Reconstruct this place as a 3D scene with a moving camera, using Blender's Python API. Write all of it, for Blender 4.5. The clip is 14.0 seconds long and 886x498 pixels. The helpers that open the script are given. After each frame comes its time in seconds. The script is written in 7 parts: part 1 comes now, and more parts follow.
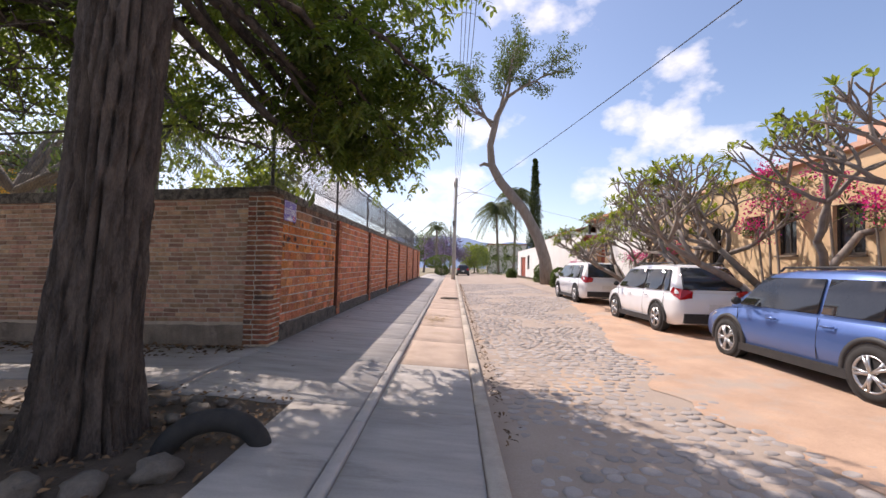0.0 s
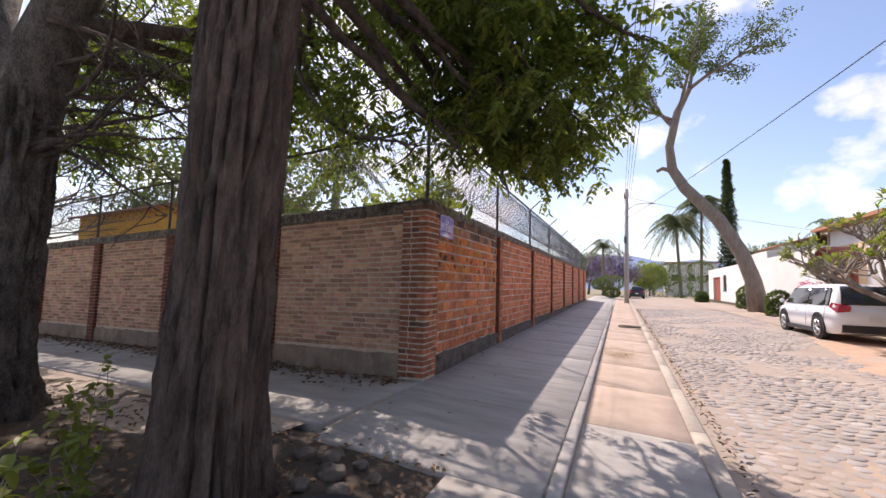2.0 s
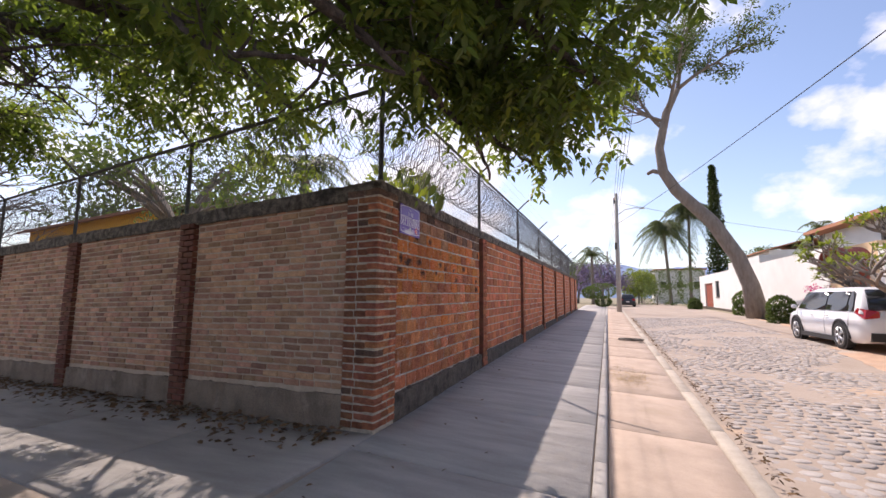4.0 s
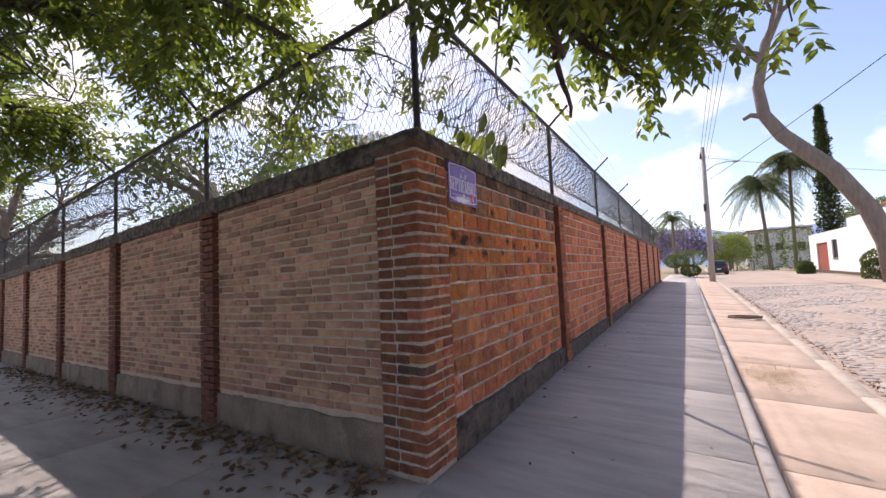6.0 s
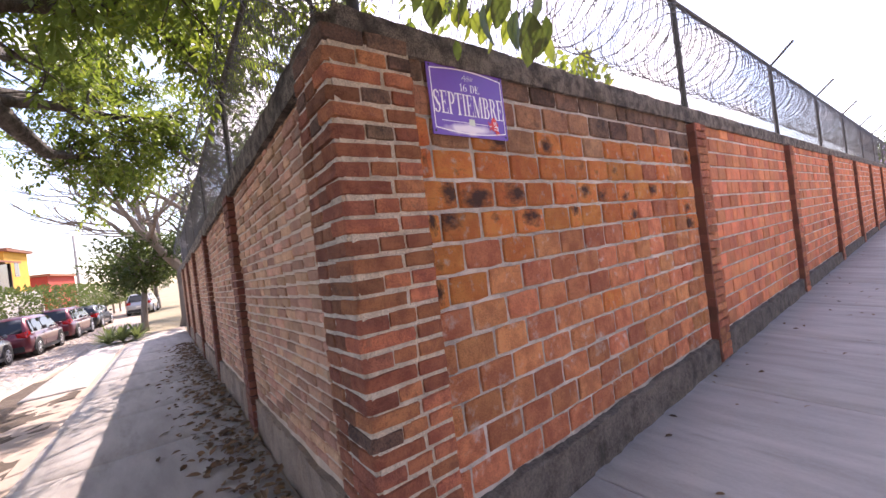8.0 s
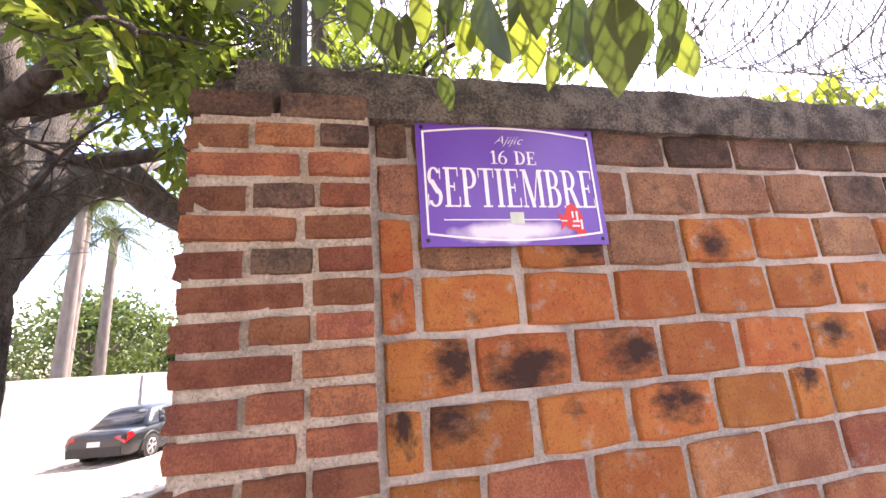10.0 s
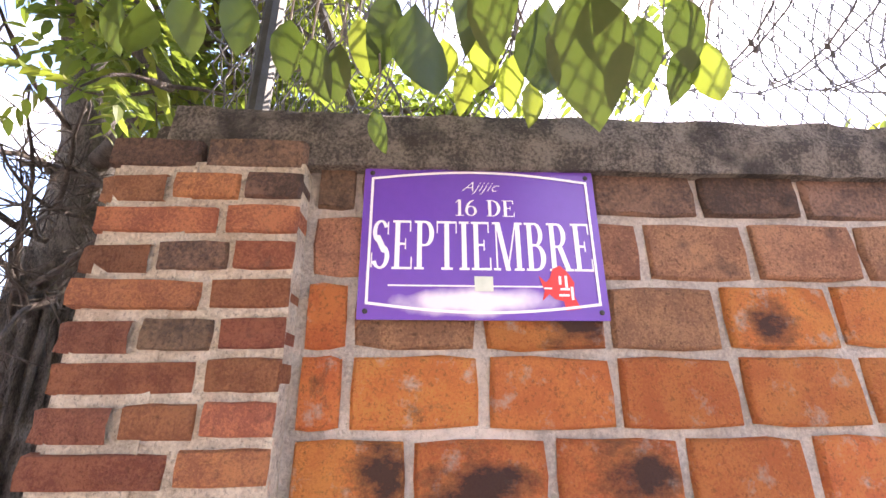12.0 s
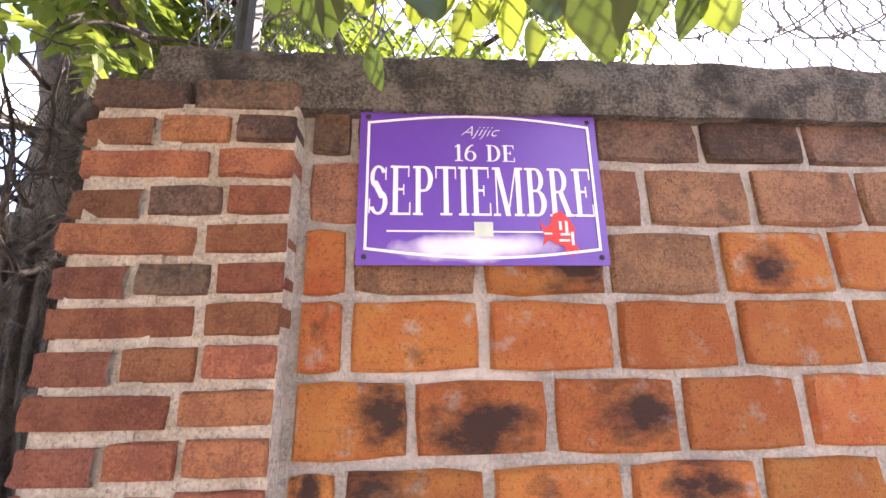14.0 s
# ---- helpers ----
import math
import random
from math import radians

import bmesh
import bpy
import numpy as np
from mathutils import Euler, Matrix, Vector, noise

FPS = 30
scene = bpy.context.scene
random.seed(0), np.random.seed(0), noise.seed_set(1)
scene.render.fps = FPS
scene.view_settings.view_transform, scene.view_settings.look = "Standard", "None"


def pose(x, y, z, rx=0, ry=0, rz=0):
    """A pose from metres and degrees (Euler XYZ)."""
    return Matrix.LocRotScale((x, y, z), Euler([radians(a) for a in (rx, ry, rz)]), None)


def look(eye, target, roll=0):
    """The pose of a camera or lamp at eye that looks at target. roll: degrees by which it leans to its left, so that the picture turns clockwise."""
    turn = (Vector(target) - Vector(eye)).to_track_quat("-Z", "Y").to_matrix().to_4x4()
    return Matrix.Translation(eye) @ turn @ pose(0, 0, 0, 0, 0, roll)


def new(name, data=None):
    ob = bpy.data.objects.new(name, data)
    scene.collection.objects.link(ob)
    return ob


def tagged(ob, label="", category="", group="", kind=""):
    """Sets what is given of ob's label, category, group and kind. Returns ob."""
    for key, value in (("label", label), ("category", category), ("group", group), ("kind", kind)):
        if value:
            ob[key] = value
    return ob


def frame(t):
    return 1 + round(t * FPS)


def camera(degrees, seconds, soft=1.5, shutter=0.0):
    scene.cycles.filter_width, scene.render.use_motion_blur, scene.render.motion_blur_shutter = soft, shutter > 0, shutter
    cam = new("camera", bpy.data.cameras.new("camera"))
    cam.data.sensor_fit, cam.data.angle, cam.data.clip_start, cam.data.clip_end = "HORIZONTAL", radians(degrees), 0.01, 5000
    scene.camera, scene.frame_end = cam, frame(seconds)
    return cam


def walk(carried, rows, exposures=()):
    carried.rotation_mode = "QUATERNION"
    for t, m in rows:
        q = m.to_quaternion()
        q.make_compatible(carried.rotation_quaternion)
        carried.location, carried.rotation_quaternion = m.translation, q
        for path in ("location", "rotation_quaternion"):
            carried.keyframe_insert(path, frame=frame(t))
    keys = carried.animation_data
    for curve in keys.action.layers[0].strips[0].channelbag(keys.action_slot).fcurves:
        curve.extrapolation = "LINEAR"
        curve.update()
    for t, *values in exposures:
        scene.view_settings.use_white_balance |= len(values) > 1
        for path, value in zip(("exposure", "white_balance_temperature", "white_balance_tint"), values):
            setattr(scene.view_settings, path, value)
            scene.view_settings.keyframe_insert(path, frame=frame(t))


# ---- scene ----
cam = camera(94.0, 14.0)
PATH = [
    (0, (2.994, -6.725, 1.354), (2.944, -4.727, 1.444), 1.4),
    (0.5, (2.884, -6.501, 1.41), (2.245, -4.612, 1.556), 3.6),
    (1, (2.738, -6.109, 1.421), (2.0, -4.256, 1.571), 2.9),
    (1.5, (2.719, -5.736, 1.404), (1.947, -3.896, 1.551), 2.4),
    (2, (2.591, -5.422, 1.374), (1.803, -3.592, 1.545), 1.6),
    (2.5, (2.428, -5.046, 1.387), (1.658, -3.21, 1.573), 1.2),
    (2.7, (2.413, -4.896, 1.364), (1.649, -3.057, 1.557), 1.5),
    (4.8, (1.88, -3.27, 1.446), (1.142, -1.428, 1.696), -0.6),
    (5, (1.756, -3.194, 1.486), (0.934, -1.388, 1.739), -0.6),
    (5.5, (1.648, -2.98, 1.477), (0.698, -1.232, 1.681), -1.2),
    (6, (1.711, -2.551, 1.483), (0.695, -0.833, 1.615), -2.6),
    (6.5, (1.709, -2.128, 1.487), (0.625, -0.449, 1.566), -3.7),
    (7, (1.674, -1.668, 1.531), (0.478, -0.066, 1.56), -4.6),
    (7.5, (1.673, -1.206, 1.538), (0.305, 0.253, 1.537), -5.6),
    (8, (1.537, -0.764, 1.562), (-0.009, 0.504, 1.56), -7.1),
    (8.5, (1.461, -0.341, 1.575), (-0.239, 0.712, 1.613), -8.7),
    (9, (1.272, -0.011, 1.67), (-0.545, 0.813, 1.81), -7.9),
    (9.2, (1.199, 0.076, 1.722), (-0.643, 0.826, 1.931), -7.2),
    (11.3, (0.875, 0.662, 1.982), (-1.006, 0.817, 2.642), -0.5),
    (11.5, (0.869, 0.673, 1.986), (-1.015, 0.82, 2.642), -0.5),
    (12, (0.847, 0.705, 1.997), (-1.042, 0.816, 2.644), -0.2),
    (12.5, (0.835, 0.707, 1.994), (-1.058, 0.803, 2.631), -0.3),
    (13, (0.824, 0.708, 1.983), (-1.074, 0.801, 2.608), -0.4),
    (13.5, (0.81, 0.699, 1.963), (-1.1, 0.808, 2.547), -0.7),
    (14, (0.819, 0.695, 1.951), (-1.111, 0.835, 2.454), -0.8),
]
walk(cam, [(t, look(eye, target, roll)) for t, eye, target, roll in PATH],
     [(0.0, 0.33, 6700, 21), (2.5, 0.45, 6700, 22), (5.0, 0.36, 6600, 22), (6.5, 0.58, 6600, 25), (7.5, 1.02, 6600, 28), (8.0, 1.46, 6700, 29), (9.0, 1.92, 6800, 29), (11.3, 2.42, 6800, 24), (14.0, 2.42, 6800, 23)])
# Surfaces of the ground: the pavement falls to the kerb and the street rises slowly to the north.
def clamp(v, a, b):
    return max(a, min(b, v))


def g(x, y):
    return 0.014 * clamp(y, -10, 40) - 0.05 * clamp(x, 0, 3.4) + 0.03 * clamp(x, -22, 0)


def st(x, y):
    return 0.014 * clamp(y, -10, 40) - 0.05 * clamp(x, 0, 3.4) + 0.03 * clamp(x, -22, 0) - 0.09 + 0.02 * clamp(x - 3.4, 0, 5)


# ---- world and sun ----
SUN = Vector((-1.62, 1.65, 2.75)).normalized()
world = bpy.data.worlds.new("world")
scene.world = world
world.use_nodes = True
wn, wl = world.node_tree.nodes, world.node_tree.links
bg = wn["Background"]
sky = wn.new("ShaderNodeTexSky")
sky.sky_type = "NISHITA"
sky.sun_disc = False
sky.sun_elevation = math.asin(SUN.z)
sky.sun_rotation = math.atan2(SUN.x, SUN.y)
sky.air_density, sky.dust_density, sky.ozone_density = 1.0, 1.0, 1.5
co = wn.new("ShaderNodeTexCoord")
mp = wn.new("ShaderNodeMapping")
mp.inputs["Scale"].default_value = (1.0, 1.0, 1.5)
mp.inputs["Location"].default_value = (0.35, 0.1, 0.2)
cl = wn.new("ShaderNodeTexNoise")
cl.inputs["Scale"].default_value, cl.inputs["Detail"].default_value, cl.inputs["Roughness"].default_value = 4.6, 10, 0.52
ramp = wn.new("ShaderNodeValToRGB")
ramp.color_ramp.elements[0].position, ramp.color_ramp.elements[1].position = 0.52, 0.63
white = wn.new("ShaderNodeMix")
white.data_type = "RGBA"
white.inputs["B"].default_value = (6.4, 6.5, 6.7, 1)
wl.new(co.outputs["Generated"], mp.inputs["Vector"])
wl.new(mp.outputs["Vector"], cl.inputs["Vector"])
wl.new(cl.outputs["Fac"], ramp.inputs["Fac"])
wl.new(ramp.outputs["Color"], white.inputs["Factor"])
wl.new(sky.outputs["Color"], white.inputs["A"])
wl.new(white.outputs["Result"], bg.inputs["Color"])
bg.inputs["Strength"].default_value = 0.15
sun = new("sun", bpy.data.lights.new("sun", "SUN"))
sun.data.energy, sun.data.angle, sun.data.color = 4.3, radians(0.55), (1.0, 0.93, 0.82)
sun.rotation_euler = (-SUN).to_track_quat("-Z", "Y").to_euler()


# ---- materials ----
def mat(name, col, col2=None, scale=4.0, fine=60.0, rough=0.8, bump=0.15, metal=0.0, vary=0.0, spec=0.4, depth=0.01, stretch=(1, 1, 1), contrast=0.25,
        stain=None, coat=0.0, thin=0.0, hue=0.0, trans=None, pits=0.0, grain=0.55):
    """A surface of two colours, mixed by broad and fine noise; vary: how far single pieces differ in lightness."""
    m = bpy.data.materials.new(name)
    m.use_nodes = True
    n, l = m.node_tree.nodes, m.node_tree.links
    p = n["Principled BSDF"]
    p.inputs["Roughness"].default_value, p.inputs["Metallic"].default_value, p.inputs["Specular IOR Level"].default_value = rough, metal, spec
    p.inputs["Coat Weight"].default_value = coat
    tc = n.new("ShaderNodeTexCoord")
    geo = n.new("ShaderNodeNewGeometry")
    mpg = n.new("ShaderNodeMapping")
    mpg.inputs["Scale"].default_value = stretch
    l.new(geo.outputs["Position"], mpg.inputs["Vector"])
    a, b = n.new("ShaderNodeTexNoise"), n.new("ShaderNodeTexNoise")
    a.inputs["Scale"].default_value, a.inputs["Detail"].default_value, a.inputs["Roughness"].default_value = scale, 5, 0.6
    b.inputs["Scale"].default_value, b.inputs["Detail"].default_value, b.inputs["Roughness"].default_value = fine, 4, 0.7
    for t in (a, b):
        l.new(mpg.outputs["Vector"], t.inputs["Vector"])
    add = n.new("ShaderNodeMath")
    add.operation = "MULTIPLY_ADD"
    l.new(b.outputs["Fac"], add.inputs[0])
    add.inputs[1].default_value = grain
    l.new(a.outputs["Fac"], add.inputs[2])
    r = n.new("ShaderNodeMapRange")
    r.inputs["From Min"].default_value, r.inputs["From Max"].default_value = 0.5 + grain / 2 - contrast, 0.5 + grain / 2 + contrast
    l.new(add.outputs[0], r.inputs["Value"])
    mix = n.new("ShaderNodeMix")
    mix.data_type = "RGBA"
    mix.inputs["A"].default_value, mix.inputs["B"].default_value = (*col, 1), (*(col2 or [c * 0.7 for c in col]), 1)
    l.new(r.outputs["Result"], mix.inputs["Factor"])
    out = mix.outputs["Result"]
    if stain:
        s = n.new("ShaderNodeTexNoise")
        s.inputs["Scale"].default_value, s.inputs["Detail"].default_value, s.inputs["Roughness"].default_value = stain[1], 8, 0.68
        l.new(mpg.outputs["Vector"], s.inputs["Vector"])
        sr = n.new("ShaderNodeMapRange")
        sr.inputs["From Min"].default_value, sr.inputs["From Max"].default_value = stain[2], stain[2] + 0.14
        l.new(s.outputs["Fac"], sr.inputs["Value"])
        sm = n.new("ShaderNodeMix")
        sm.data_type = "RGBA"
        sm.inputs["B"].default_value = (*stain[0], 1)
        l.new(sr.outputs["Result"], sm.inputs["Factor"])
        l.new(out, sm.inputs["A"])
        out = sm.outputs["Result"]
    if vary or hue:
        info = n.new("ShaderNodeObjectInfo")
        both = n.new("ShaderNodeMath")
        both.operation = "ADD"
        l.new(info.outputs["Random"], both.inputs[0])
        l.new(geo.outputs["Random Per Island"], both.inputs[1])
        fr = n.new("ShaderNodeMath")
        fr.operation = "FRACT"
        l.new(both.outputs[0], fr.inputs[0])
        hs = n.new("ShaderNodeHueSaturation")
        for key, lo, hi in (("Value", 1 - vary, 1 + vary), ("Hue", 0.5 - hue, 0.5 + hue)):
            mr = n.new("ShaderNodeMapRange")
            mr.inputs["To Min"].default_value, mr.inputs["To Max"].default_value = lo, hi
            if key == "Hue":
                tw = n.new("ShaderNodeMath")
                tw.operation = "MULTIPLY"
                tw.inputs[1].default_value = 7.31
                fr2 = n.new("ShaderNodeMath")
                fr2.operation = "FRACT"
                l.new(fr.outputs[0], tw.inputs[0])
                l.new(tw.outputs[0], fr2.inputs[0])
                l.new(fr2.outputs[0], mr.inputs["Value"])
            else:
                l.new(fr.outputs[0], mr.inputs["Value"])
            l.new(mr.outputs["Result"], hs.inputs[key])
        l.new(out, hs.inputs["Color"])
        out = hs.outputs["Color"]
    if pits:
        pn = n.new("ShaderNodeTexNoise")
        pn.inputs["Scale"].default_value, pn.inputs["Detail"].default_value, pn.inputs["Roughness"].default_value = 95, 5, 0.75
        l.new(geo.outputs["Position"], pn.inputs["Vector"])
        pr = n.new("ShaderNodeMapRange")
        pr.inputs["From Min"].default_value, pr.inputs["From Max"].default_value, pr.inputs["To Max"].default_value = 0.54, 0.66, pits
        l.new(pn.outputs["Fac"], pr.inputs["Value"])
        pm = n.new("ShaderNodeMix")
        pm.data_type = "RGBA"
        pm.inputs["B"].default_value = (*[c * 0.22 for c in col], 1)
        l.new(pr.outputs["Result"], pm.inputs["Factor"])
        l.new(out, pm.inputs["A"])
        out = pm.outputs["Result"]
    l.new(out, p.inputs["Base Color"])
    if bump:
        bp = n.new("ShaderNodeBump")
        bp.inputs["Strength"].default_value, bp.inputs["Distance"].default_value = bump, depth
        l.new(add.outputs[0], bp.inputs["Height"])
        l.new(bp.outputs["Normal"], p.inputs["Normal"])
    if trans:
        tr = n.new("ShaderNodeBsdfTranslucent")
        tr.inputs["Color"].default_value = (*trans, 1)
        ms = n.new("ShaderNodeMixShader")
        ms.inputs[0].default_value = thin
        l.new(p.outputs[0], ms.inputs[1])
        l.new(tr.outputs[0], ms.inputs[2])
        l.new(ms.outputs[0], n["Material Output"].inputs[0])
    return m


def burnt_brick(name, col, col2):
    """Fired clay: each piece has its own tone, some have a scorched blotch off their middle."""
    m = mat(name, col, col2, 11, 190, 0.88, 1.0, vary=0.17, hue=0.008, depth=0.045, contrast=0.12, stain=((0.84, 0.60, 0.46), 15, 0.56), pits=0.4, grain=1.0)
    n, l = m.node_tree.nodes, m.node_tree.links
    p = n["Principled BSDF"]
    src = p.inputs["Base Color"].links[0].from_socket
    tc = n["Texture Coordinate"]
    info = n["Object Info"]
    off = n.new("ShaderNodeVectorMath")
    off.operation = "MULTIPLY_ADD"
    cmb = n.new("ShaderNodeCombineXYZ")
    for k in ("X", "Y", "Z"):
        l.new(info.outputs["Random"], cmb.inputs[k])
    l.new(cmb.outputs[0], off.inputs[0])
    off.inputs[1].default_value = (31, 17, 23)
    l.new(tc.outputs["Object"], off.inputs[2])
    ns = n.new("ShaderNodeTexNoise")
    ns.inputs["Scale"].default_value, ns.inputs["Detail"].default_value, ns.inputs["Roughness"].default_value = 2.6, 8, 0.72
    loud = n.new("ShaderNodeMath")
    loud.operation = "MULTIPLY"
    loud.inputs[1].default_value = 0.85
    l.new(ns.outputs["Fac"], loud.inputs[0])
    l.new(off.outputs[0], ns.inputs["Vector"])
    ln = n.new("ShaderNodeVectorMath")
    ln.operation = "LENGTH"
    sh = n.new("ShaderNodeVectorMath")
    sh.operation = "MULTIPLY"
    sh.inputs[1].default_value = (0, 1.25, 1.0)
    place = n.new("ShaderNodeVectorMath")
    place.operation = "MULTIPLY_ADD"
    wn_ = n.new("ShaderNodeTexWhiteNoise")
    wn_.noise_dimensions = "1D"
    l.new(info.outputs["Random"], wn_.inputs["W"])
    l.new(wn_.outputs["Color"], place.inputs[0])
    place.inputs[1].default_value = (0, 0.8, 0.7)
    ctr = n.new("ShaderNodeVectorMath")
    ctr.operation = "SUBTRACT"
    ctr.inputs[1].default_value = (0, 0.4, 0.35)
    l.new(tc.outputs["Object"], ctr.inputs[0])
    l.new(ctr.outputs[0], place.inputs[2])
    l.new(place.outputs[0], sh.inputs[0])
    l.new(sh.outputs[0], ln.inputs[0])
    sub = n.new("ShaderNodeMath")
    sub.operation = "MULTIPLY_ADD"
    l.new(ln.outputs["Value"], sub.inputs[0])
    sub.inputs[1].default_value = -0.62
    l.new(loud.outputs[0], sub.inputs[2])
    gate = n.new("ShaderNodeMath")
    gate.operation = "MULTIPLY_ADD"
    fr = n.new("ShaderNodeMath")
    fr.operation = "MULTIPLY"
    fr.inputs[1].default_value = 13.7
    f2 = n.new("ShaderNodeMath")
    f2.operation = "FRACT"
    l.new(info.outputs["Random"], fr.inputs[0])
    l.new(fr.outputs[0], f2.inputs[0])
    l.new(f2.outputs[0], gate.inputs[0])
    gate.inputs[1].default_value = 0.55
    l.new(sub.outputs[0], gate.inputs[2])
    r = n.new("ShaderNodeMapRange")
    r.inputs["From Min"].default_value, r.inputs["From Max"].default_value, r.inputs["To Max"].default_value = 0.6, 0.84, 0.92
    l.new(gate.outputs[0], r.inputs["Value"])
    mx = n.new("ShaderNodeMix")
    mx.data_type = "RGBA"
    mx.inputs["B"].default_value = (0.055, 0.035, 0.035, 1)
    l.new(r.outputs["Result"], mx.inputs["Factor"])
    l.new(src, mx.inputs["A"])
    l.new(mx.outputs["Result"], p.inputs["Base Color"])
    return m


BLOCK = burnt_brick("orange_brick", (0.95, 0.36, 0.10), (0.84, 0.255, 0.075))
MELLOW = mat("brown_brick", (0.60, 0.31, 0.17), (0.36, 0.175, 0.105), 9, 170, 0.9, 1.0, vary=0.24, hue=0.008, depth=0.03, contrast=0.13, stain=((0.20, 0.11, 0.075), 8, 0.56), pits=0.8, grain=1.0)
BLOCK_FAR = mat("red_brick", (0.62, 0.23, 0.105), (0.43, 0.145, 0.075), 9, 110, 0.87, 0.9, vary=0.3, hue=0.008, depth=0.018, contrast=0.16, stain=((0.20, 0.11, 0.09), 5, 0.62))
THIN = mat("thin_brick", (0.66, 0.26, 0.125), (0.42, 0.145, 0.08), 12, 170, 0.88, 1.0, vary=0.34, hue=0.01, depth=0.03, contrast=0.13, stain=((0.22, 0.12, 0.085), 7, 0.6), pits=0.45, grain=1.0)
ROSY = mat("rosy_brick", (0.88, 0.37, 0.17), (0.62, 0.21, 0.10), 9, 170, 0.9, 1.0, vary=0.26, hue=0.01, depth=0.035, contrast=0.13, stain=((0.86, 0.66, 0.54), 7, 0.57), pits=0.4, grain=1.0)
PALE = mat("pale_brick", (0.54, 0.32, 0.205), (0.34, 0.185, 0.115), 8, 90, 0.9, 0.9, vary=0.36, hue=0.014, depth=0.014, contrast=0.18, stain=((0.42, 0.32, 0.23), 4, 0.6), pits=0.7)
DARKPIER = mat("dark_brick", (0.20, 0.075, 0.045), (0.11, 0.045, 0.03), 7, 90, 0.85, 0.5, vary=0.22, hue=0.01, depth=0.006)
MORTAR = mat("mortar", (0.70, 0.645, 0.575), (0.46, 0.42, 0.375), 12, 110, 0.95, 1.0, depth=0.02, contrast=0.16, stain=((0.84, 0.76, 0.68), 2.2, 0.5), pits=0.3, grain=1.0)
MORTAR_Q = mat("tan_mortar", (0.80, 0.71, 0.58), (0.54, 0.46, 0.36), 12, 110, 0.95, 1.0, depth=0.02, contrast=0.16, stain=((0.30, 0.26, 0.22), 3.0, 0.6), pits=0.7, grain=1.0)
# Darker version of the thin brick, for the corner pier's south courses.
THIN_S = mat("dark_thin_brick", (0.46, 0.19, 0.105), (0.29, 0.11, 0.065), 12, 170, 0.9, 1.0, vary=0.3, hue=0.01, depth=0.03, contrast=0.13, stain=((0.13, 0.075, 0.055), 5, 0.58), pits=0.6, grain=1.0)
WORN = mat("weathered_brick", (0.30, 0.18, 0.12), (0.12, 0.08, 0.062), 8, 110, 0.92, 1.0, vary=0.3, hue=0.01, depth=0.03, contrast=0.16, stain=((0.06, 0.045, 0.04), 6, 0.55), pits=0.7, grain=1.0)
DUST = mat("orange_dust", (0.57, 0.385, 0.27), (0.45, 0.30, 0.21), 1.6, 45, 0.97, 0.9, depth=0.02, contrast=0.18, stain=((0.43, 0.35, 0.29), 0.9, 0.52), pits=0.25)
MORTAR_S = mat("sandy_mortar", (0.60, 0.49, 0.37), (0.42, 0.33, 0.25), 9, 90, 0.95, 0.6, depth=0.008)
CAP = mat("cap_concrete", (0.36, 0.31, 0.25), (0.11, 0.094, 0.08), 11, 120, 0.95, 1.0, depth=0.04, contrast=0.13, stain=((0.07, 0.06, 0.052), 3.6, 0.5), pits=0.8, grain=1.0)
PLINTH = mat("plinth_concrete", (0.19, 0.165, 0.14), (0.065, 0.057, 0.05), 6, 50, 0.95, 1.0, depth=0.02, stain=((0.05, 0.045, 0.04), 3, 0.55), pits=0.5, grain=1.0)
PLINTH_S = mat("plinth_pale", (0.34, 0.265, 0.20), (0.18, 0.14, 0.105), 3, 60, 0.95, 1.0, depth=0.02, contrast=0.18, stain=((0.42, 0.34, 0.27), 2.5, 0.58), pits=0.5)
CONC = mat("pavement_concrete", (0.47, 0.44, 0.41), (0.34, 0.315, 0.29), 1.6, 70, 0.9, 0.9, vary=0.06, depth=0.015, stretch=(0.6, 3, 1), contrast=0.17, stain=((0.27, 0.25, 0.23), 1.1, 0.6))
SEAM = mat("seam_concrete", (0.50, 0.47, 0.44), (0.38, 0.35, 0.32), 4, 90, 0.9, 0.4, depth=0.006)
STRIP = mat("tan_strip", (0.52, 0.405, 0.325), (0.40, 0.305, 0.24), 2.6, 80, 0.92, 0.5, vary=0.03, depth=0.01, contrast=0.2, stain=((0.42, 0.33, 0.23), 1.3, 0.6))
KERB = mat("kerb_concrete", (0.50, 0.44, 0.37), (0.36, 0.31, 0.26), 5, 80, 0.92, 0.5, depth=0.008)
EARTH = mat("street_earth", (0.42, 0.345, 0.285), (0.32, 0.255, 0.205), 0.8, 40, 0.97, 0.7, depth=0.015, stain=((0.52, 0.36, 0.24), 0.3, 0.58))
STONE = mat("cobble", (0.42, 0.378, 0.35), (0.29, 0.26, 0.238), 3, 60, 0.9, 0.6, vary=0.16, depth=0.01, stain=((0.48, 0.37, 0.29), 0.35, 0.58))
SOIL = mat("dark_soil", (0.13, 0.10, 0.075), (0.07, 0.055, 0.042), 5, 50, 1.0, 1.0, depth=0.03, stain=((0.24, 0.19, 0.14), 2.5, 0.6))
GROUND = mat("dry_ground", (0.30, 0.25, 0.17), (0.20, 0.18, 0.11), 0.15, 8, 1.0, 0.5, depth=0.05)
BARK = mat("bark", (0.16, 0.127, 0.108), (0.055, 0.043, 0.037), 5, 45, 0.95, 1.0, depth=0.06, stretch=(2.0, 2.0, 0.55), contrast=0.16, stain=((0.20, 0.165, 0.14), 2.2, 0.6))
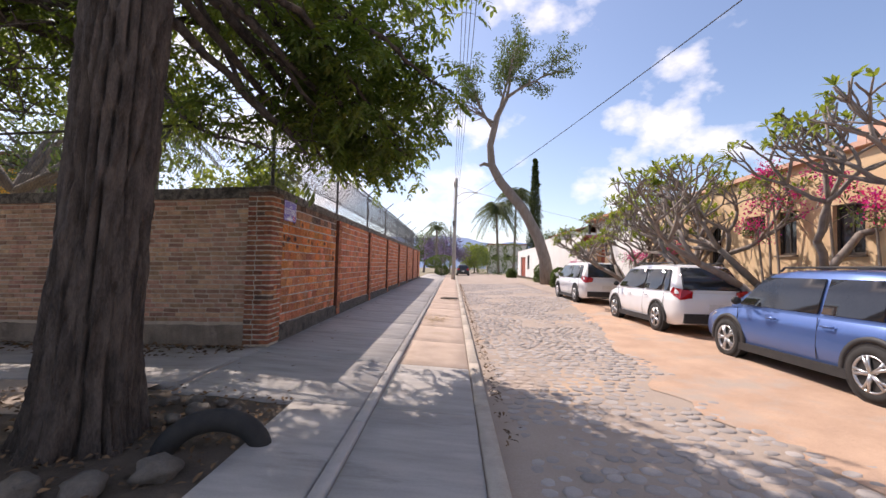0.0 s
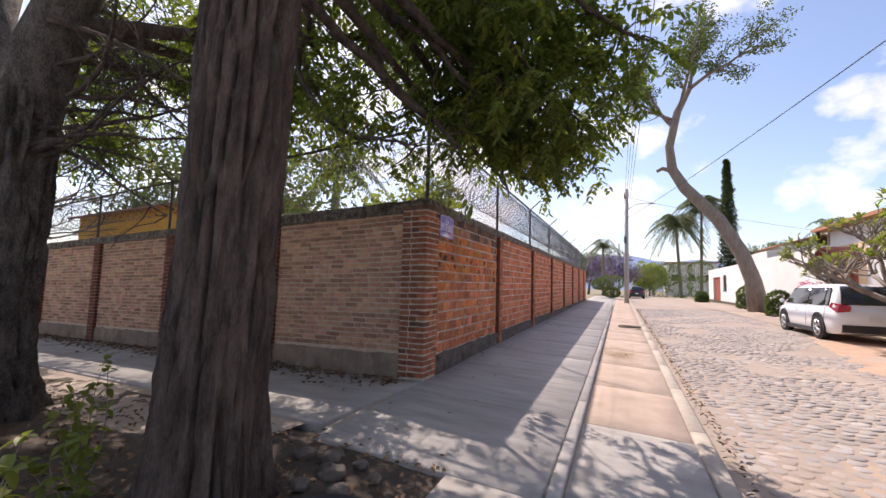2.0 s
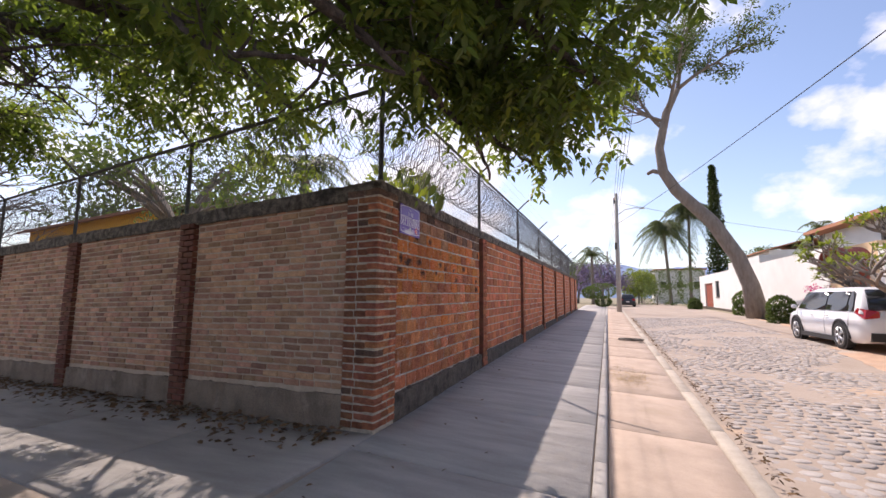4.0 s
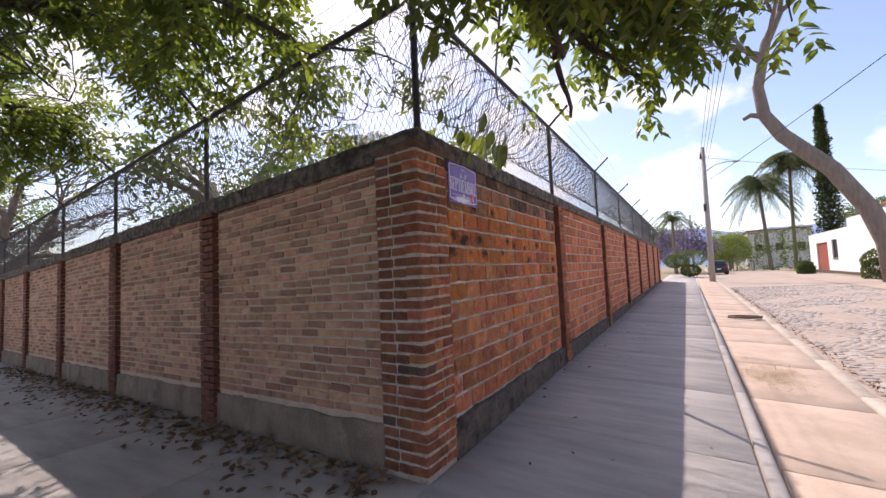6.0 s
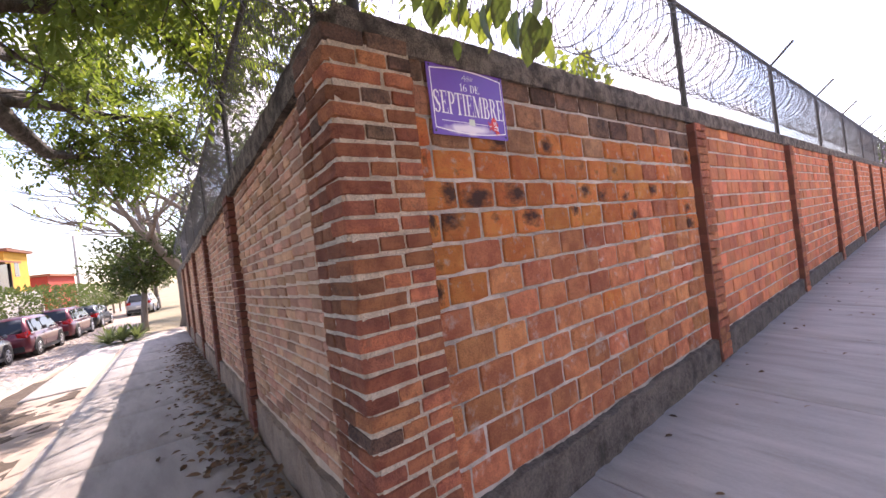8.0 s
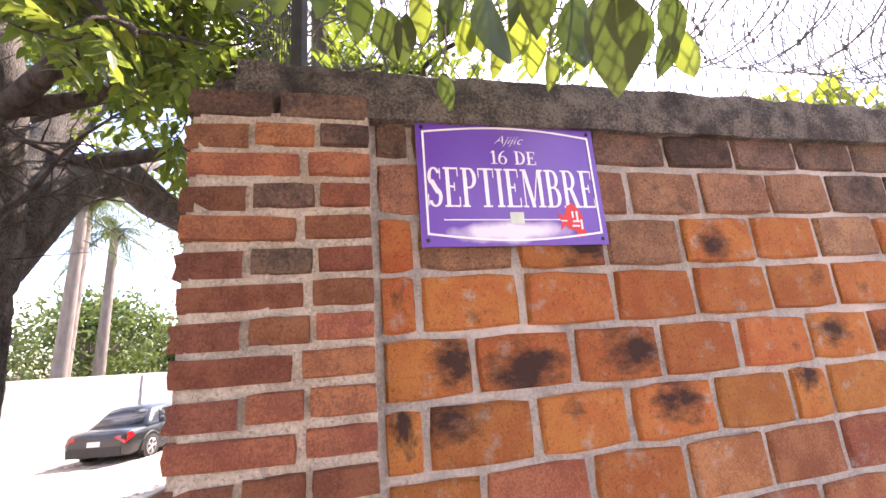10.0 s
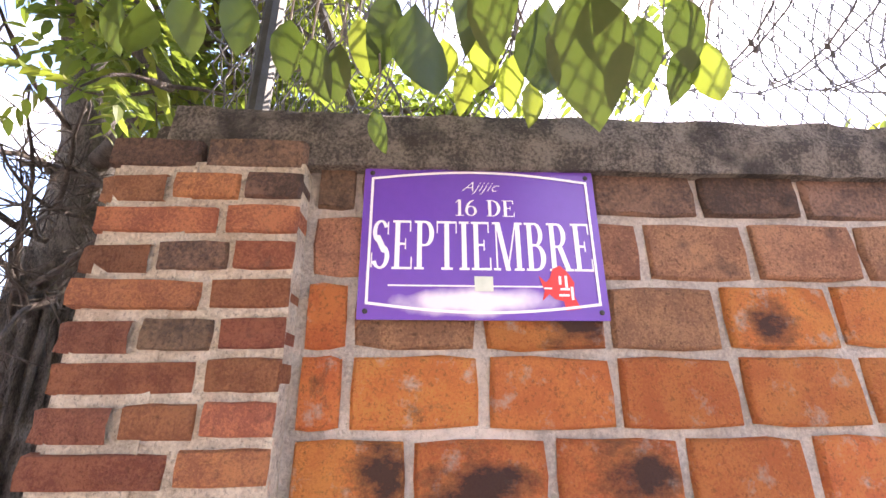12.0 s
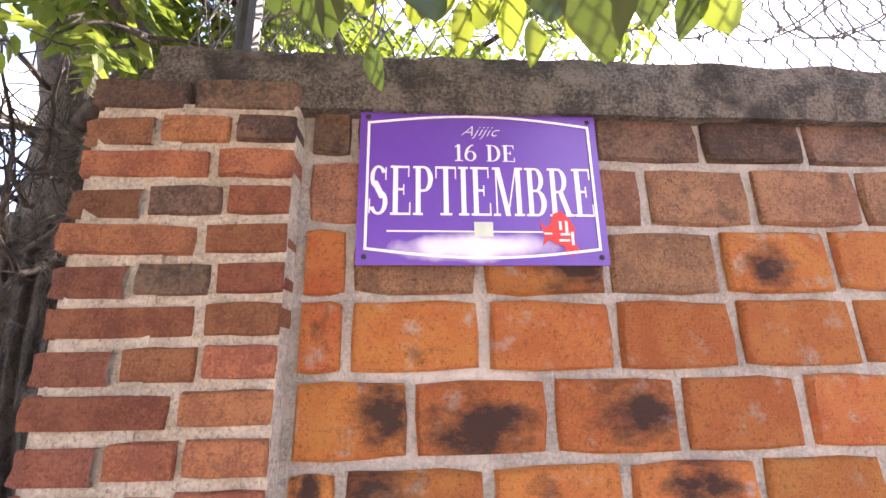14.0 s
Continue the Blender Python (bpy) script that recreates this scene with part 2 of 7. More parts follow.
BARK2 = mat("grey_bark", (0.28, 0.24, 0.205), (0.16, 0.13, 0.11), 3, 40, 0.95, 0.9, depth=0.02, stretch=(2, 2, 0.6))
BARK3 = mat("gnarled_bark", (0.23, 0.20, 0.175), (0.08, 0.07, 0.06), 5, 40, 0.95, 1.0, depth=0.08, stretch=(1.6, 1.6, 0.8), contrast=0.16, stain=((0.33, 0.30, 0.27), 3, 0.58), grain=0.8)
TWIG = mat("twig_bark", (0.30, 0.26, 0.23), (0.18, 0.15, 0.13), 6, 60, 0.9, 0.5, depth=0.01)
LEAF = mat("leaf", (0.055, 0.085, 0.022), (0.085, 0.12, 0.028), 2, 30, 0.42, 0.1, spec=0.4, vary=0.45, hue=0.03, thin=0.42, trans=(0.24, 0.33, 0.04))
LEAF_Y = mat("leaf_light", (0.115, 0.15, 0.026), (0.16, 0.175, 0.03), 2, 30, 0.5, 0.1, vary=0.35, hue=0.035, thin=0.42, trans=(0.34, 0.42, 0.05))
LEAF_D = mat("leaf_far", (0.065, 0.10, 0.03), (0.10, 0.13, 0.04), 2, 30, 0.6, 0.1, vary=0.3, hue=0.03, thin=0.3, trans=(0.16, 0.23, 0.05))
LEAF_P = mat("palm_leaf", (0.085, 0.115, 0.045), (0.12, 0.14, 0.06), 2, 30, 0.5, 0.1, vary=0.25, thin=0.3, trans=(0.2, 0.26, 0.08))
DRY = mat("dead_leaf", (0.20, 0.12, 0.06), (0.10, 0.06, 0.035), 6, 60, 0.9, 0.3, vary=0.5)
PINK = mat("bougainvillea", (0.62, 0.03, 0.19), (0.46, 0.02, 0.22), 3, 40, 0.7, 0.1, vary=0.3, hue=0.04, thin=0.4, trans=(0.8, 0.05, 0.25))
LILAC = mat("jacaranda_bloom", (0.30, 0.22, 0.36), (0.22, 0.18, 0.26), 3, 40, 0.8, 0.1, vary=0.25)
STEEL = mat("dark_steel", (0.10, 0.10, 0.095), (0.06, 0.055, 0.05), 20, 120, 0.6, 0.3, metal=0.6, depth=0.002)
WIRE = mat("weathered_wire", (0.15, 0.15, 0.16), (0.09, 0.09, 0.095), 30, 120, 0.65, 0.1, metal=0.3)
GALV = mat("galvanised_wire", (0.36, 0.37, 0.37), (0.26, 0.26, 0.26), 30, 120, 0.5, 0.1, metal=0.7)
POLE = mat("pole_concrete", (0.42, 0.40, 0.37), (0.33, 0.31, 0.29), 3, 60, 0.9, 0.4, depth=0.004)
CREAM = mat("cream_render", (0.74, 0.54, 0.33), (0.66, 0.46, 0.27), 1.2, 40, 0.92, 0.4, depth=0.006, stain=((0.58, 0.40, 0.25), 0.9, 0.6))
PEACH = mat("peach_render", (0.72, 0.45, 0.33), (0.64, 0.38, 0.28), 1.2, 40, 0.92, 0.4, depth=0.006)
WHITE = mat("white_render", (0.78, 0.76, 0.73), (0.68, 0.66, 0.63), 0.8, 40, 0.9, 0.3, depth=0.005)
GREYW = mat("weathered_white_wall", (0.66, 0.64, 0.62), (0.46, 0.44, 0.42), 0.9, 30, 0.92, 0.4, depth=0.006, stretch=(1, 1, 0.25), stain=((0.33, 0.31, 0.29), 0.7, 0.57))
YELLOW = mat("yellow_render", (0.75, 0.42, 0.07), (0.66, 0.35, 0.05), 1.5, 40, 0.9, 0.3, depth=0.005)
REDW = mat("red_render", (0.50, 0.075, 0.05), (0.40, 0.06, 0.04), 1.5, 40, 0.9, 0.3, depth=0.005)
GARAGE = mat("garage_wood", (0.34, 0.085, 0.045), (0.26, 0.06, 0.035), 4, 60, 0.6, 0.3, depth=0.004, stretch=(1, 1, 5))
TILE = mat("roof_tile", (0.42, 0.19, 0.11), (0.28, 0.12, 0.075), 3, 40, 0.9, 0.5, vary=0.25, depth=0.01)
DARKGLASS = mat("dark_window", (0.018, 0.02, 0.024), (0.03, 0.032, 0.036), 1, 20, 0.06, 0.0, spec=0.6)
FRAME = mat("window_frame", (0.06, 0.05, 0.045), (0.04, 0.035, 0.03), 10, 60, 0.5, 0.1)
RUBBER = mat("rubber", (0.022, 0.022, 0.023), (0.04, 0.038, 0.036), 8, 80, 0.85, 0.4, depth=0.004)
TRIM = mat("black_plastic", (0.025, 0.025, 0.027), (0.04, 0.04, 0.04), 8, 80, 0.6, 0.1)
ALLOY = mat("alloy", (0.62, 0.62, 0.63), (0.5, 0.5, 0.5), 10, 60, 0.3, 0.0, metal=0.85)
CHROME = mat("bright_trim", (0.75, 0.75, 0.76), (0.65, 0.65, 0.66), 10, 60, 0.15, 0.0, metal=1.0)
REDLAMP = mat("tail_lamp", (0.42, 0.012, 0.015), (0.3, 0.01, 0.012), 10, 60, 0.12, 0.0, spec=0.6)
CLEARLAMP = mat("head_lamp", (0.7, 0.71, 0.73), (0.5, 0.5, 0.52), 10, 60, 0.1, 0.0, spec=0.6)
PLATE = mat("number_plate", (0.75, 0.75, 0.73), (0.6, 0.6, 0.6), 20, 60, 0.5, 0.0)
PURPLE = mat("purple_enamel", (0.155, 0.065, 0.42), (0.13, 0.055, 0.37), 3, 40, 0.28, 0.05, spec=0.5)
pn_, pl_ = PURPLE.node_tree.nodes, PURPLE.node_tree.links
pp = pn_["Principled BSDF"]
psrc = pp.inputs["Base Color"].links[0].from_socket
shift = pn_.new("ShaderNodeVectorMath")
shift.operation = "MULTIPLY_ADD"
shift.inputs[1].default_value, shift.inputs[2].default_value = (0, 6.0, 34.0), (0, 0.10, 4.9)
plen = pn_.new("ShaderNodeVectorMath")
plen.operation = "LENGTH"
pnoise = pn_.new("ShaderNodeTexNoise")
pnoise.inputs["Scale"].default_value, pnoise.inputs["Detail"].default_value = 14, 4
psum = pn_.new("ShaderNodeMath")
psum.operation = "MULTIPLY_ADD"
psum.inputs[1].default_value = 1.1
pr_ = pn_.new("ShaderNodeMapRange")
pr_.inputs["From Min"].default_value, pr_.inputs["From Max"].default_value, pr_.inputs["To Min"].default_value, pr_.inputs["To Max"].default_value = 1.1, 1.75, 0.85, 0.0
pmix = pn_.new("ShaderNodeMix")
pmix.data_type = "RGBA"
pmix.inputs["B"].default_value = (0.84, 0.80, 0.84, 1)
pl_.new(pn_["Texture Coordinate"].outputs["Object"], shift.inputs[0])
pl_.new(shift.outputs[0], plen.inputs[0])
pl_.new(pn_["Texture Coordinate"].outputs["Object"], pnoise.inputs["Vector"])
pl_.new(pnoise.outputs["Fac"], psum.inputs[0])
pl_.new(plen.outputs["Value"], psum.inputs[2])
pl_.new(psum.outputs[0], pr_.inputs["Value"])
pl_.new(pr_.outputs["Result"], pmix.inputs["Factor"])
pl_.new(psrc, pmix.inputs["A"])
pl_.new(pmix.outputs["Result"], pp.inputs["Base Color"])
SIGNWHITE = mat("sign_white", (0.86, 0.84, 0.86), (0.8, 0.78, 0.82), 8, 60, 0.4, 0.0)
TAG = mat("pale_tag", (0.62, 0.68, 0.60), (0.5, 0.58, 0.5), 30, 90, 0.5, 0.0)
STICKER = mat("red_sticker", (0.68, 0.05, 0.045), (0.6, 0.04, 0.04), 8, 60, 0.4, 0.0)
ROCK = mat("rock", (0.19, 0.165, 0.14), (0.09, 0.08, 0.07), 5, 60, 0.95, 0.9, depth=0.02)
MOUNT = mat("far_mountain", (0.20, 0.27, 0.42), (0.16, 0.23, 0.37), 0.004, 0.03, 1.0, 0.0)


def paint(name, col, metal=0.25):
    return mat(name, col, [c * 0.93 for c in col], 3, 300, 0.3, 0.0, metal=metal, coat=0.7, spec=0.5)


# ---- mesh helpers ----
class Soup:
    """Vertices and faces gathered for one mesh."""

    def __init__(self):
        self.v, self.f = [], []

    def quad(self, a, b, c, d):
        k = len(self.v)
        self.v += [a, b, c, d]
        self.f.append((k, k + 1, k + 2, k + 3))

    def box(self, lo, hi, P=None):
        k = len(self.v)
        pts = [(x, y, z) for z in (lo[2], hi[2]) for y in (lo[1], hi[1]) for x in (lo[0], hi[0])]
        self.v += [P(*q) for q in pts] if P else pts
        self.f += [tuple(k + i for i in q) for q in ((0, 2, 3, 1), (4, 5, 7, 6), (0, 1, 5, 4), (2, 6, 7, 3), (0, 4, 6, 2), (1, 3, 7, 5))]

    def tube(self, pts, radii, sides=6, cap=True):
        pts = [Vector(p) for p in pts]
        k0 = len(self.v)
        side = None
        for i, p in enumerate(pts):
            d = (pts[min(i + 1, len(pts) - 1)] - pts[max(i - 1, 0)]).normalized()
            if side is None or abs(side.dot(d)) > 0.99:
                side = d.orthogonal().normalized()
            side = (side - d * side.dot(d)).normalized()
            up = d.cross(side)
            r = radii[i] if isinstance(radii, (list, tuple)) else radii
            for j in range(sides):
                a = 2 * math.pi * j / sides
                self.v.append(tuple(p + (side * math.cos(a) + up * math.sin(a)) * r))
        for i in range(len(pts) - 1):
            for j in range(sides):
                a, b = k0 + i * sides + j, k0 + i * sides + (j + 1) % sides
                self.f.append((a, b, b + sides, a + sides))
        if cap:
            self.f.append(tuple(k0 + j for j in reversed(range(sides))))
            self.f.append(tuple(k0 + (len(pts) - 1) * sides + j for j in range(sides)))

    def brick(self, u0, u1, z0, z1, vb, vf, P, c=0.006, rnd=None):
        """A brick with its front edges worn off, in a wall's own axes."""
        k = len(self.v)
        j = (lambda: rnd.uniform(-0.003, 0.003)) if rnd else (lambda: 0.0)
        w = vf + j() * 1.3
        for v, e in ((vb, 0), (w - c, 0), (w, c)):
            for a, b in ((u0 + e, z0 + e), (u1 - e, z0 + e), (u1 - e, z1 - e), (u0 + e, z1 - e)):
                self.v.append(P(a + j(), v, b + j()))
        for r in (0, 4):
            for i in range(4):
                a, b = k + r + i, k + r + (i + 1) % 4
                self.f.append((a, b, b + 4, a + 4))
        self.f.append((k + 8, k + 9, k + 10, k + 11))

    def leaf(self, p, d, n, length, width):
        """An oval leaf blade of two folded halves with a bent tip."""
        s = d.cross(n).normalized() * (width / 2)
        k = len(self.v)
        m1, m2, t = p + d * length * 0.3, p + d * length * 0.66 - n * length * 0.05, p + d * length - n * length * 0.16
        q = n * width * 0.12
        self.v += [tuple(p), tuple(m1 + s * 0.9 + q), tuple(m2 + s * 0.8 + q), tuple(t), tuple(m2 - s * 0.8 + q), tuple(m1 - s * 0.9 + q), tuple(m1), tuple(m2)]
        self.f += [(k, k + 1, k + 6), (k + 1, k + 2, k + 7, k + 6), (k + 2, k + 3, k + 7), (k + 3, k + 4, k + 7), (k + 4, k + 5, k + 6, k + 7), (k + 5, k, k + 6)]

    def mesh(self, name, material, smooth=False):
        me = bpy.data.meshes.new(name)
        me.from_pydata(self.v, [], self.f)
        me.materials.append(material)
        if smooth:
            me.polygons.foreach_set("use_smooth", [True] * len(me.polygons))
        me.update()
        return me


def fix(me):
    bm = bmesh.new()
    bm.from_mesh(me)
    bmesh.ops.recalc_face_normals(bm, faces=bm.faces)
    bm.to_mesh(me)
    bm.free()
    return me


def part(name, soup, material, parent=None, label="", smooth=False, tidy=True):
    me = soup.mesh(name, material, smooth)
    if tidy and len(me.polygons) < 60000:
        fix(me)
    ob = new(name, me)
    if parent:
        ob.parent = parent
    if name in ("branch_work", "limb_work", "foliage", "crown", "fronds", "blades", "leaves", "leaf", "stems", "limbs", "leaf_tufts", "blossom", "mesh_panel", "barbed_coil", "sticker_bars", "stem"):
        ob["kind"] = "stuff"
    return tagged(ob, label)


def thing(name, label, category, at=(0, 0, 0), turn=0.0, group=""):
    ob = new(name)
    ob.empty_display_size = 0.2
    ob.matrix_basis = pose(*at, 0, 0, turn)
    return tagged(ob, label, category, group)


def lathe(prof, sides=20, axis="z", at=(0, 0, 0)):
    s = Soup()
    for r, h in prof:
        for j in range(sides):
            a = 2 * math.pi * j / sides
            q = (r * math.cos(a), r * math.sin(a), h)
            if axis == "y":
                q = (q[0], q[2], q[1])
            s.v.append((q[0] + at[0], q[1] + at[1], q[2] + at[2]))
    for i in range(len(prof) - 1):
        for j in range(sides):
            a, b = i * sides + j, i * sides + (j + 1) % sides
            s.f.append((a, b, b + sides, a + sides))
    s.f.append(tuple(reversed(range(sides))))
    s.f.append(tuple((len(prof) - 1) * sides + j for j in range(sides)))
    return s


def rnd_unit(r):
    while True:
        v = Vector((r.uniform(-1, 1), r.uniform(-1, 1), r.uniform(-1, 1)))
        if 0.05 < v.length < 1:
            return v.normalized()
# ---- large structure ----
A5 = radians(5.0)
C5, S5 = math.cos(A5), math.sin(A5)


def PE(u, v, z):
    """East wall: u runs north from the corner, v out to the street."""
    return (v, u, z + 0.008 * u)


def PS(u, v, z):
    """South wall: u runs west from the corner, v out to the side street."""
    return (-u * C5 - v * S5, u * S5 - v * C5, z - 0.029 * u)


E_LEN, S_LEN = 31.0, 19.5


def structure(name, soup, material, label, smooth=False):
    return tagged(part(name, soup, material, None, label, smooth), kind="structure")


def wall_core(name, P, length, label, material, start=0.0):
    s = Soup()
    s.box((0.22, -0.26, -0.6), (length, -0.074, 2.53), P)
    ob = structure(name, s, material, label)
    s = Soup()
    s.box((start, -0.2, -0.6), (0.438, -0.011, 2.49), P)
    part("mortar_bed", s, MORTAR_Q, ob, "tan mortar of the corner pier")
    return ob


wall_e = wall_core("wall_east", PE, E_LEN, "orange brick boundary wall with pale mortar joints", MORTAR, 0.032)
wall_s = wall_core("wall_south", PS, S_LEN, "pale thin-brick boundary wall along the side street", MORTAR_S, 0.024)


def rough_beam(name, P, u0, u1, v0, v1, z0, z1, step, amp, material, parent, label, seed, smooth=False):
    """A cast strip with uneven edges."""
    s, n = Soup(), max(2, int((u1 - u0) / step))
    for i in range(n + 1):
        u = u0 + (u1 - u0) * i / n
        ring = [(v0, z0), (v1, z0), (v1 + 0.004, (z0 + z1) / 2), (v1 - 0.004, z1 - 0.012), (v1 - 0.014, z1), (v0 + 0.02, z1), (v0, z1 - 0.02)]
        for j, (v, z) in enumerate(ring):
            d = noise.noise((u * 3.1, j * 1.7, seed)) * amp + noise.noise((u * 14, j * 2.1, seed + 5)) * amp * 0.7
            s.v.append(P(u, v + (d if j in (1, 2, 3, 4) else 0), z + (d if j > 2 else d * 0.6)))
    k = 7
    for i in range(n):
        for j in range(k):
            a, b = i * k + j, i * k + (j + 1) % k
            s.f.append((a, b, b + k, a + k))
    s.f.append(tuple(range(k)))
    s.f.append(tuple(n * k + j for j in range(k)))
    return part(name, s, material, parent, label, smooth)


rough_beam("capping", PE, 0.1, E_LEN, -0.24, -0.036, 2.5, 2.66, 0.03, 0.008, CAP, wall_e, "weathered grey concrete capping with black stains", 1)
rough_beam("capping", PS, 0.1, S_LEN, -0.24, -0.02, 2.46, 2.645, 0.04, 0.009, CAP, wall_s, "weathered grey concrete capping", 2)
rough_beam("plinth", PE, 0.43, E_LEN, -0.2, -0.01, -0.3, 0.275, 0.05, 0.022, PLINTH, wall_e, "rough dark concrete plinth", 3)
rough_beam("plinth", PS, 0.43, S_LEN, -0.2, -0.03, -0.5, 0.33, 0.07, 0.026, PLINTH_S, wall_s, "grey rendered plinth", 4)

# One sheet of ground to the horizon, just under the streets and pavements.
axis = [-3000, -900, -300, -120, -70, -45, -32, -26, -22, -18, -14, -10, -7, -5, -3, -1.5, 0, 1.2, 2.4, 3.4, 5, 7, 8.4, 11, 15, 20, 28, 40, 60, 90, 140, 300, 900, 3000]
s = Soup()
for y in axis:
    for x in axis:
        s.v.append((x, y, st(x, y) - 0.09 - 0.00002 * max(0, abs(x) + abs(y) - 200)))
n = len(axis)
for j in range(n - 1):
    for i in range(n - 1):
        s.f.append((j * n + i, j * n + i + 1, j * n + i + n + 1, j * n + i + n))
structure("ground", s, GROUND, "dry earth reaching to the horizon", True)


def sheet(name, nx, ny, P, material, label):
    s = Soup()
    for j in range(ny + 1):
        for i in range(nx + 1):
            s.v.append(P(i / nx, j / ny))
    for j in range(ny):
        for i in range(nx):
            a = j * (nx + 1) + i
            s.f.append((a, a + 1, a + nx + 2, a + nx + 1))
    return structure(name, s, material, label, True)


def street_pt(a, b):
    x, y = 3.3 + a * 7.2, -34 + b * 180
    return (x + (max(0, y - 40) * 0.02), y, st(x, y) + 0.012 * noise.noise((x * 1.3, y * 1.3, 3)))


road = sheet("road", 40, 420, street_pt, EARTH, "dusty cobbled street with orange earth between the stones")


def dust_pt(a, b):
    y = -14 + b * 40
    x0 = 6.1 + 0.9 * noise.noise((y * 0.35, 2, 2)) + 0.25 * noise.noise((y * 1.7, 5, 2)) + max(0, y - 1) * 0.2
    x0 = min(x0, 10.2)
    x = x0 + a * (10.4 - x0)
    return (x, y, st(x, y) + 0.006 + 0.012 * min(1, a * 6) + 0.01 * noise.noise((x * 1.1, y * 1.1, 8)))


sheet("road_dust", 24, 160, dust_pt, DUST, "orange dust spread over the cobbles")


def kerb_y(x):
    """Kerb of the side street."""
    return -4.6 + 0.17 * max(0, -x)


def side_pt(a, b):
    x = 3.2 - a * 70
    y0, y1 = kerb_y(x) - 6.2, kerb_y(x) + 0.05
    y = y0 + b * (y1 - y0)
    return (x, y, st(min(x, 0), -4) + 0.012 * noise.noise((x, y, 7)) - 0.02)


road2 = sheet("road", 150, 20, side_pt, EARTH, "cobbled side street with pale dust")


def dirt_pt(a, b):
    x = 1.42 - a * 14
    y0, y1 = kerb_y(x) - 0.02, -2.15 + 0.087 * max(0, -x)
    y = y0 + b * (y1 - y0)
    return (x, y, g(x, y) - 0.035 + 0.05 * noise.noise((x * 1.1, y * 1.1, 2)) + 0.02 * noise.noise((x * 5, y * 5, 2)))


sheet("ground", 120, 24, dirt_pt, SOIL, "dark leaf-strewn soil of the tree pit")


def slab(P, x0, x1, y0, y1, top, seed, n=4):
    """A cast slab with worn edges that follows the fall of the pavement."""
    s, e = Soup(), 0.012
    xs = [x0, x0 + e] + [x0 + (x1 - x0) * i / n for i in range(1, n)] + [x1 - e, x1]
    ys = [y0, y0 + e] + [y0 + (y1 - y0) * i / n for i in range(1, n)] + [y1 - e, y1]
    for j, y in enumerate(ys):
        for i, x in enumerate(xs):
            edge = i in (0, len(xs) - 1) or j in (0, len(ys) - 1)
            q = P(x, y)
            s.v.append((q[0], q[1], top(q[0], q[1]) - (0.014 if edge else 0) + 0.004 * noise.noise((q[0] * 2, q[1] * 2, seed))))
    w = len(xs)
    for j in range(len(ys) - 1):
        for i in range(w - 1):
            a = j * w + i
            s.f.append((a, a + 1, a + w + 1, a + w))
    k = len(s.v)
    rim = [i for i in range(w)] + [j * w + w - 1 for j in range(1, len(ys))] + [(len(ys) - 1) * w + i for i in reversed(range(w - 1))] + [j * w for j in reversed(range(1, len(ys) - 1))]
    for i in rim:
        x, y, z = s.v[i]
        s.v.append((x, y, z - 0.1))
    for i in range(len(rim)):
        j = (i + 1) % len(rim)
        s.f.append((rim[i], rim[j], k + j, k + i))
    return s


flat = lambda x, y: (x, y)
s = Soup()
rows = [-34 + 2.0 * i for i in range(42)]
for y in rows[:-1]:
    for x0, x1 in ((1.4 if y < -3 else -0.1, 3.42),):
        k = len(s.v)
        s.v += [(x, yy, g(x, yy) - 0.03) for yy in (y, y + 2.0) for x in (x0, x1)]
        s.f.append((k, k + 1, k + 3, k + 2))
structure("pavement_bed", s, EARTH, "earth showing in the pavement joints")
pave_e = tagged(new("pavement"), "grey concrete pavement of brushed slabs", kind="structure")
pave_s = tagged(new("pavement"), "grey concrete pavement along the side street", kind="structure")
s = Soup()
for i in range(14):
    u0, u1 = 0.2 + i * 1.6, 0.2 + (i + 1) * 1.6
    k = len(s.v)
    for u in (u0, u1):
        for v in (-0.02, 3.0):
            q = PS(u, v, 0)
            s.v.append((q[0], q[1], g(q[0], q[1]) - 0.03))
    s.f.append((k, k + 1, k + 3, k + 2))
structure("pavement_bed", s, EARTH, "earth under the side pavement")


# ---- fence on the wall ----
def chain_link(P, u0, u1, v, z0, z1, pitch=0.062, r=0.0017):
    s = Soup()
    n = int((u1 - u0) / pitch)
    rows_ = int((z1 - z0) / (pitch * 0.9))
    dz = (z1 - z0) / rows_
    for i in range(n):
        u = u0 + i * pitch
        pts = [P(u + (pitch * 0.98 if k % 2 else -pitch * 0.02) * 0.5 + noise.noise((u * 2, k * 0.3, 1)) * 0.006, v + (0.004 if k % 2 else -0.004), z0 + k * dz) for k in range(rows_ + 1)]
        s.tube(pts, r, 3, False)
        pts = [P(u + (-pitch * 0.02 if k % 2 else pitch * 0.98) * 0.5 + pitch * 0.5 + noise.noise((u * 2, k * 0.3, 1)) * 0.006, v + (-0.004 if k % 2 else 0.004), z0 + k * dz) for k in range(rows_ + 1)]
        s.tube(pts, r, 3, False)
    return s


